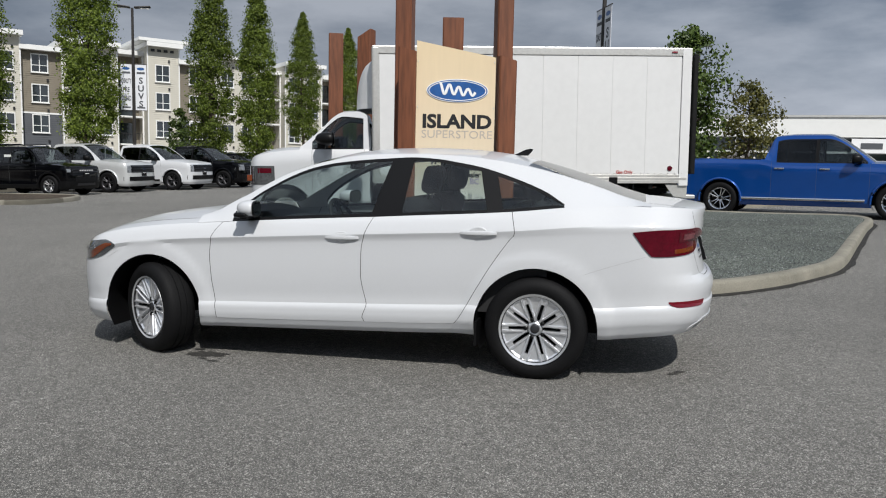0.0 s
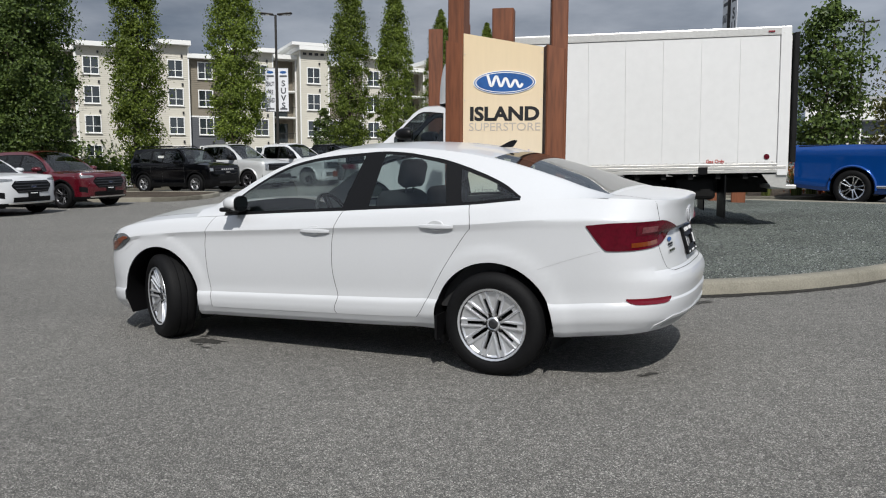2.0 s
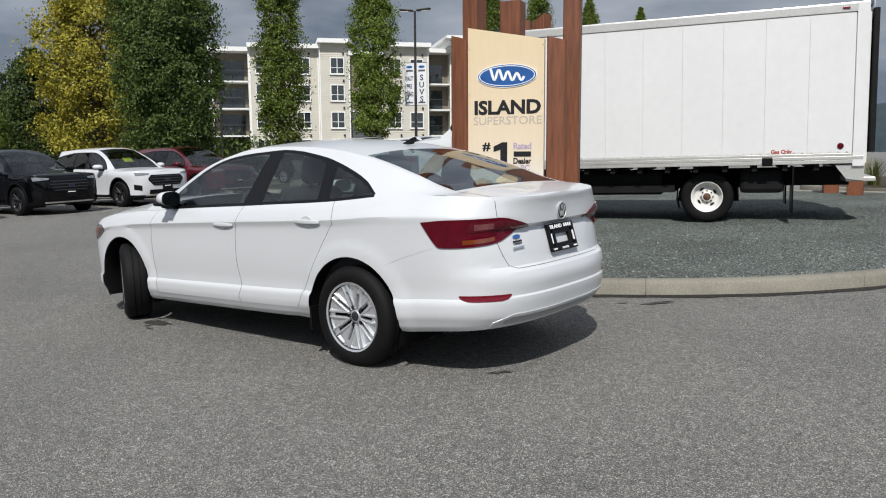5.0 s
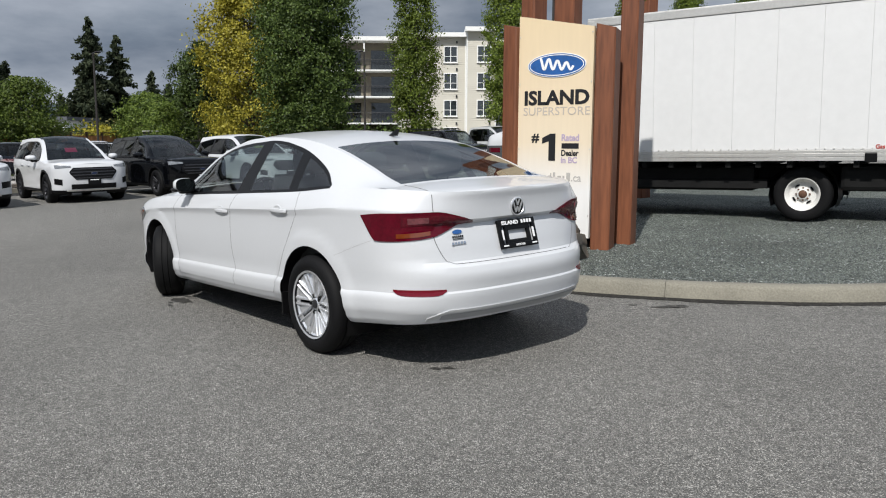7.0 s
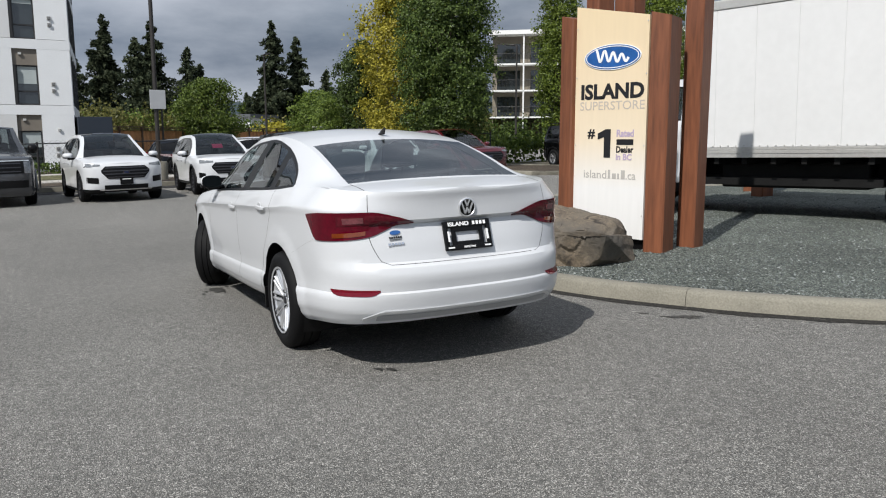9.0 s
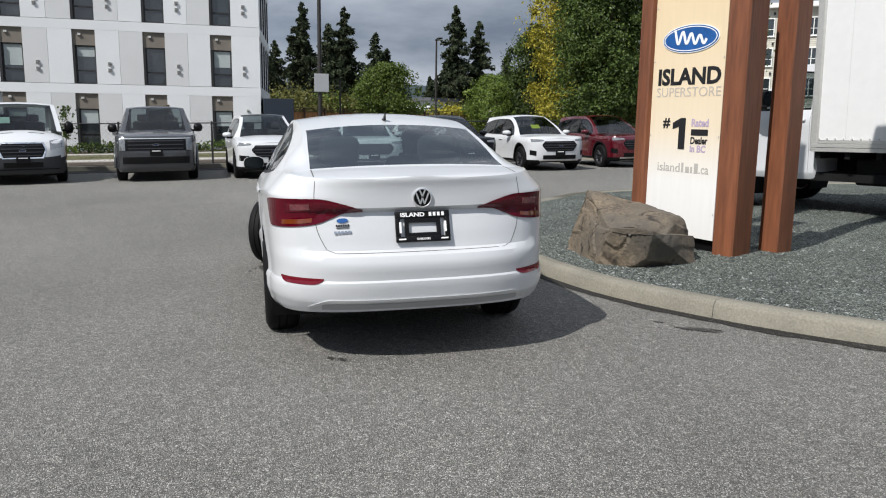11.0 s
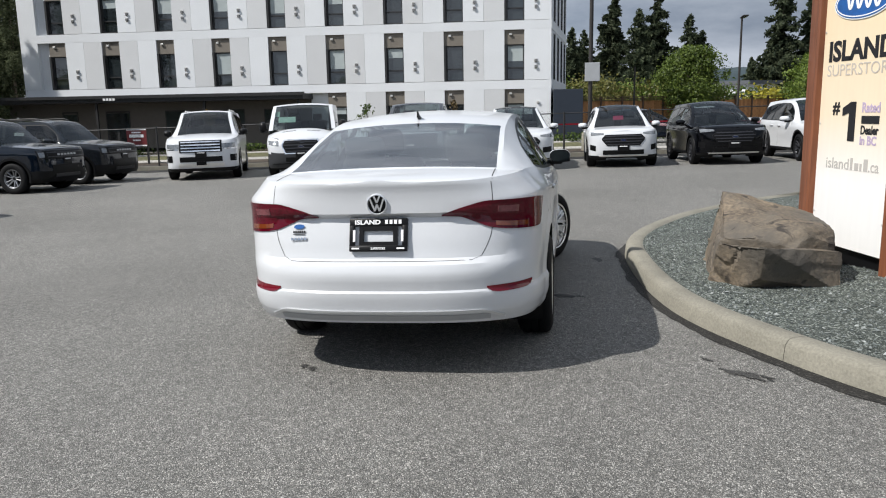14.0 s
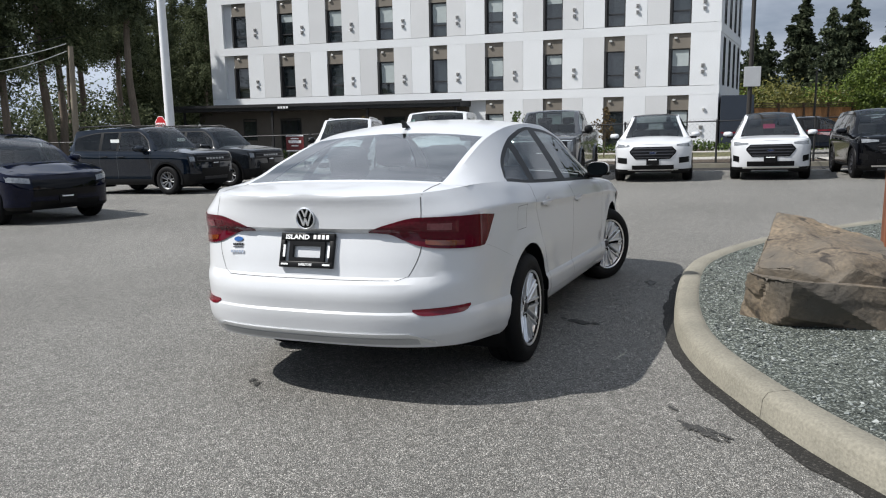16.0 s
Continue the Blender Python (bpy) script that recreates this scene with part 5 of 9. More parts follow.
LAMP_LENS = mat('fleet_headlamp', (0.20, 0.21, 0.22), 0.08, metal=0.3, var=0.5, scale=16, coat=1.0)
EMBLEM_NAVY = mat('navy_emblem', (0.006, 0.014, 0.05), 0.3, var=0.1, coat=0.5)
PALE_LETTER = mat('pale_grille_print', (0.42, 0.42, 0.42), 0.5, var=0.05)


def face(root, made, P, lamps, grille, emblem=True, bar=None, lower=None, lamp_mat=None, grille_mat=None, tail_lamps=None, plate=True, pinch=0.0, hexa=0.0, letters=0, handle=None, bar_h=0.012, surround=0.0):
    """Nose of a vehicle: lamps and grille given as (y0, y1, z0, z1) on its skin, mirrored."""
    tree = made["tree"]

    def front(y0, y1, z0, z1, slant=0.0, pinch=0.0, hexa=0.0):
        def fn(u, v):
            k = 1 - hexa * (0.25 * max(0, 0.35 - v) / 0.35 + 0.35 * max(0, v - 0.45) / 0.55)
            lift = pinch * (1 - u) * v * (z1 - z0)
            return (9, (y0 + (y1 - y0) * u) * k, z1 + (z0 - z1) * v + slant * u + lift), (-1, 0, 0)
        return fn

    def rear(y0, y1, z0, z1):
        def fn(u, v):
            return (-6, y0 + (y1 - y0) * u, z1 + (z0 - z1) * v), (1, 0, 0)
        return fn

    for s in (1, -1):
        for (y0, y1, z0, z1, sl, mt) in lamps:
            mt = LAMP_LENS if mt is CLEAR_LENS else mt
            patch(tree, "headlight", front(s * y0, s * y1, z0, z1, sl, pinch if z0 > 0.68 else 0.0), 6, 2, 0.008, mt, root)
        for (y0, y1, z0, z1) in tail_lamps or ():
            patch(tree, "tail_light", rear(s * y0, s * y1, z0, z1), 4, 4, 0.010, RED_LENS, root)
    y, z0, z1 = grille
    if surround:
        patch(tree, "grille_surround", front(-y - surround, y + surround, z0 - surround, z1 + surround, 0, 0, hexa), 12, 6, 0.006, CHROME, root)
    g = patch(tree, "grille", front(-y, y, z0, z1, 0, 0, hexa), 12, 6, 0.012, grille_mat or TRIM, root)
    gt = surface_tree(g)
    if bar:
        n, mt = bar
        for k in range(n):
            zz = z0 + (z1 - z0) * (k + 0.5) / n
            vv = (z1 - zz) / (z1 - z0)
            yk = y * 0.92 * (1 - hexa * (0.25 * max(0, 0.35 - vv) / 0.35 + 0.35 * max(0, vv - 0.45) / 0.55))
            patch(gt, "grille_bar", front(-yk, yk, zz - bar_h, zz + bar_h), 8, 1, 0.012, mt, g)
    if emblem:
        hit = gt.ray_cast(Vector((9, 0, (z0 + z1) / 2)), Vector((-1, 0, 0)))[0]
        if hit is not None:
            bm = bmesh.new()
            prism(bm, ellipse(0.078, 0.031, 20), 0, 0.010)
            e = part("emblem", bm, CHROME, g, "small oval emblem")
            e.matrix_local = Matrix.Translation(hit + Vector((0.012, 0, 0))) @ pose(0, 0, 0, 90, 0, 90)
            bm = bmesh.new()
            prism(bm, ellipse(0.071, 0.025, 20), 0.010, 0.012)
            part("emblem_face", bm, EMBLEM_NAVY, e)
    for k in range(letters):
        a = -0.30 + 0.6 * k / (letters - 1)
        patch(gt, "letter_bar", front(a - 0.034, a + 0.034, (z0 + z1) / 2 - 0.024, (z0 + z1) / 2 + 0.024), 1, 1, 0.016, PALE_LETTER, g)
    for k in range(len(P["gaps"]) - 1):
        for s in (1, -1):
            hx = P["gaps"][k + 1] + 0.17
            hz = curve(P["shoulder"], hx) - 0.135
            hit = tree.ray_cast(Vector((hx, s * 3, hz)), Vector((0, -s, 0)))[0]
            door = made.get("door%d_%s" % (k, "l" if s > 0 else "r"))
            if hit is not None and door is not None:
                bm = bmesh.new()
                box(bm, -0.11, 0.11, -0.004, 0.03, -0.018, 0.018, bevel=0.012)
                part("handle", bm, handle or P["paint"], door, smooth=60).matrix_local = Matrix.Translation(hit) @ Matrix.Diagonal((1, s, 1, 1))
    for k, low in enumerate(lower or ()):
        yy, a, b, mt = low
        patch(tree, "lower_intake", front(-yy, yy, a, b), 12, 3, 0.010 + 0.010 * k, mt, root)
    if plate:
        hit = tree.ray_cast(Vector((9, 0, z0 - 0.06)), Vector((-1, 0, 0)))[0]
        if hit is not None:
            bm = bmesh.new()
            box(bm, -0.015, 0.02, -0.15, 0.15, -0.08, 0.08, bevel=0.008)
            pl = part("licence_frame", bm, TRIM, root, "black dealer licence frame")
            pl.matrix_local = Matrix.Translation(hit)
            part("frame_print", boxes((0.021, 0.023, -0.10, 0.10, 0.035, 0.055)), WHITE_PLAIN, pl)


def crossover(m, paint, label, roof=None, sticker=None):
    P = suv_lines(paint=paint, L=4.60, W=0.92, H=1.66, WB=2.71, belt=1.04, hood=1.0, nose_h=0.99, rear=0.98, rim=0.24, roof_paint=roof or paint, bumper_clad=0.31, rake=1.0)
    P["rail"] = [(k, v * 0.9) for k, v in P["rail"][:3]] + [P["rail"][3]]
    root, made = vehicle("crossover", P, m, label, "car", "cars along the lot edge")
    face(root, made, P, [(0.50, 0.88, 0.80, 0.905, 0.035, CLEAR_LENS), (0.70, 0.84, 0.44, 0.58, 0.03, TRIM)], (0.55, 0.57, 0.86), bar=(4, DARK_ALLOY), pinch=0.62, hexa=0.7, lower=[(0.52, 0.34, 0.46, TRIM), (0.62, 0.29, 0.325, ALUMINIUM)], tail_lamps=[(0.5, 0.9, 0.95, 1.06)])
    if sticker:
        bm = bmesh.new()
        box(bm, -0.003, 0.0, -0.14, 0.14, -0.09, 0.09)
        st = part("price_sticker", bm, sticker, root, "bright price sticker inside the windshield")
        st.matrix_local = pose(P["cowl"] - 0.42, -0.02, 1.285, 0, -52, 0)
    return root


YELLOW_PAPER = mat("yellow_paper", (0.62, 0.72, 0.03), 0.7, var=0.1)
PINK_PAPER = mat("pink_paper", (0.45, 0.03, 0.10), 0.7, var=0.1)
PAPER = mat("white_paper", (0.72, 0.74, 0.72), 0.7, var=0.05)
GREEN_PAPER = mat("pale_green_paper", (0.50, 0.72, 0.60), 0.7, var=0.2, scale=8)
VAN_BUMPER = mat("grey_bumper_plastic", (0.028, 0.029, 0.032), 0.55, var=0.15)


def large_suv(m):
    P = suv_lines(paint=WHITE_PAINT, L=5.33, W=1.0, H=1.94, WB=3.11, belt=1.22, hood=1.20, nose_h=1.12, rear=1.2, tyre=0.40, rim=0.28, box_=3.4, arch_trim=0, rim_mat=ALLOY, mirror_size=1.15, mirror_tall=1.2, mirror_paint=TRIM, seat_z=0.8)
    root, made = vehicle("large_suv", P, m, "white full-size SUV with a chrome barred grille", "car", "cars along the lot edge")
    face(root, made, P, [(0.56, 0.96, 0.86, 0.98, 0.015, CLEAR_LENS), (0.60, 0.94, 0.835, 0.855, 0.0, CHROME), (0.76, 0.93, 0.50, 0.68, 0.0, TRIM)], (0.56, 0.76, 1.08), bar=(4, CHROME), bar_h=0.016, lower=[(0.56, 0.50, 0.64, TRIM), (0.60, 0.37, 0.46, ALUMINIUM), (0.13, 0.41, 0.51, TRIM)])
    for s in (1, -1):
        bm = bmesh.new()
        tube(bm, [(-0.6, s * 0.64, 1.88), (-0.5, s * 0.64, 1.93), (1.35, s * 0.64, 1.935), (1.5, s * 0.64, 1.88)], 0.020, 6)
        part("roof_rail", bm, ALUMINIUM, root, smooth=60)


def edge_suv(m):
    P = suv_lines(paint=WHITE_PAINT, L=4.80, W=0.96, H=1.72, WB=2.85, belt=1.07, hood=1.06, nose_h=0.98, rear=1.0, tyre=0.37, rim=0.26, roof_paint=BLACK_PAINT, arch_trim=0, bumper_clad=0.29, rake=1.0)
    P["rail"] = [(k, v * 0.9) for k, v in P["rail"][:3]] + [P["rail"][3]]
    root, made = vehicle("crossover", P, m, "white mid-size crossover with a black roof and mesh grille", "car", "cars along the lot edge")
    face(root, made, P, [(0.56, 0.90, 0.82, 0.92, 0.03, CLEAR_LENS), (0.62, 0.86, 0.46, 0.60, 0.02, TRIM)], (0.56, 0.57, 0.87), bar=(4, DARK_ALLOY), pinch=0.6, hexa=0.75, lower=[(0.50, 0.32, 0.42, TRIM), (0.60, 0.29, 0.31, ALUMINIUM)])


def compact_suv(m, paint, label):
    P = suv_lines(paint=paint, L=4.39, W=0.94, H=1.79, WB=2.67, belt=1.14, hood=1.14, nose_h=1.08, rear=0.88, tyre=0.37, rim=0.22, box_=4.2, rake=0.55, back=0.22, clad=0.16, arch_trim=0.055, bumper_clad=0.52, rim_mat=MACHINED)
    root, made = vehicle("boxy_suv", P, m, label, "car", "cars along the lot edge")
    face(root, made, P, [(0.62, 0.84, 0.84, 0.96, 0.0, CLEAR_LENS)], (0.86, 0.80, 1.0), bar=(2, DARK_ALLOY), emblem=False, letters=6, lower=[(0.55, 0.48, 0.66, TRIM), (0.45, 0.36, 0.44, DARK_ALLOY)])
    for s in (1, -1):
        bm = bmesh.new()
        tube(bm, [(-0.6, s * 0.60, 1.76), (-0.5, s * 0.60, 1.82), (1.3, s * 0.60, 1.83), (1.45, s * 0.60, 1.77)], 0.02, 6)
        part("roof_rail", bm, TRIM, root, smooth=60)
    part("window_sticker", boxes((0.75, 1.05, -0.815, -0.812, 1.22, 1.46)), PAPER, root)


def pickup(m, paint, label, name="pickup_truck", lamp_bar=False, grille_mat=None, chrome=False, rim_mat=None):
    P = suv_lines(paint=paint, L=5.89, W=1.0, H=1.94, WB=3.69, belt=1.24, hood=1.24, nose_h=1.16, rear=1.25, tyre=0.40, rim=0.26, box_=4.0, clad=-1, arch_trim=0.0, mirror_size=1.15, mirror_tall=1.5, mirror_paint=TRIM, rim_mat=rim_mat or DARK_ALLOY, seat_z=0.85)
    x0 = 0.98
    P.update(deck=x0, roof_r=x0 + 0.22, bed=True, gaps=[3.17, 2.10, 1.14], shoulder=[(-1.25, 1.36), (0.9, 1.34), (1.3, 1.26), (3.27, 1.24), (3.69, 1.21), (4.4, 1.15), (4.64, 1.1)],
             canopy=[(x0, 1.35), (x0 + 0.12, 1.72), (x0 + 0.22, 1.90), (1.7, 1.94), (2.3, 1.93), (2.45, 1.88), (2.9, 1.58), (3.27, 1.29)],
             rail=[(x0, 0.80), (1.3, 0.74), (2.4, 0.74), (3.27, 0.86)], crown=[(x0, 0.03), (1.7, 0.05), (2.4, 0.05), (3.27, 0.04)],
             wintop=[(x0, 1.3), (1.2, 1.74), (1.5, 1.80), (2.3, 1.80), (2.8, 1.58), (3.15, 1.25)], windows=[(3.12, 2.13), (2.06, 1.24)], seat_x=2.2, mirror=(2.95, 0.96, 1.34))
    P.update(pr=14, xrc=-1.15, tail=[(0, 0), (2, 0)], plan=[(-1.3, 0.985), (0, 0.995), (3.69, 0.995), (4.7, 0.93)])
    P["section"] = [(0, 0.93), (0.12, 0.985), (0.3, 0.985), (0.62, 0.99), (0.8, 1.0), (0.92, 0.985), (1.0, 0.96)]
    root, made = vehicle(name, P, m, label, "pickup truck", "pickup trucks on the lot")
    # load bed
    bm = bmesh.new()
    box(bm, -1.16, 0.92, -0.80, 0.80, 0.80, 0.86)
    for s in (1, -1):
        box(bm, -1.16, 0.92, s * 0.86 - 0.10, s * 0.86 + 0.10, 0.86, 1.355, bevel=0.02)
    box(bm, 0.86, 0.96, -0.80, 0.80, 0.80, 1.355)
    box(bm, -1.20, -1.12, -0.80, 0.80, 0.80, 1.355)
    part("load_bed", bm, TRIM, root)
    mt = CLEAR_LENS
    lamps = [(0.62, 0.95, 0.80, 1.06, 0.0, mt)] if not lamp_bar else [(0.72, 0.86, 0.78, 1.05, 0.0, mt)]
    face(root, made, P, lamps, (0.60 if not lamp_bar else 0.71, 0.78, 1.06), bar=(3, CHROME if chrome else DARK_ALLOY), lower=[(0.93, 0.45, 0.62, CHROME if chrome else TRIM)], grille_mat=grille_mat, tail_lamps=[(0.84, 0.97, 0.86, 1.26)], handle=CHROME if chrome else None)
    if lamp_bar:
        def fn(u, v):
            return (9, -0.84 + 1.68 * u, 1.085 - 0.02 * v), (-1, 0, 0)
        patch(made["tree"], "light_bar", fn, 10, 1, 0.012, CLEAR_LENS, root)
    bm = bmesh.new()
    for s in (1, -1):
        tube(bm, [(0.5, s * 0.98, 0.42), (3.1, s * 0.98, 0.42)], 0.035, 8)
    part("running_board", bm, CHROME if chrome else TRIM, root, smooth=60)
    for ax in (0.0, P["WB"]):
        for s in (1, -1):
            bm = bmesh.new()
            r = P["arch"] + 0.02
            tube(bm, [(ax + r * math.cos(radians(a)), s * 0.985, P["zw"] + r * math.sin(radians(a))) for a in range(-6, 187, 8)], 0.034, 6)
            part("fender_flare", bm, paint, root, smooth=60)
    return root, made


def van(m):
    P = suv_lines(paint=WHITE_PAINT, L=5.6, W=0.99, H=2.04, WB=3.3, belt=1.17, hood=1.12, nose_h=1.0, rear=1.25, tyre=0.36, rim=0.21, box_=3.4, clad=-1, arch_trim=0.0, bumper_clad=0.66, clad_mat=VAN_BUMPER, mirror_size=1.05, mirror_tall=2.3, mirror_paint=TRIM, glass_back=DARK_GLASS, rim_mat=DARK_ALLOY, seat_z=0.85)
    P.update(cowl=3.45, roof_f=2.62, windows=[(3.3, 2.2), (2.0, 0.6)], gaps=[3.25, 2.05, 0.5], mirror=(3.05, 1.02, 1.36), seat_x=2.2,
             shoulder=[(-1.25, 1.22), (2.0, 1.20), (3.3, 1.16), (3.8, 1.10), (4.15, 1.02), (4.35, 0.94)], lid=[(-1.25, 1.25), (3.45, 1.31), (3.85, 1.21), (4.2, 1.07), (4.35, 0.95)],
             canopy=[(-1.15, 1.4), (-1.1, 1.85), (-0.9, 1.99), (0.6, 2.04), (2.35, 2.03), (2.62, 1.98), (3.05, 1.65), (3.45, 1.31)], rail=[(-1.25, 0.88), (2.62, 0.85), (3.1, 0.90), (3.45, 0.93)],
             wintop=[(-1.0, 1.3), (0.5, 1.70), (2.3, 1.80), (2.7, 1.70), (3.3, 1.22)], crown=[(-1.2, 0.03), (2.4, 0.06), (3.45, 0.05)])
    root, made = vehicle("van", P, m, "white cargo van with a dark bumper and paper in its windshield", "van", "cars along the lot edge")
    face(root, made, P, [(0.60, 0.93, 0.84, 1.05, 0.06, CLEAR_LENS)], (0.49, 0.66, 0.99), bar=(4, DARK_ALLOY), hexa=0.45, lower=[(0.42, 0.42, 0.54, TRIM), (0.80, 0.36, 0.38, TRIM)], bar_h=0.010, surround=0.03)
    for s in (1, -1):
        def slot(u, v, s=s):
            return (3.72 + 0.03 * v, s * (0.16 + 0.36 * u), 3.0), (0, 0, -1)
        patch(made["tree"], "hood_slot", slot, 6, 1, 0.004, TRIM, root)
    wp = part("window_paper", boxes((-0.002, 0.002, -0.24, 0.24, -0.11, 0.11)), GREEN_PAPER, root, "pale green paper inside the windshield")
    wp.matrix_local = pose(3.0, -0.44, 1.56, 0, -46, 0)
    part("window_paper", boxes((-0.002, 0.002, -0.07, 0.07, -0.10, 0.10)), GREEN_PAPER, root).matrix_local = pose(2.83, -0.72, 1.72, 0, -46, 0)
    return root


def coupe_suv(m):
    P = suv_lines(paint=DEEP_PAINT, L=4.71, W=0.94, H=1.60, WB=2.98, belt=1.03, hood=1.0, nose_h=0.88, rear=0.86, tyre=0.36, rim=0.25, box_=2.5, rake=1.05, back=0.8, arch_trim=0.0)
    root, made = vehicle("crossover", P, m, "glossy black low electric crossover parked on asphalt", "car", "cars along the lot edge")
    face(root, made, P, [(0.58, 0.88, 0.70, 0.79, 0.04, CLEAR_LENS)], (0.55, 0.48, 0.76), emblem=False, grille_mat=BLACK_PAINT, lower=[(0.60, 0.30, 0.40, TRIM)])


large_suv(stand(-19.95, 0.00, 6))
van(stand(-19.90, 3.08, 1))
pickup(stand(-19.5, 6.82, -9), DARK_PAINT, "dark grey electric pickup truck with a full-width light bar", lamp_bar=True)
edge_suv(stand(-17.85, 9.45, -9))
crossover(stand(-17.35, 12.42, -14), WHITE_PAINT, "white crossover with a black roof and a pink windshield sticker", BLACK_PAINT, PINK_PAPER)
crossover(stand(-16.75, 14.85, -10), BLACK_PAINT, "glossy black crossover parked at the lot edge")
crossover(stand(-16.15, 17.55, -11), WHITE_PAINT, "white crossover with a yellow windshield sticker", None, YELLOW_PAPER)
crossover(stand(-16.05, 20.5, -11), RED_PAINT, "dark red crossover parked beside a kerb")
compact_suv(stand(-16.3, 28.6, -14), BLACK_PAINT, "black boxy SUV with white window sticker")
pickup(stand(-16.45, 31.75, -14), SILVER_PAINT, "silver electric pickup truck with a black grille", lamp_bar=True)
pickup(stand(-14.85, 34.35, -14), WHITE_PAINT, "white electric pickup truck with black wheels", lamp_bar=True)
pickup(stand(-13.45, 36.95, -14), BLACK_PAINT, "black pickup truck with bright headlights")
crossover(stand(-13.2, 40.0, -14), WHITE_PAINT, "white crossover at the end of the row")
crossover(stand(-12.4, 42.8, -14), BLACK_PAINT, "black crossover at the end of the row")
coupe_suv(stand(-9.0, -5.35, 60))
compact_suv(stand(-14.96, -5.77, 75), NAVY_PAINT, "dark blue-grey boxy SUV with black wheels")
compact_suv(stand(-17.7, -5.25, 75), SHADOW_PAINT, "dark grey boxy SUV parked nose out")
pickup(stand(7.2, 19.5, -31), BLUE_PAINT, "bright blue pickup truck with chrome wheels", chrome=True, rim_mat=CHROME)

# ---- ground ----
def ground_sheet():
    bm = bmesh.new()
    radii = [0.0, 4, 9, 16, 24, 34, 48, 60, 90, 150, 300, 900]
    rows = []
    for r in radii[1:]:
        rows.append([(r * math.cos(2 * math.pi * k / 48), r * math.sin(2 * math.pi * k / 48), slope(r * math.cos(2 * math.pi * k / 48), r * math.sin(2 * math.pi * k / 48))) for k in range(48)])
    vs = grid(bm, rows, closed=True)
    c = bm.verts.new((0, 0, slope(0, 0)))
    for k in range(48):
        bm.faces.new((c, vs[0][k], vs[0][(k + 1) % 48]))
    bmesh.ops.recalc_face_normals(bm, faces=bm.faces)
    for f in bm.faces:
        if f.normal.z < 0:
            f.normal_flip()
    return bm


tagged(part("ground", ground_sheet(), ASPHALT), "worn grey asphalt of a car dealer's lot", "asphalt", kind="structure")


def smooth_loop(pts, n=6):
    """A rounded closed line through points (Catmull-Rom)."""
    out, k = [], len(pts)
    for i in range(k):
        p0, p1, p2, p3 = (Vector(pts[(i + d) % k]) for d in (-1, 0, 1, 2))
        for j in range(n):
            u = j / n
            out.append(0.5 * (2 * p1 + (p2 - p0) * u + (2 * p0 - 5 * p1 + 4 * p2 - p3) * u * u + (3 * p1 - p0 - 3 * p2 + p3) * u**3))
    return out


def loop_normals(loop):
    out = []
    for i in range(len(loop)):
        d = (loop[(i + 1) % len(loop)] - loop[i - 1]).normalized()
        out.append(Vector((d.y, -d.x)))
    return out


ISLAND = smooth_loop([(-5.4, 12.6), (-4.85, 10.75), (-3.95, 9.4), (-3.05, 8.45), (-1.85, 7.62), (-0.6, 7.24), (0.8, 7.05), (1.9, 7.2), (2.75, 7.48), (3.4, 7.85), (4.1, 8.42), (4.9, 9.3), (6.25, 11.5), (7.7, 13.9), (8.9, 15.9), (8.8, 17.0), (7.2, 17.6), (4.0, 19.6), (0.0, 20.4), (-4.0, 18.0)], 6)


def kerb_ring(loop, width, height, material, label):
    """A concrete kerb in cast lengths round a bed, each a stone of its own with a joint."""
    nrm = loop_normals(loop)
    root = thing("kerb", Matrix(), label, "kerb", kind="structure")
    step, n = 14, len(loop)
    for a in range(0, n, step):
        bm = bmesh.new()
        rows = []
        for k in range(step + 1):
            i = (a + k) % n
            p, q = loop[i], -nrm[i]
            e = 0.0
            if k == 0:
                p = p.lerp(loop[(i + 1) % n], 0.012)
            if k == step:
                p = p.lerp(loop[i - 1], 0.012)
            row = []
            for u, h in ((0.0, -0.02), (0.012, height - 0.035), (0.035, height - 0.006), (0.06, height), (width - 0.03, height), (width, height - 0.02), (width, -0.02)):
                x, y = p.x + q.x * u, p.y + q.y * u
                row.append((x, y, slope(x, y) + h))
            rows.append(row)
        vs = grid(bm, rows)
        bm.faces.new(vs[0])
        bm.faces.new(vs[-1][::-1])
        bmesh.ops.recalc_face_normals(bm, faces=bm.faces)
        part("kerb_stone", bm, material, root, smooth=50)
    return nrm


isl_n = kerb_ring(ISLAND, 0.17, 0.135, CONCRETE, "curved cast concrete kerb round a gravel bed")


def bed(name, loop, inset, h, rough, material, label, category, kind="structure", rings=9):
    """A filled bed inside a kerb, with an uneven top."""
    c = Vector((0, 0))
    for p in loop:
        c += p
    c /= len(loop)
    nrm = loop_normals(loop)
    bm = bmesh.new()
    rows = []
    for r in range(rings + 1):
        row = []
        for p, q in zip(loop, nrm):
            b = p - q * inset
            v = b.lerp(c, r / (rings + 1))
            z = slope(v.x, v.y) + h + (0 if r == 0 else rough * noise.noise(Vector((v.x * 0.9, v.y * 0.9, 3))))
            row.append((v.x, v.y, z))
        rows.append(row)
    vs = grid(bm, rows, closed=True)
    bm.faces.new(vs[-1])
    bmesh.ops.recalc_face_normals(bm, faces=bm.faces)
    for f in bm.faces:
        if f.normal.z < 0:
            f.normal_flip()
    return tagged(part(name, bm, material, smooth=80), label, category, kind=kind)


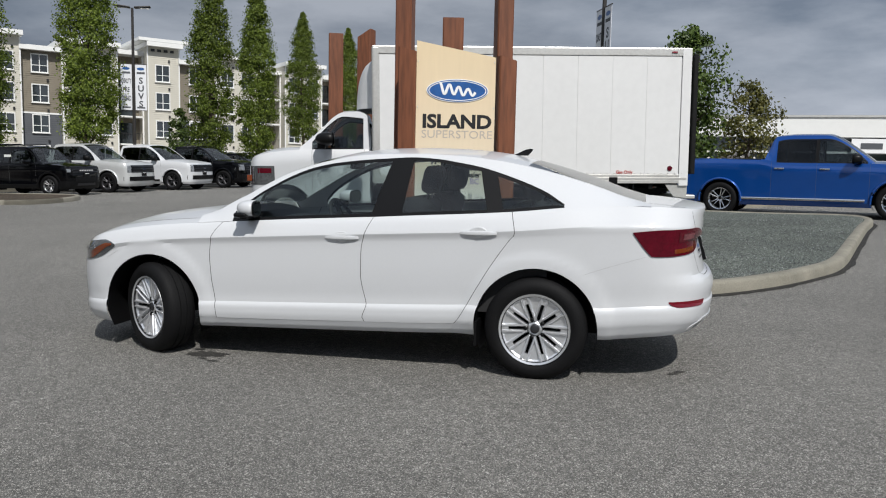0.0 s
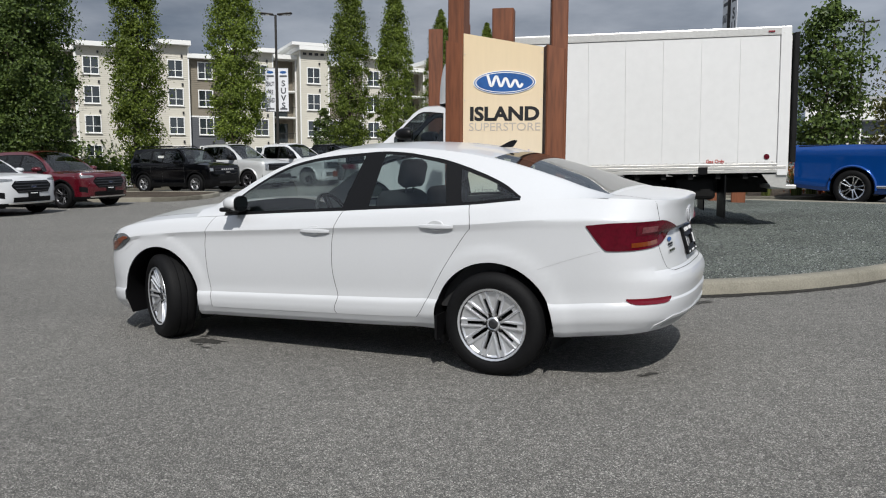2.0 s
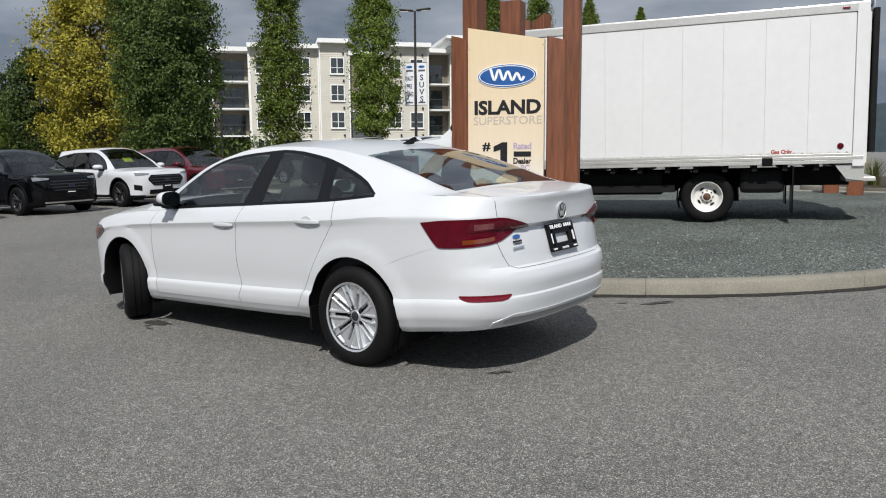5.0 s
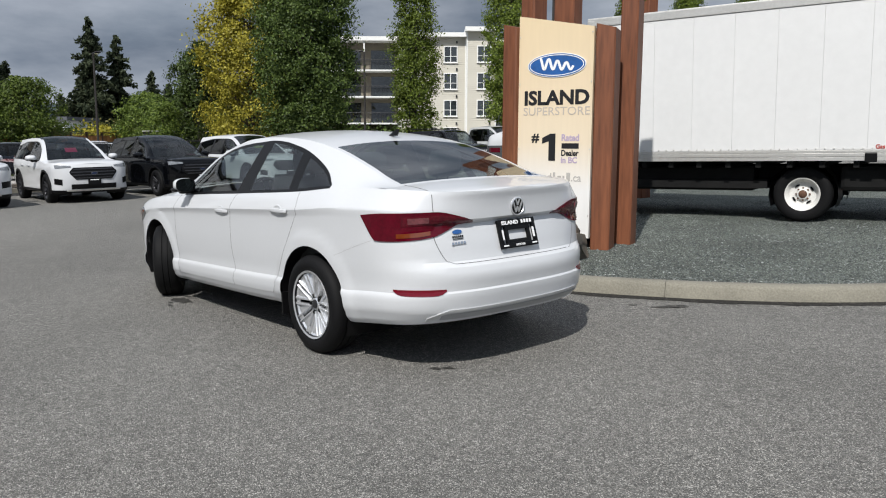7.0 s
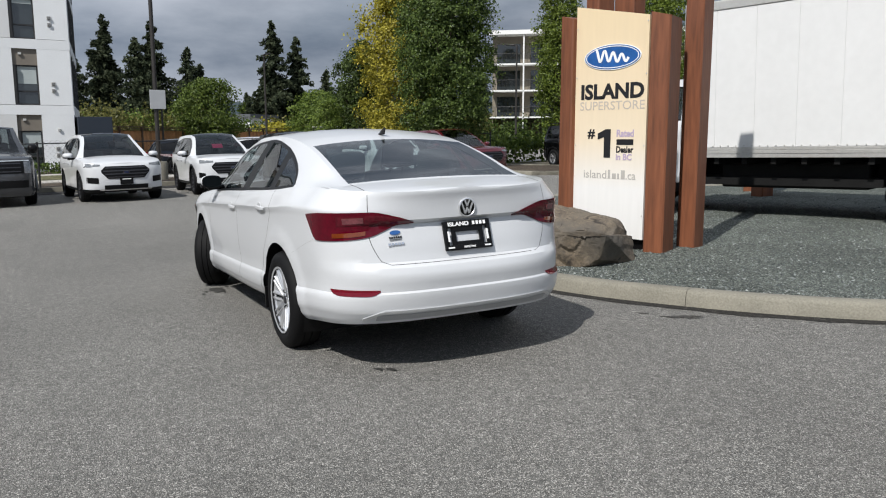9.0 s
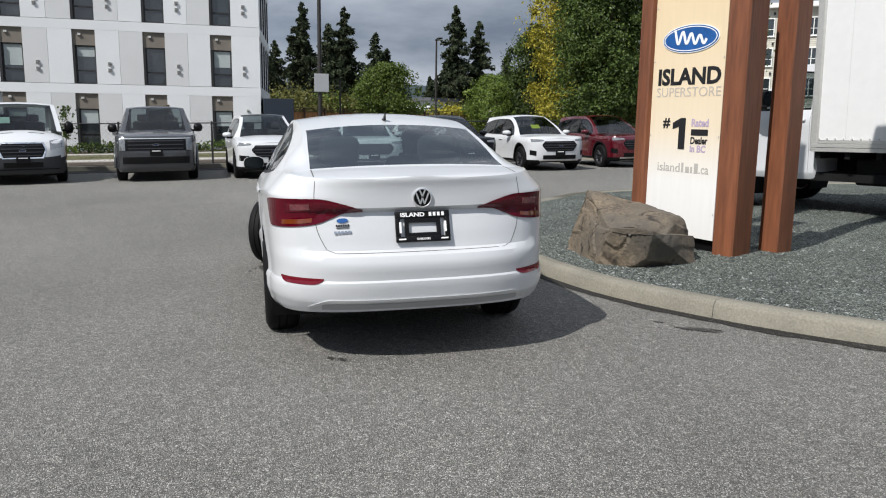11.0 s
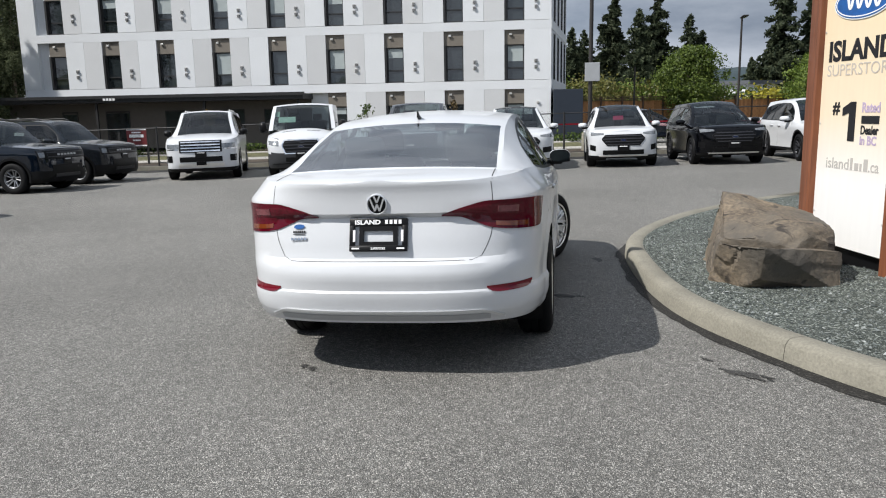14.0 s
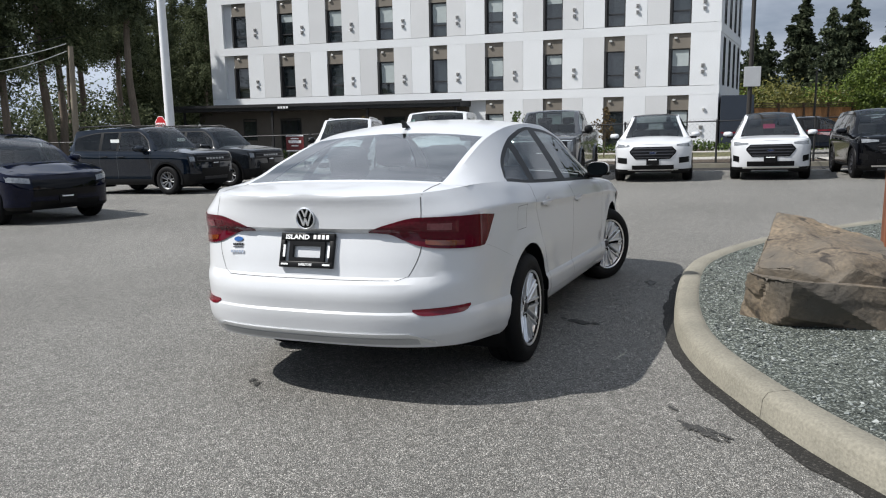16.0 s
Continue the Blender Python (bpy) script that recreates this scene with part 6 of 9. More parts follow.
def gutter_dirt(loop, nrm):
    """Damp dirt that has gathered along the foot of the kerb, of uneven width."""
    bm = bmesh.new()
    rows = []
    for i in range(len(loop) + 1):
        p, q = loop[i % len(loop)], nrm[i % len(loop)]
        w = 0.060 + 0.07 * max(0.0, noise.noise(Vector((p.x * 1.7, p.y * 1.7, 2)))) + 0.02 * noise.noise(Vector((p.x * 7, p.y * 7, 5)))
        a, b = p - q * 0.004, p + q * max(0.012, w)
        rows.append([(a.x, a.y, slope(a.x, a.y) + 0.014), (b.x, b.y, slope(b.x, b.y) + 0.004)])
    grid(bm, rows)
    return bm


tagged(part("gutter_dirt", gutter_dirt(smooth_loop([tuple(p) for p in ISLAND], 3), loop_normals(smooth_loop([tuple(p) for p in ISLAND], 3))), speckled("damp_dirt", (0.016, 0.015, 0.013), (0.06, 0.055, 0.05), 120, 0.22, 0.8, 0.5)), "dark damp dirt along the kerb's foot", "dirt", kind="structure")
gravel_bed = bed("gravel_bed", ISLAND, 0.165, 0.115, 0.04, GRAVEL, "blue-grey crushed gravel filling the kerbed bed", "gravel")


def stone_material():
    m = mat("crushed_stone", (0.2, 0.2, 0.2), 0.85, var=0.2, fine=90, bump=0.3)
    n, l = m.node_tree.nodes, m.node_tree.links
    geo, rp = n.new("ShaderNodeNewGeometry"), n.new("ShaderNodeValToRGB")
    e = rp.color_ramp.elements
    e[0].position, e[0].color = 0.0, (0.035, 0.041, 0.040, 1)
    e[1].position, e[1].color = 1.0, (0.36, 0.375, 0.36, 1)
    e.new(0.5).color = (0.088, 0.101, 0.097, 1)
    e.new(0.85).color = (0.21, 0.228, 0.22, 1)
    l.new(geo.outputs["Random Per Island"], rp.inputs["Fac"])
    l.new(rp.outputs["Color"], n["Principled BSDF"].inputs["Base Color"])
    return m


def loose_stones(count, seed):
    """Crushed stones lying on the bed, thickest along its sunny edge."""
    rng = np.random.default_rng(seed)
    tree = surface_tree(gravel_bed)
    loop = [p + (-q) * 0.19 for p, q in zip(ISLAND, isl_n)]
    verts, faces = [], []
    shape = np.array([(1, 0, 0), (0, 1, 0), (-1, 0, 0), (0, -1, 0), (0, 0, 0.8), (0, 0, -0.8)], float)
    tri = ((0, 1, 4), (1, 2, 4), (2, 3, 4), (3, 0, 4), (1, 0, 5), (2, 1, 5), (3, 2, 5), (0, 3, 5))
    made = 0
    while made < count:
        x, y = -5.2 + 13.5 * rng.random(), 7.0 + 9.0 * rng.random() ** 1.7
        inside = False
        for i in range(len(loop)):
            a, b = loop[i], loop[i - 1]
            if (a.y > y) != (b.y > y) and x < (b.x - a.x) * (y - a.y) / (b.y - a.y) + a.x:
                inside = not inside
        made += 1
        if not inside:
            continue
        hit = tree.ray_cast(Vector((x, y, 3)), Vector((0, 0, -1)))[0]
        if hit is None:
            continue
        s = 0.0045 + 0.0065 * rng.random() ** 2
        co = (shape + 0.35 * rng.normal(size=(6, 3))) * s * np.array([1.2, 1.0, 0.75])
        a = rng.random() * 6.283
        k = len(verts)
        for v in co:
            verts.append((x + v[0] * math.cos(a) - v[1] * math.sin(a), y + v[0] * math.sin(a) + v[1] * math.cos(a), hit.z + 0.3 * s + v[2]))
        faces += [(k + f[0], k + f[1], k + f[2]) for f in tri]
    me = bpy.data.meshes.new("gravel")
    me.from_pydata(verts, [], faces)
    me.materials.append(stone_material())
    return tagged(new("gravel", me), "loose blue-grey crushed stones on the bed", "gravel", "", "stuff")


loose_stones(64000, 4)
# ---- the sign between its timbers ----
def timber(name, parent, x, y, sx, sy, z0, z1, turn, slant=0.0, lean=0.0, label=""):
    """A heavy square-sawn post with worn arrises; its top falls by slant across its width."""
    bm = bmesh.new()
    n = max(4, int((z1 - z0) / 0.3))
    rows = []
    c = 0.014
    for k in range(n + 1):
        u = k / n
        w = 1 + 0.012 * noise.noise(Vector((x * 3, y * 3, u * 5)))
        out = []
        for px, py in ((-sx / 2, -sy / 2 + c), (-sx / 2 + c, -sy / 2), (sx / 2 - c, -sy / 2), (sx / 2, -sy / 2 + c), (sx / 2, sy / 2 - c), (sx / 2 - c, sy / 2), (-sx / 2 + c, sy / 2), (-sx / 2, sy / 2 - c)):
            z = z0 + (z1 - z0) * u + (slant * px / sx if k == n else 0)
            out.append((px * w + lean * u, py * w, z))
        rows.append(out)
    vs = grid(bm, rows, closed=True)
    bm.faces.new(vs[-1])
    bmesh.ops.recalc_face_normals(bm, faces=bm.faces)
    ob = part(name, bm, TIMBER, parent, label, smooth=30)
    ob.matrix_local = pose(x, y, 0, 0, 0, turn)
    return ob


SIGN_X, SIGN_Y = 0.105, 8.66
sg = slope(SIGN_X, SIGN_Y)
sign = thing("sign", Matrix.Translation((SIGN_X, SIGN_Y, sg)), "tall pale wooden dealer sign between reddish stained timbers on gravel", "sign")
bm = bmesh.new()
for a, b in (((-0.44, 0.44), (0.0, 0.035)),):
    front = [(-0.44, 0.26), (0.44, 0.26), (0.44, 2.455), (-0.44, 2.625)]
    lo = [bm.verts.new((x, 0.0, z)) for x, z in front]
    hi = [bm.verts.new((x, 0.035, z)) for x, z in front]
    bm.faces.new(lo)
    bm.faces.new(hi[::-1])
    for i in range(4):
        bm.faces.new((lo[i], hi[i], hi[(i + 1) % 4], lo[(i + 1) % 4]))
bmesh.ops.recalc_face_normals(bm, faces=bm.faces)


def board_material():
    """Printed sign board: sandy at the top, fading to white towards its foot, over wood grain."""
    m = bpy.data.materials.new("printed_sign_board")
    m.use_nodes = True
    n, l = m.node_tree.nodes, m.node_tree.links
    b = n["Principled BSDF"]
    b.inputs["Roughness"].default_value = 0.42
    co, mp, nz, sep, rp, mix = (n.new("ShaderNode" + k) for k in ("TexCoord", "Mapping", "TexNoise", "SeparateXYZ", "ValToRGB", "Mix"))
    mp.inputs["Scale"].default_value = (9, 1, 0.9)
    nz.inputs["Scale"].default_value, nz.inputs["Detail"].default_value = 2.2, 6
    l.new(co.outputs["Object"], mp.inputs["Vector"])
    l.new(mp.outputs["Vector"], nz.inputs["Vector"])
    l.new(co.outputs["Object"], sep.inputs["Vector"])
    mr = n.new("ShaderNodeMapRange")
    mr.inputs["From Min"].default_value, mr.inputs["From Max"].default_value = 0.3, 2.6
    l.new(sep.outputs["Z"], mr.inputs["Value"])
    e = rp.color_ramp.elements
    e[0].position, e[0].color = 0.20, (0.76, 0.75, 0.73, 1)
    e[1].position, e[1].color = 1.0, (0.70, 0.56, 0.36, 1)
    k = e.new(0.42)
    k.color = (0.74, 0.63, 0.47, 1)
    k = e.new(0.72)
    k.color = (0.72, 0.585, 0.40, 1)
    l.new(mr.outputs["Result"], rp.inputs["Fac"])
    hs, m2 = n.new("ShaderNodeHueSaturation"), n.new("ShaderNodeMapRange")
    m2.inputs["To Min"].default_value, m2.inputs["To Max"].default_value = 0.94, 1.05
    l.new(nz.outputs["Fac"], m2.inputs["Value"])
    l.new(m2.outputs["Result"], hs.inputs["Value"])
    l.new(rp.outputs["Color"], hs.inputs["Color"])
    l.new(hs.outputs["Color"], b.inputs["Base Color"])
    return m


board = part("board", bm, board_material(), sign, "pale wood-grained printed board, white at its foot")
part("base_plinth", boxes((-0.42, 0.42, 0.05, 0.16, 0.0, 0.27)), TRIM, sign)
part("back_board", boxes((-0.43, 0.43, 0.04, 0.07, 0.26, 2.44)), TIMBER, sign)
H = sg
timber("post", sign, 0.542, 0.135, 0.20, 0.335, 0.0, 2.45, 13, -0.05)
timber("post", sign, -0.512, 0.130, 0.20, 0.335, 0.0, 2.53, -13, -0.05)
timber("tall_post", sign, 0.563, 0.70, 0.19, 0.26, 0.0, 4.6, 8)
timber("tall_post", sign, -0.605, 0.615, 0.19, 0.26, 0.0, 4.6, -8)
timber("back_post", sign, -0.041, 0.36, 0.24, 0.22, 0.0, 2.93, 0)
for x in (-0.425, 0.425):
    for z in (0.5, 1.2, 1.9, 2.4):
        bm = bmesh.new()
        lathe(bm, [(0.008, 0), (0.007, 0.004), (0.0005, 0.005)], Matrix.Translation((x, -0.001, z)) @ Matrix.Rotation(radians(90), 4, "X"), 8)
        part("screw", bm, ALUMINIUM, sign)
FACE = pose(0, -0.0014, 0, 90, 0, 0)


def on_board(x, z):
    return Matrix.Translation((x, 0, z)) @ FACE


# oval emblem, its script drawn as a plain stroke
bm = bmesh.new()
prism(bm, ellipse(0.345, 0.128, 56), 0, 0.006)
ov = part("emblem", bm, WHITE_PLAIN, board, "blue oval emblem with a white rim", smooth=30)
ov.matrix_local = on_board(0.018, 2.085)
bm = bmesh.new()
prism(bm, ellipse(0.335, 0.120, 56), 0.006, 0.008)
part("emblem_edge", bm, SIGN_BLUE, ov)
bm = bmesh.new()
a, b = ellipse(0.322, 0.110, 56), ellipse(0.312, 0.102, 56)
va, vb = [bm.verts.new((*p, 0.0095)) for p in a], [bm.verts.new((*p, 0.0095)) for p in b]
for i in range(56):
    bm.faces.new((va[i], va[(i + 1) % 56], vb[(i + 1) % 56], vb[i]))
part("emblem_line", bm, WHITE_PLAIN, ov)
bm = bmesh.new()
pts = []
for k in range(60):
    u = k / 59
    pts.append((-0.20 + 0.40 * u, (0.062 - 0.03 * u) * math.sin(u * 3.6 * 2 * math.pi + 1.2 + 1.5 * u) + 0.02 * math.cos(u * 3.0), 0.010))
rows = []
for i, p in enumerate(pts):
    q = Vector(pts[min(i + 1, 59)]) - Vector(pts[max(i - 1, 0)])
    w = 0.009 + 0.006 * abs(q.normalized().y)
    nn = Vector((-q.y, q.x, 0)).normalized() * w
    rows.append([Vector(p) - nn, Vector(p) + nn])
grid(bm, rows)
part("emblem_script", bm, WHITE_PLAIN, ov, "white flourish across the emblem")
lettering("lettering", "ISLAND", 0.205, INK, board, on_board(0.022, 1.677), 0.77, 0.008)
lettering("lettering", "SUPERSTORE", 0.125, GREY_INK, board, on_board(0.022, 1.562), 0.79, 0.0)
lettering("lettering", "#", 0.13, INK, board, on_board(-0.22, 1.28), 0.095, 0.004)
bm = bmesh.new()
prism(bm, [(-0.005, 0), (0.075, 0), (0.075, 0.29), (0.015, 0.29), (-0.085, 0.245), (-0.085, 0.185), (-0.005, 0.21)], 0, 0.003)
part("figure_one", bm, INK, board, "large black figure one").matrix_local = on_board(-0.05, 1.075)
lettering("lettering", "Rated", 0.098, LILAC_INK, board, on_board(0.20, 1.29), 0.205, 0.003)
part("name_bar", boxes((0.10, 0.30, -0.004, 0.0, 1.207, 1.263)), INK, board, "black name bar")
lettering("lettering", "Dealer", 0.088, INK, board, on_board(0.20, 1.13), 0.205, 0.003)
lettering("lettering", "in BC", 0.088, LILAC_INK, board, on_board(0.19, 1.055), 0.19, 0.003)
PALE_INK = mat("pale_grey_ink", (0.42, 0.40, 0.37), 0.5, var=0.05)
lettering("lettering", "island", 0.120, PALE_INK, board, on_board(-0.160, 0.860), 0.29, 0.0005)
for k, x in enumerate((0.005, 0.058, 0.120, 0.165)):
    part("print_bar", boxes((x, x + (0.026, 0.045, 0.022, 0.045)[k], -0.003, 0.0, 0.860, 0.950 if k in (0, 3) else 0.915)), PALE_INK, board)
lettering("lettering", ".ca", 0.120, PALE_INK, board, on_board(0.280, 0.860), 0.115, 0.0005)

# further timbers behind the box truck
for x, y, w, h, sl, turn, lab in ((-2.43, 17.08, 0.31, 3.95, 0.0, 10, "tall reddish timber post standing in gravel"), (-1.63, 15.79, 0.29, 3.75, 0.16, -20, "reddish timber post with a slanted top"), (3.86, 19.0, 0.30, 0.72, 0.0, 5, "short reddish timber post on gravel"), (4.30, 18.6, 0.30, 0.36, 0.0, -8, "low reddish timber stump on gravel")):
    r = thing("timber_post", Matrix.Translation((x, y, slope(x, y) + 0.08)), lab, "post", "timber posts of the sign bed")
    timber("post", r, 0, 0, w, w * 0.9, 0, h, turn, sl)


# boulder beside the sign
def broken_block(bm, cuts, seed, size=0.024):
    """Adds a quarried block bounded by flat broken faces, given as outward normal and distance."""
    b = bmesh.new()
    bmesh.ops.create_cube(b, size=3.0)
    for n, d in cuts:
        n = Vector(n)
        cut = bmesh.ops.bisect_plane(b, geom=b.verts[:] + b.edges[:] + b.faces[:], plane_co=n * d / n.length_squared, plane_no=n, clear_outer=True)
        ring = [g for g in cut["geom_cut"] if isinstance(g, bmesh.types.BMEdge)]
        if ring:
            bmesh.ops.contextual_create(b, geom=ring)
    bmesh.ops.triangulate(b, faces=b.faces[:])
    for _ in range(7):
        wide = [e for e in b.edges if e.calc_length() > size]
        if not wide:
            break
        bmesh.ops.subdivide_edges(b, edges=wide, cuts=1)
        bmesh.ops.triangulate(b, faces=b.faces[:])
    b.normal_update()
    moved = []
    for v in b.verts:
        p, q = v.co, v.co + Vector((seed, 2 * seed, 3 * seed))
        worn = -0.018 * min(1.0, 2.2 * (1 - min(f.normal.dot(v.normal) for f in v.link_faces)))
        crack = -0.020 * max(0.0, 0.022 - abs(noise.noise(q * 1.5))) / 0.022
        chip = -0.035 * max(0.0, noise.noise(q * 2.6) - 0.22) - 0.012 * smoothstep((noise.noise(Vector((q.x * 2, q.y * 2, q.z * 5))) + 0.1) * 6)
        fine_ = 0.016 * noise.noise(q * 3.2) + 0.006 * noise.noise(q * 9) + 0.0035 * noise.noise(q * 21)
        moved.append(p + v.normal * (worn + crack + chip + fine_))
    at_ = [bm.verts.new(p) for p in moved]
    b.verts.index_update()
    for f in b.faces:
        bm.faces.new([at_[v.index] for v in f.verts])
    b.free()


def boulder():
    """A quarried stone: a broad lower bed, an upper bed set back on it, a thin slab split off at its foot."""
    bm = bmesh.new()
    left, sole = ((-0.36, -0.93, 0.166), 0.325), ((0, 0, -1), 0.31)
    broken_block(bm, [left, ((0.375, -0.90, -0.22), 0.50), ((0.90, -0.08, -0.30), 0.56), ((-0.10, 0.10, 1), 0.045), ((0.3, 1, 0), 0.46), ((-0.7, 0.7, 0.1), 0.46), ((-0.95, 0.1, 0.25), 0.56), ((0.72, -0.62, -0.25), 0.61), ((0.95, 0.3, 0.35), 0.57), ((0.55, -0.2, -0.85), 0.44), sole], 3)
    broken_block(bm, [(left[0], 0.312), ((0.74, -0.67, -0.06), 0.40), ((0.93, 0.2, 0.15), 0.49), ((0.147, 0.185, 0.98), 0.295), ((0.235, -0.273, 0.935), 0.285), ((0.6, 0.35, 0.75), 0.45), ((0.62, -0.35, 0.72), 0.405), ((-0.9, 0.2, 0.4), 0.53), ((0.3, 1, 0), 0.43), ((-0.7, 0.7, 0.1), 0.45), ((0.25, -0.95, -0.05), 0.40), ((0, 0, -1), 0.15)], 8)
    broken_block(bm, [((0.45, -0.89, 0.1), 0.43), ((0.95, 0.0, 0.25), 0.52), ((0.3, 1, 0), 0.45), ((-1, 0, 0), -0.1), ((0.1, -0.1, 0.99), -0.15), sole], 14)
    return bm


def rock_material():
    """Broken brown stone: grey and rusty patches, dark weathered seams, pale chips on the arrises."""
    m = mat("weathered_brown_stone", (0.078, 0.063, 0.049), 0.8, var=0.22, scale=4.0, fine=38, bump=1.1, col2=(0.215, 0.168, 0.115), stretch=(1, 1, 1.3))
    n, l = m.node_tree.nodes, m.node_tree.links
    b = n["Principled BSDF"]
    src = b.inputs["Base Color"].links[0].from_socket
    co, nz, wv, r1, r2, m1, m2 = (n.new("ShaderNode" + k) for k in ("TexCoord", "TexNoise", "TexNoise", "ValToRGB", "ValToRGB", "Mix", "Mix"))
    nz.inputs["Scale"].default_value, nz.inputs["Detail"].default_value = 2.4, 6
    wv.inputs["Scale"].default_value, wv.inputs["Detail"].default_value, wv.inputs["Distortion"].default_value = 7.0, 8, 1.2
    r1.color_ramp.elements[0].position, r1.color_ramp.elements[1].position = 0.38, 0.66
    r2.color_ramp.elements[0].position, r2.color_ramp.elements[1].position = 0.33, 0.41
    r2.color_ramp.elements[0].color, r2.color_ramp.elements[1].color = (1, 1, 1, 1), (0, 0, 0, 1)
    m1.data_type = m2.data_type = "RGBA"
    m1.inputs[7].default_value, m2.inputs[7].default_value = (0.086, 0.076, 0.063, 1), (0.036, 0.030, 0.025, 1)
    l.new(co.outputs["Object"], nz.inputs["Vector"])
    l.new(co.outputs["Object"], wv.inputs["Vector"])
    l.new(nz.outputs["Fac"], r1.inputs["Fac"])
    l.new(wv.outputs["Fac"], r2.inputs["Fac"])
    l.new(r1.outputs["Color"], m1.inputs[0])
    l.new(src, m1.inputs[6])
    l.new(r2.outputs["Color"], m2.inputs[0])
    l.new(m1.outputs[2], m2.inputs[6])
    l.new(m2.outputs[2], b.inputs["Base Color"])
    return m


ROCK = rock_material()
rk = tagged(part("boulder", boulder(), ROCK, None, smooth=16), "large angular brown boulder lying on gravel", "boulder")
rk.matrix_world = Matrix.Translation((0.19, 7.945, slope(0.19, 7.945) + 0.295)) @ Matrix.Diagonal((1.05, 1.05, 1.06, 1))

# ---- box truck parked on the gravel ----
TR = suv_lines(paint=WHITE_PAINT, L=6.2, W=0.98, H=2.02, WB=4.46, belt=1.36, hood=1.38, nose_h=1.28, rear=1.1, tyre=0.375, rim=0.22, box_=3.0, clad=-1, arch_trim=0.0, rim_mat=WHITE_STEEL, mirror_paint=TRIM, mirror_size=1.7, seat_z=0.95)
TR.update(xn=5.10, xfc=4.75, xrc=3.16, xt=3.06, deck=3.08, cowl=4.22, roof_f=3.62, roof_r=3.14, rear_seat=False, gaps=[4.02, 3.18], pr=6.0, track=0.86, tyre_w=0.2,
          plan=[(3.0, 0.99), (4.2, 0.99), (5.1, 0.93)], bottom=[(3.0, 0.46), (3.4, 0.45), (4.0, 0.45), (5.1, 0.42)], shoulder=[(3.0, 1.37), (4.2, 1.36), (4.6, 1.33), (5.0, 1.24), (5.1, 1.18)],
          lid=[(3.0, 1.4), (4.22, 1.42), (4.6, 1.40), (5.0, 1.28), (5.1, 1.18)], canopy=[(3.08, 1.6), (3.14, 1.95), (3.3, 2.02), (3.5, 2.02), (3.62, 1.98), (3.9, 1.72), (4.22, 1.44)],
          rail=[(3.08, 0.84), (3.6, 0.80), (4.22, 0.90)], crown=[(3.0, 0.03), (3.5, 0.06), (4.22, 0.05)], wintop=[(3.1, 1.85), (3.55, 1.89), (3.7, 1.80), (4.1, 1.40)],
          windows=[(4.02, 3.20)], nose=[(0.3, -0.02), (0.6, 0.0), (1.1, 0.0), (1.3, -0.06)], tail=[(0.3, 0), (1.5, 0)], mirror=(3.82, 1.0, 1.52), seat_x=3.45, rim=dict(steel=True, n=0), backlight_gap=0.5)
TRUCK_POSE = stand(1.863, 13.505, 183, 0.115)
truck, tk = vehicle("box_truck", TR, TRUCK_POSE, "white box truck with a long cargo body parked on gravel", "truck")
face(truck, tk, TR, [(0.62, 0.92, 0.80, 1.10, 0.0, CLEAR_LENS)], (0.58, 0.78, 1.12), bar=(4, TRIM), lower=[(0.92, 0.45, 0.62, CHROME)], grille_mat=CHROME, plate=False)
for s in (1, -1):
    def cab_lamp(u, v, s=s):
        a = radians(30 + 52 * u)
        d = Vector((-math.cos(a), -s * math.sin(a), 0))
        return Vector((4.55, s * 0.45, 1.10 - 0.30 * v)) - 3 * d, d
    cl = patch(tk["tree"], "corner_lamp", cab_lamp, 8, 4, 0.008, HEAD_LENS, truck, "clear corner lamp with an amber insert")
    patch(tk["tree"], "lamp_insert", lambda u, v, f=cab_lamp: f(0.45 + 0.45 * u, 0.12 + 0.26 * v), 4, 2, 0.012, DARKRED_LENS, cl, "red amber lamp insert")
    part("turn_lamp", boxes((4.98, 5.06, s * 0.925 - 0.015, s * 0.925 + 0.015, 0.86, 0.96), bevel=0.01), AMBER_LENS, truck)
X0, X1, YB, ZB, ZT = -2.03, 3.02, 1.15, 0.83, 2.96
cargo = part("cargo_box", boxes((X0 + 0.05, X1, -YB + 0.02, YB - 0.02, ZB + 0.05, ZT - 0.05)), BOX_WHITE, truck, "white panelled cargo body")
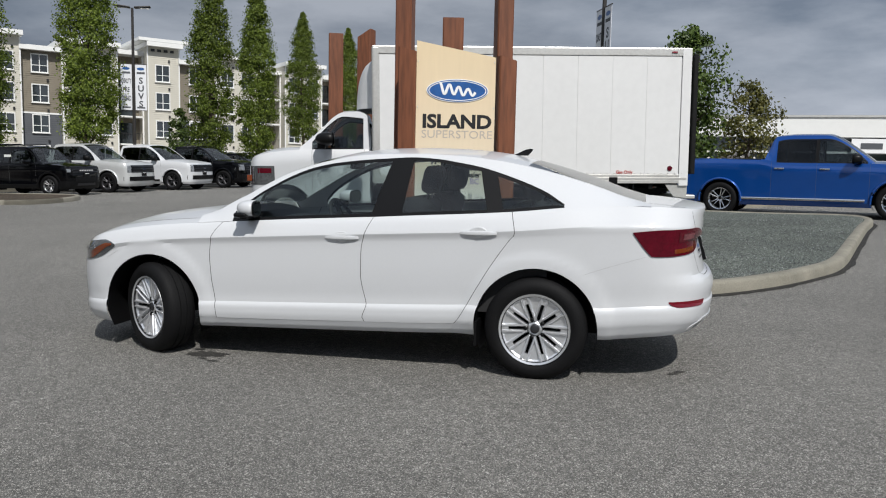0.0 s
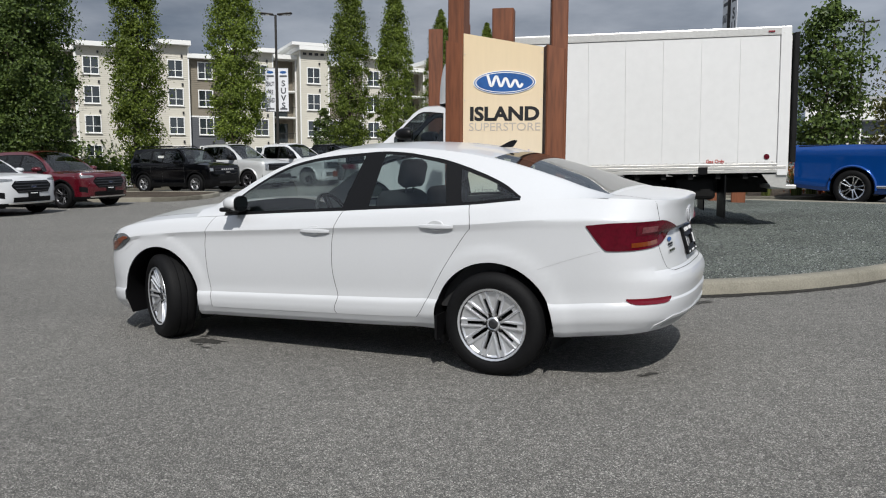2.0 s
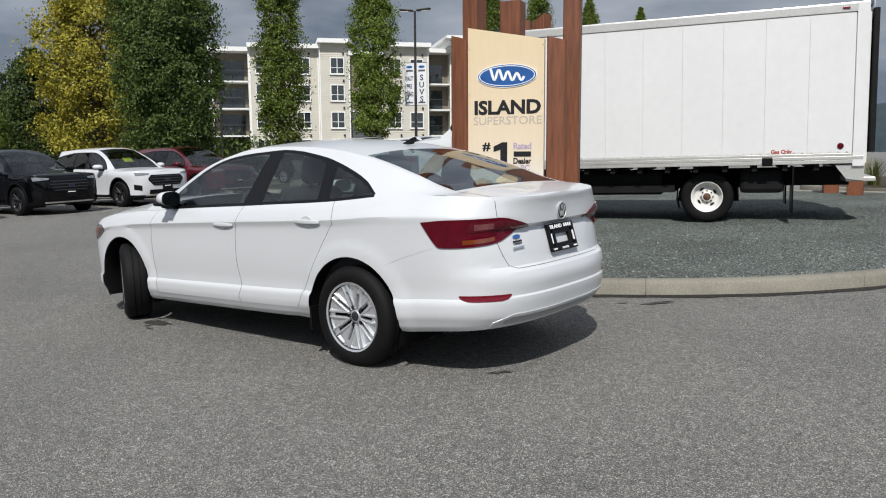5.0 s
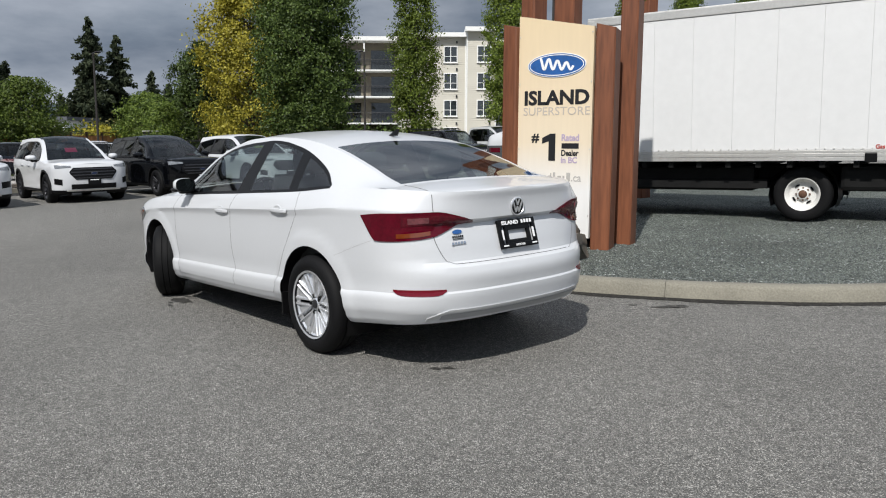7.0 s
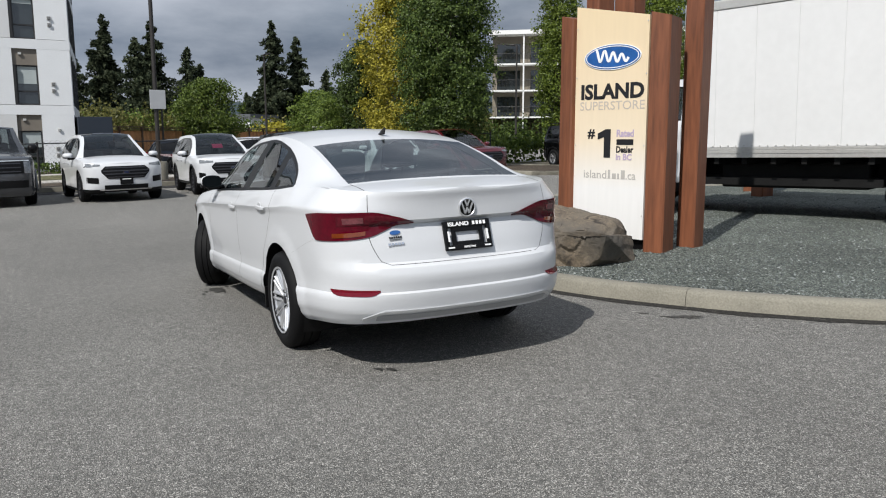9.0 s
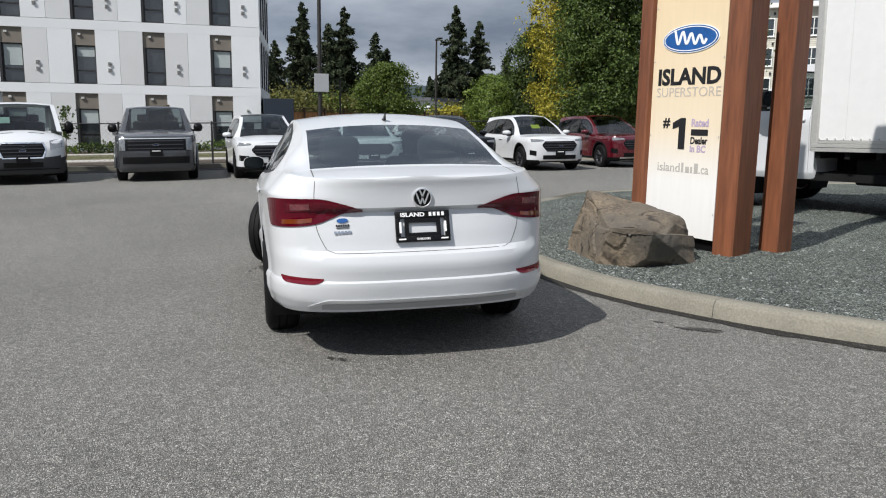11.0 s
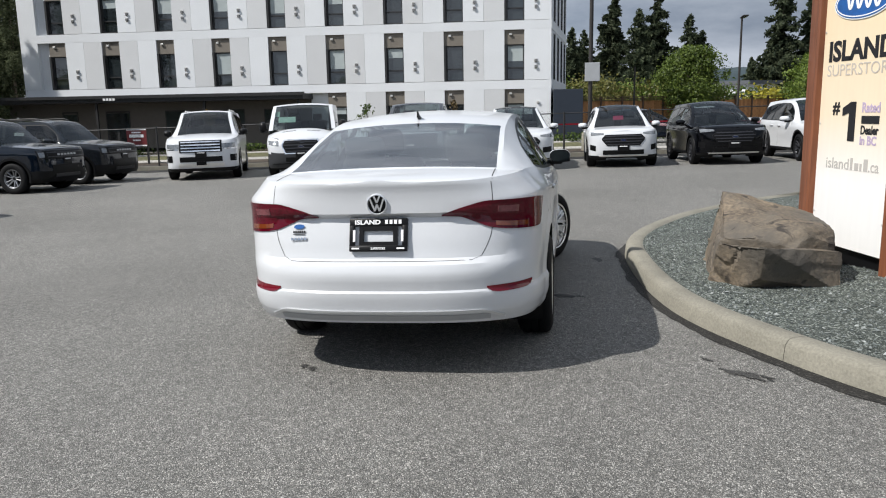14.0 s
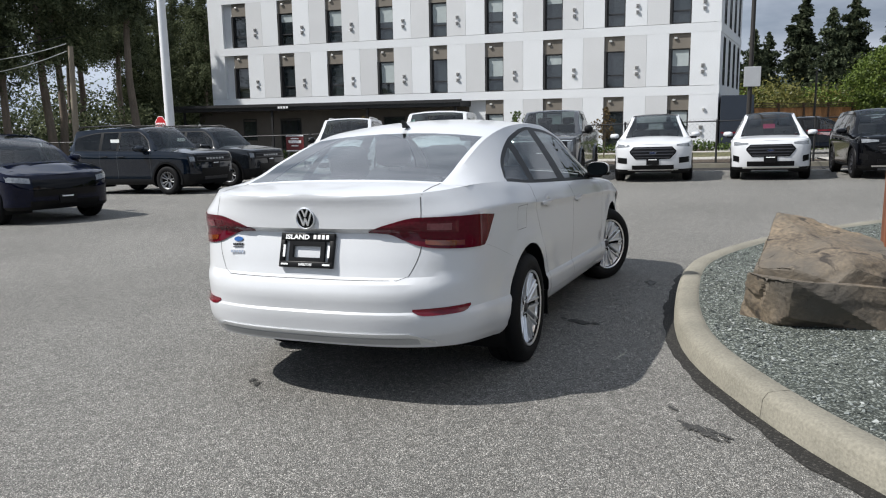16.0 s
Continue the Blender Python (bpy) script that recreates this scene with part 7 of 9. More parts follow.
for s in (1, -1):
    x, k = X0 + 0.16, 0
    while x < X1 - 0.02:
        w = min(0.555, X1 - 0.02 - x)
        bm = bmesh.new()
        y0, y1 = sorted((s * (YB - 0.02), s * (YB - 0.008)))
        box(bm, x + 0.0007, x + w - 0.0007, y0, y1, ZB + 0.145, ZT - 0.12, bevel=0.002)
        part("side_panel", bm, BOX_WHITE, cargo)
        x += w
    y0, y1 = sorted((s * (YB - 0.02), s * (YB + 0.004)))
    for z0, z1, d in ((ZB, ZB + 0.05, 0.0), (ZB + 0.054, ZB + 0.10, 0.006), (ZB + 0.104, ZB + 0.14, 0.0)):
        a, b = sorted((s * (YB - 0.02), s * (YB + 0.004 + d)))
        part("lower_rail", boxes((X0 + 0.02, X1, a, b, z0, z1), bevel=0.003), ALUMINIUM, cargo, "ribbed aluminium rail")
    bm = bmesh.new()
    box(bm, X0 + 0.02, X1, y0, y1, ZT - 0.115, ZT - 0.005, bevel=0.004)
    part("upper_rail", bm, ALUMINIUM, cargo)
    bm = bmesh.new()
    for i in range(int((X1 - X0) / 0.11)):
        xx = X0 + 0.1 + i * 0.11
        for z in (ZT - 0.10, ZB + 0.155):
            box(bm, xx, xx + 0.014, *sorted((s * (YB - 0.01), s * (YB + 0.009))), z, z + 0.014)
    tagged(part("rivets", bm, ALUMINIUM, cargo), kind="stuff")
    part("rear_corner_post", boxes((X0, X0 + 0.15, *sorted((s * (YB - 0.05), s * (YB + 0.008))), ZB - 0.04, ZT), bevel=0.006), BOX_WHITE, cargo)
    part("front_corner", boxes((X1 - 0.10, X1 + 0.03, *sorted((s * (YB - 0.10), s * (YB + 0.006))), ZB, ZT), bevel=0.03), ALUMINIUM, cargo)
    part("marker_lamp", boxes((X0 + 0.24, X0 + 0.33, *sorted((s * YB, s * (YB + 0.02))), ZT - 0.075, ZT - 0.045), bevel=0.005), RED_LENS, cargo)
    bm = bmesh.new()
    lathe(bm, [(0.042, 0), (0.04, 0.012), (0.0005, 0.016)], Matrix.Translation((X0 + 0.30, s * (YB - 0.008), ZB + 0.24)) @ Matrix.Rotation(radians(-90 * s), 4, "X"), 20)
    part("round_reflector", bm, DARKRED_LENS, cargo, "round red reflector", smooth=50)
part("roof_panel", boxes((X0, X1 + 0.02, -YB, YB, ZT - 0.03, ZT + 0.01), bevel=0.008), ALUMINIUM, cargo)
part("rear_door", boxes((X0 - 0.03, X0 + 0.02, -YB + 0.08, YB - 0.08, ZB, ZT - 0.12)), BOX_WHITE, truck)
part("lift_gate", boxes((X0 - 0.12, X0 - 0.05, -YB + 0.02, YB - 0.02, ZB + 0.15, ZT - 0.08), bevel=0.01), CHASSIS, truck, "folded black lift gate at the rear door")
for s in (1, -1):
    bm = bmesh.new()
    pts = [(X0, ZB - 0.02), (X0 + 0.36, ZB - 0.02), (X0 + 0.22, ZB - 0.21), (X0, ZB - 0.24)]
    y = s * (YB - 0.03)
    lo, hi = [bm.verts.new((a, y - 0.006, b)) for a, b in pts], [bm.verts.new((a, y + 0.006, b)) for a, b in pts]
    bm.faces.new(lo), bm.faces.new(hi[::-1])
    for i in range(4):
        bm.faces.new((lo[i], hi[i], hi[(i + 1) % 4], lo[(i + 1) % 4]))
    part("step_bracket", bm, ALUMINIUM, truck)
    part("mud_flap", boxes((-1.16, -1.14, s * 0.85 - 0.28, s * 0.85 + 0.28, 0.14, 0.80)), TRIM, truck)
part("rear_step", boxes((X0 - 0.15, X0 + 0.22, -YB + 0.05, YB - 0.05, ZB - 0.25, ZB - 0.19), bevel=0.01), ALUMINIUM, truck)
for s in (1, -1):
    part("chassis_rail", boxes((X0 + 0.1, 4.0, s * 0.42 - 0.05, s * 0.42 + 0.05, 0.50, 0.74)), CHASSIS, truck)
part("cross_sills", boxes(*[(X0 + 0.15 + i * 0.4, X0 + 0.22 + i * 0.4, -YB + 0.05, YB - 0.05, 0.74, 0.83) for i in range(13)]), CHASSIS, truck)
part("fuel_tank", boxes((-1.05, -0.45, 0.45, 0.95, 0.42, 0.76), bevel=0.06), CHASSIS, truck)
part("side_skirt_box", boxes((0.65, 2.6, 0.35, 0.82, 0.40, 0.74), bevel=0.03), CHASSIS, truck)
part("rear_axle", boxes((-0.1, 0.1, -0.8, 0.8, 0.28, 0.46), bevel=0.05), CHASSIS, truck)
for s in (1, -1):
    tyre_wheel(truck, 0.0, s * 0.62, 0.37, 0.375, 0.2, 0.22, dict(steel=True, n=0), WHITE_STEEL)
part("fuel_filler", boxes((-0.88, -0.74, YB - 0.01, YB + 0.02, ZB - 0.02, ZB + 0.10), bevel=0.01), TRIM, truck, "black recessed fuel filler")
RED_INK = mat("red_ink", (0.38, 0.03, 0.02), 0.5, var=0.05)
lettering("lettering", "Gas Only", 0.075, RED_INK, truck, Matrix.Translation((-0.99, YB - 0.004, ZB + 0.155)) @ pose(0, 0, 0, 90, 0, 180), 0.27, 0.002)
# wind fairing over the cab
bm = bmesh.new()
rows = []
for k in range(9):
    a = math.pi / 2 * k / 8
    z = 2.02 + 0.75 * math.sin(a)
    d = 0.30 * math.cos(a) ** 0.7
    rows.append([(X1 + 0.02 + d * (1 - (2 * j / 10 - 1) ** 4), (2 * j / 10 - 1) * 0.92, z) for j in range(11)])
grid(bm, rows)
part("wind_fairing", bm, BOX_WHITE, truck, smooth=60)

# ---- the white apartment block behind the parked row ----
STUCCO = mat("white_wall_panel", (0.69, 0.705, 0.72), 0.75, var=0.04, scale=0.6, fine=14, rand=0.03)
STUCCO_GREY = mat("pale_grey_wall_panel", (0.585, 0.59, 0.595), 0.75, var=0.04, scale=0.6, fine=14, rand=0.03)
TAUPE = mat("taupe_panel", (0.17, 0.15, 0.125), 0.7, var=0.08)
CHARCOAL = mat("charcoal_metal", (0.022, 0.022, 0.023), 0.5, var=0.15)
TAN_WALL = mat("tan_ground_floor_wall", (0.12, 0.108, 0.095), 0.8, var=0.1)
BLIND = mat("drawn_blind", (0.36, 0.40, 0.40), 0.8, var=0.1, fine=30)


def pane_material():
    m = mat("window_pane", (0.024, 0.03, 0.033), 0.04, var=0.5, scale=0.7, coat=1.0, rand=0.3)
    return m


PANE = pane_material()
VENT = mat("grey_vent_metal", (0.20, 0.20, 0.20), 0.5, metal=0.3, var=0.1)


def slab(parent, name, material, x0, x1, y0, y1, z0, z1, label="", bevel=0.0):
    return part(name, boxes((x0, x1, y0, y1, z0, z1), bevel=bevel), material, parent, label)


block = thing("apartment_building", Matrix.Translation((-43.4, 16.5, -0.95)) @ pose(0, 0, 0, 0, 0, 78), "white four-storey apartment block with tall dark window bays", "building")
rb = random.Random(11)
LEN, PITCH, BAY = 36.0, 3.88, 3.68
slab(block, "wall", STUCCO, -LEN, 0.0, 0.32, 13.0, 0.1, 15.3)
slab(block, "roof", CHARCOAL, -LEN - 0.1, 0.1, -0.1, 13.1, 15.25, 15.55)
for r in range(4):
    z0 = 0.42 + r * BAY
    slab(block, "floor_band", STUCCO, -LEN, 0.0, 0.0, 0.32, z0 + 3.12, z0 + 3.66)
    for k in range(9):
        s = -2.95 - PITCH * k
        ground_hidden = r == 0 and k > 3
        if ground_hidden:
            continue
        # bay: taupe panel over a window in a dark frame
        slab(block, "bay_panel", TAUPE, s, s + 1.25, 0.12, 0.32, z0 + 2.22, z0 + 3.12)
        slab(block, "bay_jamb", CHARCOAL, s - 0.0, s + 0.13, 0.02, 0.32, z0, z0 + 2.22)
        wn_ = part("window", boxes((s + 0.13, s + 1.25, 0.24, 0.30, z0, z0 + 2.22)), PANE, block, "tall dark window, some with a blind")
        part("window_frame", boxes((s + 0.13, s + 0.20, 0.17, 0.24, z0, z0 + 2.22), (s + 1.18, s + 1.25, 0.17, 0.24, z0, z0 + 2.22), (s + 0.20, s + 1.18, 0.17, 0.24, z0, z0 + 0.07), (s + 0.20, s + 1.18, 0.17, 0.24, z0 + 2.15, z0 + 2.22), (s + 0.20, s + 1.18, 0.17, 0.24, z0 + 0.72, z0 + 0.80)), CHARCOAL, wn_)
        if rb.random() < 0.6:
            h = rb.uniform(0.2, 1.4)
            part("blind", boxes((s + 0.22, s + 1.16, 0.232, 0.239, z0 + 2.14 - h, z0 + 2.14)), BLIND, wn_)
        part("wall_light", boxes((s + 0.30, s + 0.48, 0.02, 0.12, z0 + 2.78, z0 + 2.90), bevel=0.01), ALUMINIUM, block)
        # cladding to the next bay
        a = s + 1.25
        b = min(a + (PITCH - 1.25), 0.0) if k else 0.0
        mid = a + (b - a) * (0.5 if k else 1.0)
        tones = (STUCCO, STUCCO_GREY) if (r + k) % 2 else (STUCCO_GREY, STUCCO)
        for q0, q1, tn in ((a, mid, tones[0]), (mid, b, tones[1])):
            if q1 - q0 > 0.05:
                slab(block, "wall_panel", tn if k else STUCCO, q0 + 0.006, q1 - 0.006, 0.004, 0.32, z0, z0 + 3.12)
        for dz in (0.74, 1.11):
            v = part("vent_hood", boxes((a + 0.66, a + 0.82, -0.10, 0.004, z0 + dz, z0 + dz + 0.16), bevel=0.015), VENT, block)
            part("vent_rim", boxes((a + 0.63, a + 0.85, -0.02, 0.003, z0 + dz - 0.03, z0 + dz + 0.19)), ALUMINIUM, v)
slab(block, "wall_panel", STUCCO, -LEN, -LEN + 1.25, 0.004, 0.32, 0.42 + BAY, 15.3)
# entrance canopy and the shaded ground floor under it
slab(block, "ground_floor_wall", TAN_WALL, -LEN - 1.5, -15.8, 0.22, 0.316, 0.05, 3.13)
part("canopy", boxes((-LEN - 2.2, -15.7, -1.9, 0.6, 3.14, 3.52), bevel=0.02), CHARCOAL, block, "long flat black entrance canopy")
part("canopy_lip", boxes((-LEN - 2.3, -15.6, -2.0, -1.9, 3.40, 3.60)), CHARCOAL, block)
for s in (-37.5, -30.0, -22.5, -16.2):
    part("canopy_post", boxes((s, s + 0.14, -1.7, -1.56, 0.0, 3.14)), CHARCOAL, block)
for s, w, h in ((-30.3, 1.6, 2.3), (-33.5, 1.0, 1.4), (-26.0, 1.3, 1.5), (-22.0, 1.5, 1.5), (-19.0, 1.3, 1.5)):
    d = part("door" if h > 2 else "window", boxes((s, s + w, 0.19, 0.216, 0.15 if h > 2 else 1.0, 0.15 + h if h > 2 else 1.0 + h)), PANE, block)
    part("door_frame" if h > 2 else "window_frame", boxes((s - 0.06, s, 0.16, 0.216, 0.15 if h > 2 else 0.95, 2.5), (s + w, s + w + 0.06, 0.16, 0.216, 0.15 if h > 2 else 0.95, 2.5), (s - 0.06, s + w + 0.06, 0.16, 0.216, 2.5, 2.58)), CHARCOAL, d)
bm = bmesh.new()
for k in range(4):
    box(bm, -29.2 + k * 0.22, -29.2 + k * 0.22 + 0.15, -2.03, -2.0, 3.27, 3.42)
part("number_bars", bm, WHITE_PLAIN, block, "four white unreadable figures on the canopy")
# end wall with narrow windows, not quite square to the front
SKEW = pose(0, 0, 0, 0, 0, -6.2)
slab(block, "end_wall", STUCCO, -0.30, 0.0, 0.01, 13.0, 0.1, 15.3).matrix_local = SKEW
for r in range(4):
    z0 = 0.42 + r * BAY
    slab(block, "end_band", STUCCO, 0.0, 0.03, 0.01, 13.0, z0 + 3.12, z0 + 3.66).matrix_local = SKEW
    for k in range(4):
        y = 1.6 + k * 3.0
        w_ = part("window", boxes((0.0, 0.03, y, y + 0.7, z0 + 0.05, z0 + 2.9)), PANE, block)
        w_.matrix_local = SKEW
        part("window_frame", boxes((0.03, 0.06, y - 0.06, y, z0, z0 + 2.95), (0.03, 0.06, y + 0.7, y + 0.76, z0, z0 + 2.95), (0.03, 0.06, y, y + 0.7, z0 + 1.0, z0 + 1.06)), CHARCOAL, w_)
    if r == 0:
        part("wall_light", boxes((-0.9, -0.75, -0.1, 0.0, z0 + 2.2, z0 + 2.35), bevel=0.02), ALUMINIUM, block)
enc = tagged(part("bin_enclosure", boxes((0.15, 2.0, -0.5, 2.2, 0.0, 3.45), bevel=0.02), mat("dark_blue_metal_sheet", (0.02, 0.027, 0.04), 0.45, var=0.1)), "dark blue metal bin enclosure beside the white block", "shed")
enc.matrix_world = block.matrix_world.copy()

# ---- the cream apartment house behind the poplars ----
CREAM = mat("cream_lap_siding", (0.53, 0.505, 0.435), 0.8, var=0.05, scale=0.5, fine=10)
BROWN = mat("brown_lap_siding", (0.20, 0.175, 0.135), 0.8, var=0.06, scale=0.5, fine=10)
SLATE = mat("slate_grey_siding", (0.085, 0.09, 0.10), 0.8, var=0.06, scale=0.5, fine=10)
FASCIA = mat("white_fascia", (0.74, 0.74, 0.72), 0.6, var=0.03)
house = thing("apartment_house", Matrix.Translation((-29.55, 76.49, 0.35)) @ pose(0, 0, 0, 0, 0, 36), "cream and brown four-storey apartment house with white window frames", "building")
FLOORS = (0.95, 3.72, 6.45, 9.15)


def sash(parent, s, y, z, w=1.25, h=1.5):
    """A white framed window with a mullion and sill."""
    w_ = part("window", boxes((s - w / 2, s + w / 2, y - 0.02, y, z, z + h)), PANE, parent)
    t = 0.09
    part("window_frame", boxes((s - w / 2 - t, s - w / 2, y - 0.10, y, z - t, z + h + t), (s + w / 2, s + w / 2 + t, y - 0.10, y, z - t, z + h + t), (s - w / 2, s + w / 2, y - 0.10, y, z + h, z + h + t), (s - w / 2, s + w / 2, y - 0.10, y, z - t, z), (s - 0.035, s + 0.035, y - 0.07, y, z, z + h), (s - w / 2, s + w / 2, y - 0.07, y, z + 0.36 * h, z + 0.36 * h + 0.05)), FASCIA, w_)
    part("sill", boxes((s - w / 2 - 0.14, s + w / 2 + 0.14, y - 0.14, y, z - t - 0.05, z - t)), FASCIA, w_)


def lap(parent, x0, x1, y, z0, z1, material, name="wall"):
    """Horizontal lap boards."""
    bm = bmesh.new()
    z = z0
    while z < z1 - 0.01:
        h = min(0.19, z1 - z)
        vs = [bm.verts.new(p) for p in ((x0, y - 0.025, z), (x1, y - 0.025, z), (x1, y, z + h), (x0, y, z + h), (x0, y + 0.05, z), (x1, y + 0.05, z))]
        bm.faces.new((vs[0], vs[1], vs[2], vs[3]))
        bm.faces.new((vs[0], vs[4], vs[5], vs[1]))
        z += 0.19
    return tagged(part(name, bm, material, parent), kind="stuff")


def balcony(parent, x0, x1, y, z, depth=1.6):
    b = part("balcony", boxes((x0, x1, y - 0.15, y + depth, z - 0.16, z)), FASCIA, parent)
    bm = bmesh.new()
    tube(bm, [(x0 + 0.05, y - 0.1, z + 1.02), (x1 - 0.05, y - 0.1, z + 1.02)], 0.025, 6)
    n = int((x1 - x0) / 0.14)
    for k in range(n + 1):
        x = x0 + 0.05 + (x1 - x0 - 0.1) * k / n
        box(bm, x - 0.012, x + 0.012, y - 0.112, y - 0.088, z, z + 1.02)
    tagged(part("railing", bm, CHARCOAL, b), kind="stuff")
    part("balcony_door", boxes((x0 + 0.5, x1 - 0.6, y + depth - 0.03, y + depth, z, z + 2.1)), PANE, b)


bays = [(-28.0, -20.9, 1.0, 11.3, "balc", ()), (-20.9, -14.0, 0.0, 11.6, "cream", (-19.6, -15.6)), (-14.0, -10.9, -0.6, 12.1, "cream", (-12.2,)), (-10.9, -7.6, 0.0, 11.0, "brown", (-9.35,)),
        (-7.6, -2.7, -0.5, 11.9, "cream", (-6.3, -4.0)), (-2.7, 0.0, 1.4, 11.6, "balc", ()), (0.0, 3.15, -0.5, 12.4, "cream", (1.45,)), (3.15, 6.8, 0.0, 11.0, "brown", (4.9,)), (6.8, 11.5, -0.5, 11.9, "cream", (8.0, 10.2)),
        (11.5, 14.5, 1.2, 11.0, "balc", ()), (14.5, 19.0, -0.4, 11.9, "cream", (15.6, 17.8)), (19.0, 22.0, 1.2, 11.0, "balc", ()), (22.0, 28.0, -0.3, 11.6, "cream", (23.5, 26.2))]
for x0, x1, y, top, kind_, wins in bays:
    if kind_ == "balc":
        slab(house, "wall", BROWN, x0, x1, y + 1.2, 12.0, 0.0, top)
        spans = ((x0, x1),) if x1 - x0 < 4 else ((x0, (x0 + x1) / 2), ((x0 + x1) / 2, x1))
        for a, b in spans:
            for f in FLOORS[1:]:
                balcony(house, a, b, y - 0.4, f - 0.75)
            part("balcony_post", boxes((b - 0.14, b, y - 0.55, y - 0.41, 0.0, top)), FASCIA, house)
    else:
        main = CREAM if kind_ == "cream" else BROWN
        slab(house, "wall_core", main, x0 + 0.01, x1 - 0.01, y + 0.05, 12.0, 0.0, top)
        if kind_ == "brown":
            lap(house, x0, x1, y, 0.0, 5.35, SLATE)
            lap(house, x0, x1, y, 5.5, top, BROWN)
            part("band", boxes((x0, x1, y - 0.05, y, 5.35, 5.5)), FASCIA, house)
        else:
            lap(house, x0, x1, y, 0.0, top, CREAM)
            for xx in (x0, x1 - 0.12):
                part("corner_board", boxes((xx, xx + 0.12, y - 0.035, y - 0.004, 0.0, top)), FASCIA, house)
        for s in wins:
            for f in FLOORS:
                sash(house, s, y - 0.026, f)
                part("wall_lamp", boxes((s + 0.55, s + 0.72, y - 0.15, y - 0.03, f + 1.85, f + 2.1), bevel=0.02), CHARCOAL, house)
    part("roof", boxes((x0 - 0.15, x1 + 0.15, y - 0.75, 12.2, top, top + 0.42)), FASCIA, house, "flat white roof slab with a deep fascia")
part("roof", boxes((-0.9, 3.9, -1.2, 10.0, 12.85, 13.15)), FASCIA, house, "raised white roof over the stair tower")
slab(house, "tower_wall", CREAM, 0.1, 3.05, -0.45, 8.0, 12.4, 12.85)
bm = bmesh.new()
for k in range(4):
    box(bm, 0.35 + k * 0.62, 0.35 + k * 0.62 + 0.36, -0.64, -0.58, 11.95, 12.20)
part("number_bars", bm, CHARCOAL, house, "four dark unreadable figures on the tower")

# ---- the dealer's own building ----
shop = thing("dealer_building", Matrix.Translation((15.5, 58.0, 0.7)) @ pose(0, 0, 0, 0, 0, -14), "low white dealer building with a row of dark windows", "building")
slab(shop, "wall", STUCCO, 0, 46, 0.3, 12, 0, 4.9)
part("parapet", boxes((-0.3, 46.3, -0.1, 12.2, 3.55, 4.95)), FASCIA, shop)
part("parapet_cap", boxes((-0.4, 46.4, -0.2, 12.3, 4.95, 5.1)), ALUMINIUM, shop)
for k in range(16):
    x = 0.4 + k * 2.8
    w_ = part("window", boxes((x, x + 2.7, 0.2, 0.28, 2.55, 3.45)), PANE, shop)
    part("window", boxes((x, x + 2.7, 0.2, 0.28, 0.3, 2.4)), PANE, shop)
    part("mullion", boxes((x - 0.1, x, 0.1, 0.3, 0.0, 3.55)), FASCIA, shop)
part("transom", boxes((0, 46, 0.12, 0.3, 2.4, 2.55)), FASCIA, shop)
part("sign_panel", boxes((13.6, 19.0, -0.16, -0.11, 2.45, 3.45)), WHITE_PLAIN, shop)
part("sign_bars", boxes((14.2, 15.6, -0.19, -0.16, 2.75, 3.15), (15.9, 17.2, -0.19, -0.16, 2.75, 3.15)), SLATE, shop)
for k in range(5):
    part("roof_fixture", boxes((18 + k * 5.5, 18.6 + k * 5.5, 2, 3, 5.1, 5.5)), ALUMINIUM, shop)

# ---- trees, hedges and distance ----
def leaf_mat(name, dark, light, shine=0.35):
    """Leaves: colour changes from leaf to leaf, and light comes through."""
    m = bpy.data.materials.new(name)
    m.use_nodes = True
    n, l = m.node_tree.nodes, m.node_tree.links
    n.clear()
    out, mix, df, tr, geo, rp, oi, hs, mr, gl, m2 = (n.new("ShaderNode" + k) for k in ("OutputMaterial", "MixShader", "BsdfDiffuse", "BsdfTranslucent", "NewGeometry", "ValToRGB", "ObjectInfo", "HueSaturation", "MapRange", "BsdfGlossy", "MixShader"))
    rp.color_ramp.elements[0].color, rp.color_ramp.elements[1].color = (*dark, 1), (*light, 1)
    l.new(geo.outputs["Random Per Island"], rp.inputs["Fac"])
    mr.inputs["To Min"].default_value, mr.inputs["To Max"].default_value = 0.82, 1.2
    l.new(oi.outputs["Random"], mr.inputs["Value"])
    l.new(mr.outputs["Result"], hs.inputs["Value"])
    l.new(rp.outputs["Color"], hs.inputs["Color"])
    l.new(hs.outputs["Color"], df.inputs["Color"])
    l.new(hs.outputs["Color"], tr.inputs["Color"])
    gl.inputs["Roughness"].default_value = 0.45
    mix.inputs[0].default_value = 0.28
    m2.inputs[0].default_value = 0.02 * shine / 0.35
    l.new(df.outputs[0], mix.inputs[1])
    l.new(tr.outputs[0], mix.inputs[2])
    l.new(mix.outputs[0], m2.inputs[1])
    l.new(gl.outputs[0], m2.inputs[2])
    l.new(m2.outputs[0], out.inputs["Surface"])
    return m


LEAF = leaf_mat("hornbeam_leaves", (0.036, 0.060, 0.008), (0.200, 0.262, 0.040))
LEAF_DARK = leaf_mat("dark_leaves", (0.020, 0.038, 0.010), (0.105, 0.150, 0.034))
LEAF_YELLOW = leaf_mat("yellowing_leaves", (0.165, 0.155, 0.016), (0.44, 0.385, 0.055))
LEAF_BRIGHT = leaf_mat("bright_green_leaves", (0.040, 0.072, 0.013), (0.165, 0.22, 0.042))
LEAF_AUTUMN = leaf_mat("autumn_leaves", (0.055, 0.060, 0.016), (0.165, 0.155, 0.045))
LEAF_BROWN = leaf_mat("dry_brown_leaves", (0.07, 0.05, 0.025), (0.18, 0.125, 0.055))
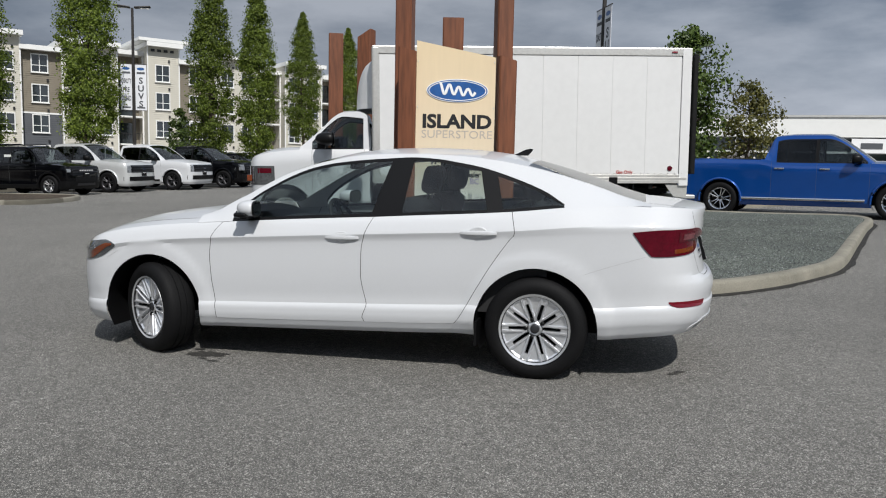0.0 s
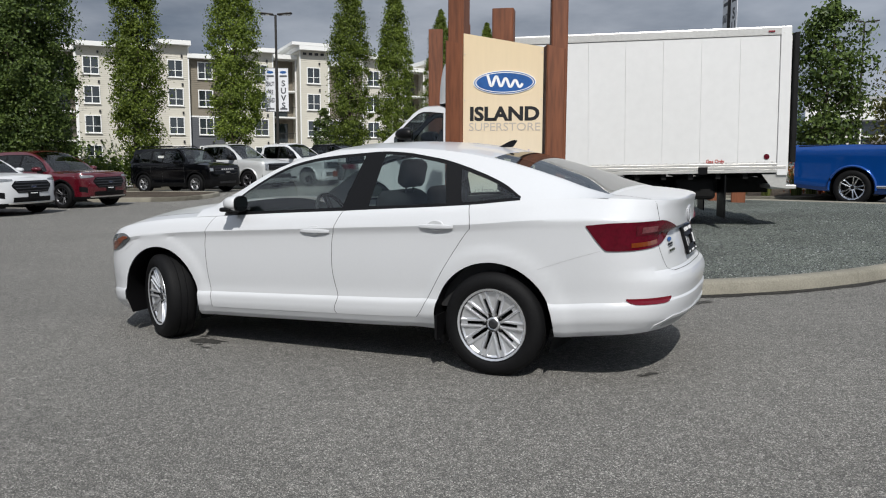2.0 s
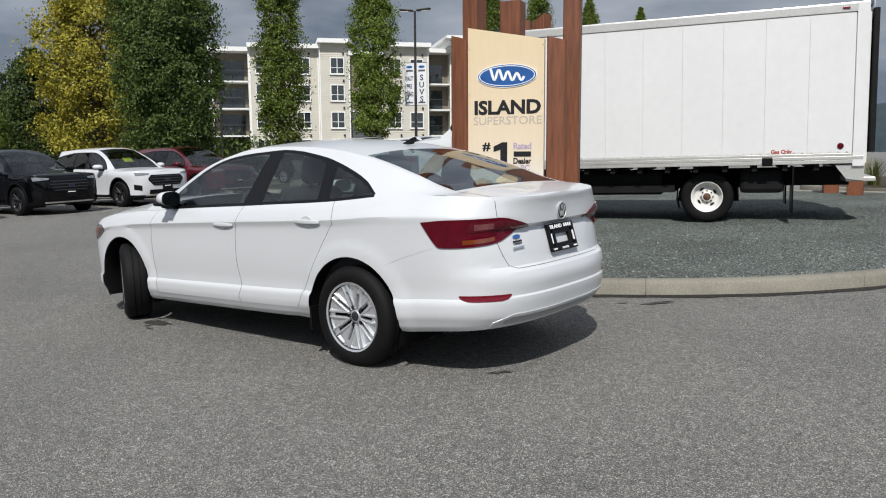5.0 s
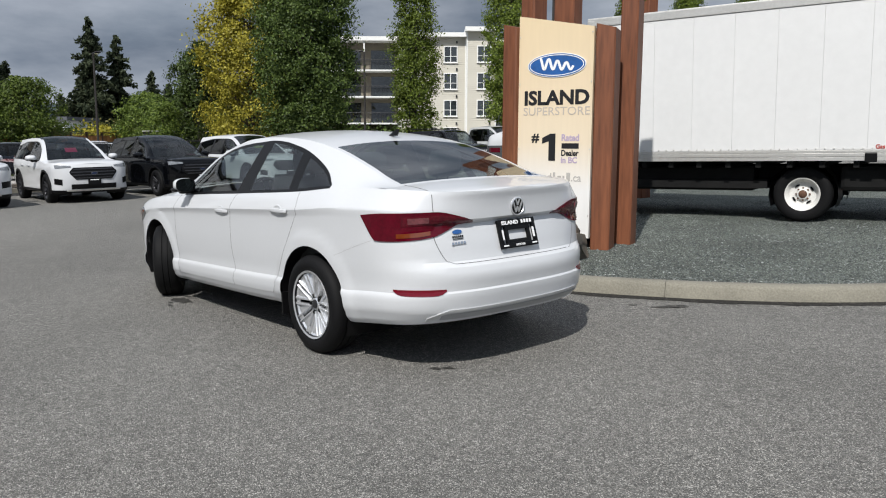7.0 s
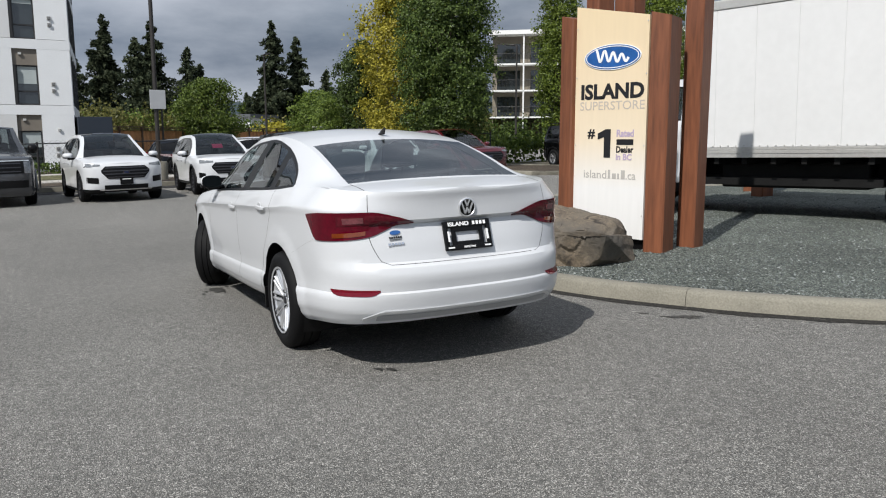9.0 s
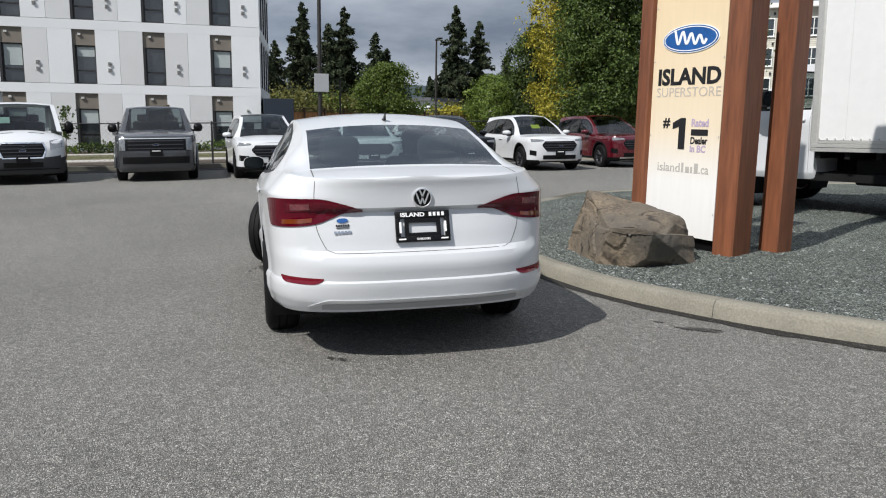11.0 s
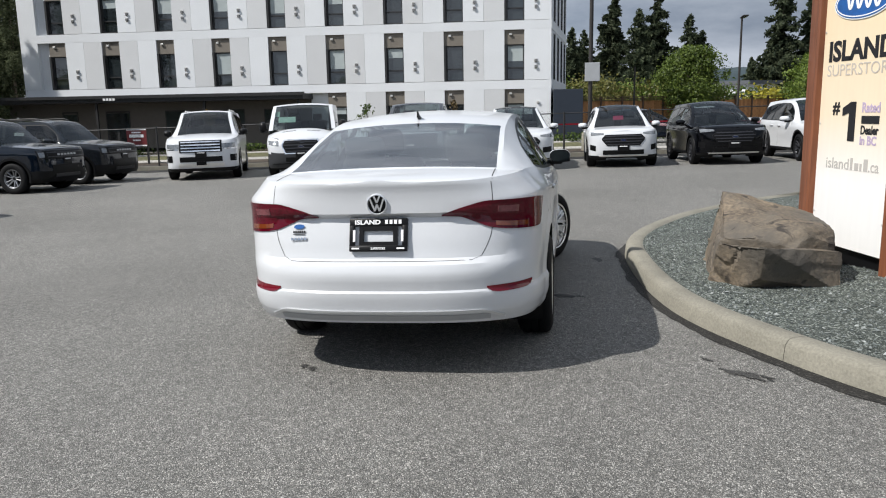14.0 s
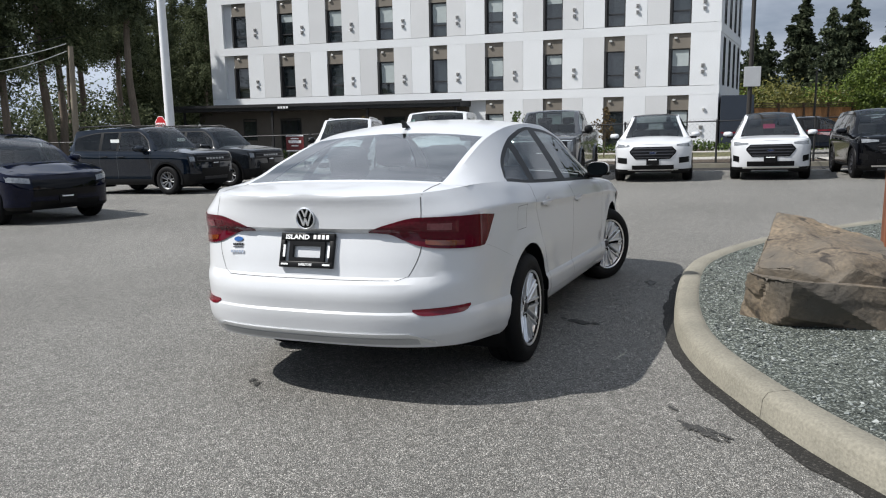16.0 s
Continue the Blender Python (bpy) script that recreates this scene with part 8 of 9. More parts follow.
LEAF_RED = leaf_mat("red_shrub_leaves", (0.16, 0.03, 0.015), (0.36, 0.12, 0.05))
NEEDLE = leaf_mat("fir_needles", (0.020, 0.030, 0.018), (0.092, 0.108, 0.062), 0.1)
NEEDLE_WOOD = leaf_mat("forest_needles", (0.036, 0.048, 0.027), (0.150, 0.168, 0.092), 0.1)
GRASSY = leaf_mat("grass_blades", (0.06, 0.08, 0.02), (0.17, 0.19, 0.06), 0.2)
BARK = mat("bark", (0.075, 0.058, 0.042), 0.95, var=0.4, scale=4, fine=30, bump=0.8, stretch=(3, 3, 0.5))


def leaf_mesh(name, centres, normals, size, rng, material, aspect=1.5, droop=0.0):
    """Many small pointed leaves, each a folded pair of triangles, as one mesh."""
    n = len(centres)
    a = rng.normal(size=(n, 3))
    d = normals + 0.75 * rng.normal(size=(n, 3))
    d[:, 2] -= droop
    d /= np.linalg.norm(d, axis=1, keepdims=True)
    u = np.cross(d, a)
    u /= np.linalg.norm(u, axis=1, keepdims=True)
    v = np.cross(d, u)
    s = size * (0.65 + 0.7 * rng.random((n, 1)))
    p0, p2 = centres - v * s * aspect / 2, centres + v * s * aspect / 2
    p1, p3 = centres + u * s / 2 + d * s * 0.15, centres - u * s / 2 + d * s * 0.15
    co = np.stack([p0, p1, p2, p3], 1).reshape(-1, 3)
    f = np.arange(4 * n).reshape(n, 4)
    me = bpy.data.meshes.new(name)
    me.from_pydata(co.tolist(), [], f.tolist())
    me.materials.append(material)
    return me


def tree(name, m, label, height, radius, clear, shape, clumps, per, leaf, material, seed, limbs=14, spread=0.5, trunk=0.12, category="tree", group="", upright=0.8):
    """A broadleaf tree: tapered trunk, rising limbs and a crown of leaf clumps with gaps. shape(u) is the crown's half-width along its height."""
    rng = np.random.default_rng(seed)
    root = thing(name, m, label, category, group)
    bm = bmesh.new()
    pts, rad = [], []
    for k in range(9):
        u = k / 8
        pts.append((0.12 * radius * math.sin(u * 5 + seed), 0.12 * radius * math.cos(u * 4 + seed), u * height * 0.93))
        rad.append(trunk * (1 - 0.9 * u) + (0.35 * trunk if k == 0 else 0))
    tube(bm, pts, rad, 9)
    part("trunk", bm, BARK, root, smooth=60)
    for k in range(limbs):
        u = clear / height + (0.9 - clear / height) * (k + rng.random()) / limbs
        a = 2.399 * k + rng.random()
        w = shape(min(1, (u * height - clear) / (height - clear) + 0.12)) * radius * (0.55 + 0.4 * rng.random())
        b = Vector((0, 0, u * height))
        e = Vector((w * math.cos(a), w * math.sin(a), u * height + w * upright * (0.8 + 0.5 * rng.random())))
        e.z = min(e.z, height * 0.98)
        mid = b.lerp(e, 0.5) + Vector((0, 0, -0.08 * w))
        r0 = trunk * (1 - 0.85 * u) * 0.5
        bm = bmesh.new()
        tube(bm, [b, mid, e], [r0, r0 * 0.6, r0 * 0.2], 5)
        part("limb", bm, BARK, root, smooth=60)
    cs, ns = [], []
    for k in range(clumps):
        u = rng.random() ** 0.9
        z = clear + u * (height - clear)
        w = shape(u) * radius
        a = rng.random() * 2 * math.pi
        lobe = noise.noise(Vector((1.6 * math.cos(a) + seed, 1.6 * math.sin(a), z * 0.55)))
        q = w * math.sqrt(0.25 + 0.75 * rng.random()) * (0.92 + 0.60 * lobe)
        shoot = rng.random() < 0.10
        if shoot:
            q = w * (0.95 + 0.16 * rng.random())
            z += 0.3 * spread
        c = np.array([q * math.cos(a), q * math.sin(a), z])
        sp = spread * (0.45 if shoot else 0.6 + 0.8 * rng.random()) * min(1.0, 0.30 + 1.25 * shape(u))
        pts_ = c + np.clip(rng.normal(size=(per, 3)), -1.7, 1.7) * np.array([sp, sp, sp * 0.8]) * 0.55
        nn = pts_ - np.array([0, 0, z - 0.3 * radius])
        nn /= np.linalg.norm(nn, axis=1, keepdims=True) + 1e-6
        cs.append(pts_)
        ns.append(nn)
    me = leaf_mesh("crown", np.concatenate(cs), np.concatenate(ns), leaf, rng, material)
    cr = new("crown", me)
    cr.parent = root
    return root


def poplar_shape(u):
    return max(0.04, curve([(0, 0.42), (0.08, 0.86), (0.25, 1.0), (0.45, 0.95), (0.65, 0.74), (0.82, 0.46), (0.93, 0.2), (1.0, 0.03)], u))


def oval_shape(u):
    return max(0.05, curve([(0, 0.40), (0.13, 0.86), (0.35, 1.0), (0.6, 0.9), (0.8, 0.62), (0.93, 0.3), (1.0, 0.06)], u))


def round_shape(u):
    return max(0.05, math.sqrt(max(0.0, 1 - (2 * u - 1) ** 2)) * 0.9 + 0.12)


def at(x, y, lift=0.0, turn=0.0, k=1.0):
    return Matrix.Translation((x, y, slope(x, y) + lift)) @ pose(0, 0, 0, 0, 0, turn)


pop = tree("columnar_tree", at(-16.2, 35.1), "tall columnar tree with dense mid-green leaves", 11.2, 1.20, 1.9, poplar_shape, 520, 84, 0.066, LEAF, 3, limbs=34, spread=0.36, group="columnar trees in a row", upright=1.6)
pop2 = tree("columnar_tree", at(-13.65, 45.2), "tall columnar tree with dense mid-green leaves", 12.8, 1.20, 1.3, poplar_shape, 520, 80, 0.076, LEAF, 8, limbs=34, spread=0.38, group="columnar trees in a row", upright=1.6)
copy_thing(pop2, at(-12.4, 50.8, 0, 130))
copy_thing(pop, at(-10.8, 58.5, 1.0, 70))
copy_thing(pop2, at(-8.35, 66.0, -0.4, 200))
tree("columnar_tree", at(-18.0, 29.7), "tall columnar tree with dense mid-green leaves", 11.4, 1.02, 1.6, poplar_shape, 560, 84, 0.064, LEAF, 17, limbs=36, spread=0.34, group="columnar trees in a row", upright=1.6)
tree("broad_columnar_tree", at(-18.3, 23.1), "large dense oval tree with dark green leaves", 10.6, 1.78, 0.8, oval_shape, 1150, 90, 0.066, LEAF_DARK, 21, limbs=60, spread=0.46, trunk=0.2, upright=1.5)
tree("small_tree", at(-17.5, 51.0), "small dark dense young tree", 4.6, 0.75, 0.9, oval_shape, 90, 50, 0.10, LEAF_DARK, 5, limbs=16, spread=0.3, trunk=0.06)
tree("yellow_tree", at(-37.8, 37.2), "tall loose tree with yellowing autumn leaves", 13.5, 3.5, 1.6, oval_shape, 320, 130, 0.125, LEAF_YELLOW, 31, limbs=60, spread=0.78, trunk=0.22)
gt_ = tree("broadleaf_tree", at(-45.2, 38.6), "tall dark green broadleaf tree", 8.9, 2.4, 0.5, oval_shape, 260, 76, 0.125, LEAF_DARK, 33, limbs=30, spread=0.8, trunk=0.2, group="broadleaf trees beyond the lot")
bt_ = tree("broadleaf_tree", at(-60.5, 33.0), "round bright green broadleaf tree", 6.6, 2.7, 0.6, round_shape, 300, 64, 0.13, LEAF_BRIGHT, 35, limbs=26, spread=0.7, trunk=0.16, group="broadleaf trees beyond the lot")
tree("broadleaf_tree", at(-45.0, 35.2), "low bright green bushy tree", 4.3, 1.15, 0.3, round_shape, 100, 56, 0.10, LEAF_BRIGHT, 37, limbs=16, spread=0.4, trunk=0.08, group="broadleaf trees beyond the lot")
copy_thing(bt_, at(-66.0, 48.0, -0.4, 60))
copy_thing(gt_, at(-75.0, 60.0, 0, 90))
copy_thing(gt_, at(-49.0, 49.0, 0, 200))
tree("young_maple", at(7.75, 24.8), "mid-green maple behind the box truck", 5.5, 1.05, 0.9, oval_shape, 120, 64, 0.085, LEAF_DARK, 41, limbs=30, spread=0.42, trunk=0.09, group="maples by the lot")
tree("young_maple", at(11.2, 28.8), "small maple with yellow-green leaves", 4.2, 1.25, 0.5, oval_shape, 75, 56, 0.085, LEAF_AUTUMN, 43, limbs=26, spread=0.42, trunk=0.08, group="maples by the lot")


def fir(name, m, label, height, radius, bare, seed, material=NEEDLE, trunk=0.3, bark=None, levels=46, group="conifers on the skyline", ragged=0.3, spray=0.17, aspect=2.4):
    """A fir: tall trunk, whorls of drooping boughs with sprays of needles."""
    rng = np.random.default_rng(seed)
    root = thing(name, m, label, "conifer", group)
    bm = bmesh.new()
    tube(bm, [(0.15 * math.sin(k + seed), 0.15 * math.cos(k * 1.3), height * k / 8) for k in range(9)], [trunk * (1 - 0.93 * k / 8) for k in range(9)], 8)
    part("trunk", bm, bark or BARK, root, smooth=60)
    cs, ns = [], []
    bald = rng.random() * 6.283
    for i in range(levels):
        u = (i + rng.random() * 0.9) / levels
        z = bare + (height - bare) * u
        r = radius * (1 - u) ** 0.75 * (1 - ragged + 1.6 * ragged * rng.random()) + 0.22
        for b in range(int(5 + 4 * (1 - u))):
            a = rng.random() * 2 * math.pi
            ln = r * (0.45 + 0.65 * rng.random())
            if math.cos(a - bald - 3 * u) > 0.55 and rng.random() < ragged:
                ln *= 0.45
            rise = 0.35 * u - 0.15 + 0.2 * rng.random()
            k = max(6, int(ln * 8.0 * 0.62 / spray))
            t = (np.arange(k) + rng.random(k)) / k
            side = (rng.random(k) - 0.5) * 0.62 * ln * (1.06 - t) * (0.4 + 0.6 * np.sin(np.pi * np.minimum(1, t * 1.15)))
            x = t * ln * math.cos(a) - side * math.sin(a)
            y = t * ln * math.sin(a) + side * math.cos(a)
            zz = z + rise * ln * t - 0.45 * ln * t**1.6 + 0.12 * ln * t**3 - 0.22 * np.abs(side) + (rng.random(k) - 0.62) * (0.30 + 0.16 * ln)
            cs.append(np.stack([x, y, zz], 1))
            ns.append(np.tile(np.array([0.35 * math.cos(a), 0.35 * math.sin(a), 0.75]), (k, 1)))
    c = np.concatenate(cs)
    me = leaf_mesh("foliage", c, np.concatenate(ns), spray * 0.95 * radius / 3.2, rng, material, aspect=aspect, droop=0.15)
    ob = new("foliage", me)
    ob.parent = root
    return root


def beyond(t_px, dist, base=-0.6):
    """A place far off in the west, by its bearing in degrees from north (positive to the west) and its distance from the rear of the sedan."""
    a = radians(t_px)
    return 5.6 - dist * math.sin(a), 4.2 + dist * math.cos(a), base


f1 = fir("fir_tree", Matrix.Translation(beyond(72.2, 140)), "tall dark fir with drooping boughs", 21.5, 6.2, 0.5, 1)
f2 = fir("fir_tree", Matrix.Translation(beyond(61.2, 132)), "tall ragged fir with a bare upper trunk", 20.6, 5.6, 2.0, 2, ragged=0.45)
f3 = fir("fir_tree", Matrix.Translation(beyond(75.0, 120)), "dark pointed fir tree with dense boughs", 13.5, 4.3, 0.3, 3)
for src, deg, dist, k, lift in ((f1, 69.2, 138, 1, -0.8), (f3, 74.2, 125, 1, 0), (f3, 70.4, 122, 1, 2.5), (f3, 67.0, 126, 1, 1.8), (f3, 66.2, 128, 1, -0.5), (f2, 59.5, 136, 1, -2.0), (f3, 57.4, 128, 1, -1.0), (f3, 56.2, 140, 1, -2.0), (f3, 55.0, 150, 1, 0.5), (f3, 53.4, 150, 1, -0.5), (f3, 61.8, 140, 1, -1.5), (f3, 63.0, 142, 1, -4.0), (f1, 76.5, 150, 1, -6.0), (f3, 51.5, 155, 1, 0), (f1, 49.5, 150, 1, -4), (f3, 46.0, 150, 1, 2), (f1, 30.0, 130, 1, -4), (f3, 27.5, 125, 1, 4), (f3, 33.5, 120, 1, 3), (f3, 18.0, 130, 1, 3), (f3, 16.0, 128, 1, 5)):
    x, y, z = beyond(deg, dist)
    copy_thing(src, Matrix.Translation((x, y, z + lift)) @ pose(0, 0, 0, 0, 0, 37 * deg))

BARK_WOOD = mat('fir_bark', (0.15, 0.12, 0.095), 0.95, var=0.4, scale=3, fine=24, bump=0.8, stretch=(3, 3, 0.4))
# tall wood behind the boxy SUVs
d1 = fir("forest_fir", at(-36, -26), "tall forest fir with a long bare trunk", 23, 3.2, 11.5, 11, NEEDLE_WOOD, trunk=0.30, bark=BARK_WOOD, levels=50, spray=0.085, aspect=2.6, group="tall firs of the wood", ragged=0.5)
d2 = fir("forest_fir", at(-40, -19), "tall forest fir with dark hanging boughs", 21, 3.4, 9.0, 12, NEEDLE_WOOD, trunk=0.28, bark=BARK_WOOD, levels=50, spray=0.085, aspect=2.6, group="tall firs of the wood", ragged=0.5)
rf = random.Random(5)
for i in range(16):
    b_, d_ = radians(119 + 21.5 * (i + rf.random()) / 16), 46 + 26 * rf.random()
    x, y = max(-52.0 if b_ > 2.06 else -41.5, 5.3 - d_ * math.sin(b_)), 6.2 + d_ * math.cos(b_)
    copy_thing((d1, d2)[i % 2], at(x, y, -rf.random() * 4, rf.random() * 360))
for i in range(7):
    b_, d_ = radians(113.4 + 5.6 * i / 6), 70 + 8 * rf.random()
    copy_thing((d2, d1)[i % 2], at(5.3 - d_ * math.sin(b_), 6.2 + d_ * math.cos(b_), -5 - rf.random() * 3, rf.random() * 360))


def bush(name, m, label, w, d, h, n, leaf, material, seed, category="shrub", group="", kind=""):
    """A low shrub or hedge: leaves over an uneven mound."""
    rng = np.random.default_rng(seed)
    k = max(6, n // 30)
    cc = np.stack([(rng.random(k) - 0.5) * w, (rng.random(k) - 0.5) * d, rng.random(k) ** 0.7 * h * 0.85], 1)
    e = 1 - 0.5 * (cc[:, 0] / (w / 2)) ** 2 * (1 if w < 4 else 0.2)
    cc[:, 2] *= e
    idx = rng.integers(0, k, n)
    sp = np.array([0.16 * min(w, 3), 0.16 * min(d, 3), 0.13 * h])
    p = cc[idx] + rng.normal(size=(n, 3)) * sp
    p[:, 2] = np.abs(p[:, 2])
    nn = p - np.array([0, 0, 0.2 * h])
    nn /= np.linalg.norm(nn, axis=1, keepdims=True) + 1e-6
    ob = new(name, leaf_mesh(name, p, nn, leaf, rng, material))
    ob.matrix_world = m
    return tagged(ob, label, category, group, kind)


for deg, dist, w, h, mt, sd_ in ((73.5, 92, 14, 5.5, LEAF_AUTUMN, 1), (70.5, 95, 12, 4.8, LEAF_BRIGHT, 2), (67.5, 90, 10, 5.0, LEAF_AUTUMN, 3), (64.0, 100, 12, 4.2, LEAF_DARK, 4), (61.6, 88, 3.2, 3.6, LEAF_YELLOW, 5), (58.5, 96, 14, 4.5, LEAF_AUTUMN, 6), (55.0, 92, 14, 5.5, LEAF_BRIGHT, 7), (51.0, 92, 14, 5.5, LEAF_DARK, 8), (76.5, 96, 12, 5, LEAF_BRIGHT, 9), (46.0, 84, 14, 5, LEAF_AUTUMN, 10), (41.0, 80, 14, 4, LEAF_DARK, 12)):
    x, y, z = beyond(deg, dist)
    bush("thicket", Matrix.Translation((x, y, z - 0.2)) @ pose(0, 0, 0, 0, 0, 90 - deg), "loose thicket of autumn shrubs beyond the lot", w, 5, h, 4600, 0.25, mt, sd_, "thicket", "thickets beyond the lot", "stuff")
for i, (deg, dist, w) in enumerate(((118, 62, 14), (124, 58, 14), (130, 60, 14), (136, 56, 14))):
    x, y, z = 5.3 - dist * math.sin(radians(deg)), 6.2 + dist * math.cos(radians(deg)), -1.2
    bush("forest_undergrowth", Matrix.Translation((x, y, z)) @ pose(0, 0, 0, 0, 0, 90 - deg), "dark undergrowth between the trunks of the wood", w, 5, 4.2, 4500, 0.16, NEEDLE_WOOD, 90 + i, "thicket", "undergrowth of the wood", "stuff")
for i, (deg, dist) in enumerate(((117.5, 76), (122, 74), (127, 76), (132, 74), (137, 76))):
    x, y, z = 5.3 - dist * math.sin(radians(deg)), 6.2 + dist * math.cos(radians(deg)), -1.2
    bush("forest_undergrowth", Matrix.Translation((x, y, z)) @ pose(0, 0, 0, 0, 0, 90 - deg), "dark depth of the wood behind the trunks", 8, 4, 6.6, 3400, 0.2, NEEDLE_WOOD, 190 + i, "thicket", "undergrowth of the wood", "stuff")
bush("hedge", at(-19.5, 29.8, 0.1, 75), "low clipped green hedge on the bed's edge", 9, 1.3, 1.35, 3200, 0.13, LEAF_BRIGHT, 14, "hedge")
bush("red_shrub", at(7.2, 21.9, 0.1), "rounded shrub with red autumn leaves", 1.8, 1.4, 1.15, 1300, 0.10, LEAF_RED, 15)
bush("red_shrub", at(-28.0, 31.5), "reddish brown shrub under a tree", 3.0, 2.5, 2.0, 1300, 0.16, LEAF_RED, 16)
bush("white_flower_shrub", at(8.4, 22.4, 0.3), "pale flowering shrub behind the red one", 2.0, 1.2, 1.25, 900, 0.09, leaf_mat("pale_blossom", (0.35, 0.33, 0.30), (0.7, 0.66, 0.62)), 17)


def grass_clump(m, h, n, seed, label="tall arching ornamental grass"):
    rng = np.random.default_rng(seed)
    bm = bmesh.new()
    for _ in range(n):
        a, r = rng.random() * 6.283, 0.14 * rng.random()
        ln, out = h * (0.7 + 0.4 * rng.random()), h * (0.15 + 0.45 * rng.random())
        rows = []
        for k in range(5):
            u = k / 4
            c = Vector((math.cos(a) * (r + out * u * u), math.sin(a) * (r + out * u * u), ln * (u - 0.28 * u**3)))
            w = Vector((-math.sin(a), math.cos(a), 0)) * 0.009 * (1 - 0.9 * u)
            rows.append([c - w, c + w])
        grid(bm, rows)
    return tagged(part("ornamental_grass", bm, GRASSY, None), label, "grass", "ornamental grasses", "")


for i, (x, y, h) in enumerate(((6.0, 20.6, 1.1), (6.5, 21.2, 1.0), (5.4, 21.0, 0.9), (6.9, 20.9, 0.8), (4.9, 21.6, 0.9))):
    grass_clump(None, h, 120, 50 + i).matrix_world = at(x, y, 0.1)


# distant wooded ridge
def ridge():
    bm = bmesh.new()
    rows = []
    for j, (d, hh) in enumerate(((420, 0.0), (450, 0.5), (500, 0.85), (560, 1.0), (640, 0.7))):
        row = []
        for k in range(90):
            a = radians(20 + 130 * k / 89)
            h = 26 + 9 * math.sin(a * 5.0) + 5 * math.sin(a * 13 + 1) + 2.2 * noise.noise(Vector((a * 60, j, 0)))
            h *= 1.0 if a < 2.2 else 0.75
            row.append((d * math.cos(a + 0.9), d * math.sin(a + 0.9), -2 + hh * h))
        rows.append(row)
    grid(bm, rows)
    return bm


RIDGE = mat("far_wooded_hill", (0.026, 0.042, 0.048), 1.0, var=0.35, scale=0.06, fine=0.6)
tagged(part("backdrop_hill", ridge(), RIDGE, smooth=80), "far blue-green wooded hill on the skyline", "hill", kind="structure")


# unseen tree-like belt on the open side, all round behind the street, added to darken reflections
def belt():
    bm = bmesh.new()
    rows = []
    for d, hh in ((58, 0.0), (59, 0.55), (61, 0.9), (64, 1.0), (70, 0.8), (74, 0.0)):
        row = []
        for k in range(170):
            a = radians(50 - 172 * k / 169)
            h = 9 + 3.5 * noise.noise(Vector((k * 0.31, 0, 0))) + 1.6 * noise.noise(Vector((k * 0.9, d * 0.2, 3)))
            q = d + 2.2 * noise.noise(Vector((k * 0.5, hh * 3, 9)))
            row.append((q * math.cos(a), 6 + q * math.sin(a), -2.5 + hh * h))
        rows.append(row)
    grid(bm, rows)
    return bm


tagged(part("backdrop_trees", belt(), mat("dark_unseen_belt", (0.03, 0.045, 0.02), 1.0, var=0.5, scale=0.7, fine=5, bump=0.6, col2=(0.085, 0.10, 0.04)), smooth=20), "unseen dark tree-like belt added on the open side for reflections", "trees", kind="structure")
# ---- edges of the lot: kerbs, fence, lamps and signs ----
RX, RY = 0.155, 0.988


def along(x0, s, off=0.0):
    """A place on the line of the parked row: x0 at y = 6, s metres along it, off metres towards the lot."""
    return x0 + RX * s + off * RY, 6 + RY * s - off * RX


def strip_sheet(name, x0, w, s0, s1, h, material, label, category):
    """A flat band beside the lot, following its fall."""
    bm = bmesh.new()
    rows = []
    n = int((s1 - s0) / 3)
    for k in range(n + 1):
        s = s0 + (s1 - s0) * k / n
        a, b = along(x0, s), along(x0, s, w)
        rows.append([(*a, slope(*a) - 0.05), (*a, slope(*a) + h), (*b, slope(*b) + h), (*b, slope(*b) - 0.05)])
    grid(bm, rows)
    bmesh.ops.recalc_face_normals(bm, faces=bm.faces)
    return tagged(part(name, bm, material), label, category, kind="structure")


GRASS = speckled("lawn", (0.075, 0.074, 0.032), (0.155, 0.145, 0.075), 30, 0.5, 0.95, 0.8, 0.35, 0.5)
SOIL = speckled("bark_mulch", (0.045, 0.034, 0.024), (0.11, 0.085, 0.06), 40, 0.4, 0.95, 0.9, 0.3, 0.8)
WALK = mat("pavement_concrete", (0.36, 0.34, 0.31), 0.9, var=0.15, scale=1.5, fine=40, bump=0.3)
strip_sheet("kerb_west", -21.35, 0.18, -30, 60, 0.15, CONCRETE, "low concrete kerb behind the parked row", "kerb")
# a flat speckled strip, much darker than the asphalt, along the kerb
DARK_GUTTER = speckled("dark_gutter", (0.016, 0.015, 0.014), (0.05, 0.047, 0.043), 60, 0.25, 0.8, 0.6, 0.4, 0.9)
strip_sheet("gutter_west", -21.16, 1.3, -30, 14, 0.012, DARK_GUTTER, "dark speckled gutter along the lot edge", "gutter")
strip_sheet("lawn", -23.6, 2.25, 10, 60, 0.11, GRASS, "narrow lawn strip behind the kerb", "lawn")
strip_sheet("pavement_north", -25.4, 1.8, 10, 45, 0.12, WALK, "pale concrete footpath by the white block", "pavement")
strip_sheet("verge", -26.0, 4.65, -30, 10, 0.09, SOIL, "dark verge of soil and grit behind the kerb", "verge")
strip_sheet("pavement", -28.2, 2.2, -45, 10, 0.12, WALK, "pale concrete footpath by the white block", "pavement")
strip_sheet("lawn_far", -36.0, 7.8, -60, 10, 0.06, GRASS, "dry lawn in front of the white block", "lawn")
strip_sheet("path", -38.0, 2.0, -60, 10, 0.08, WALK, "pale concrete path along the white block", "pavement")
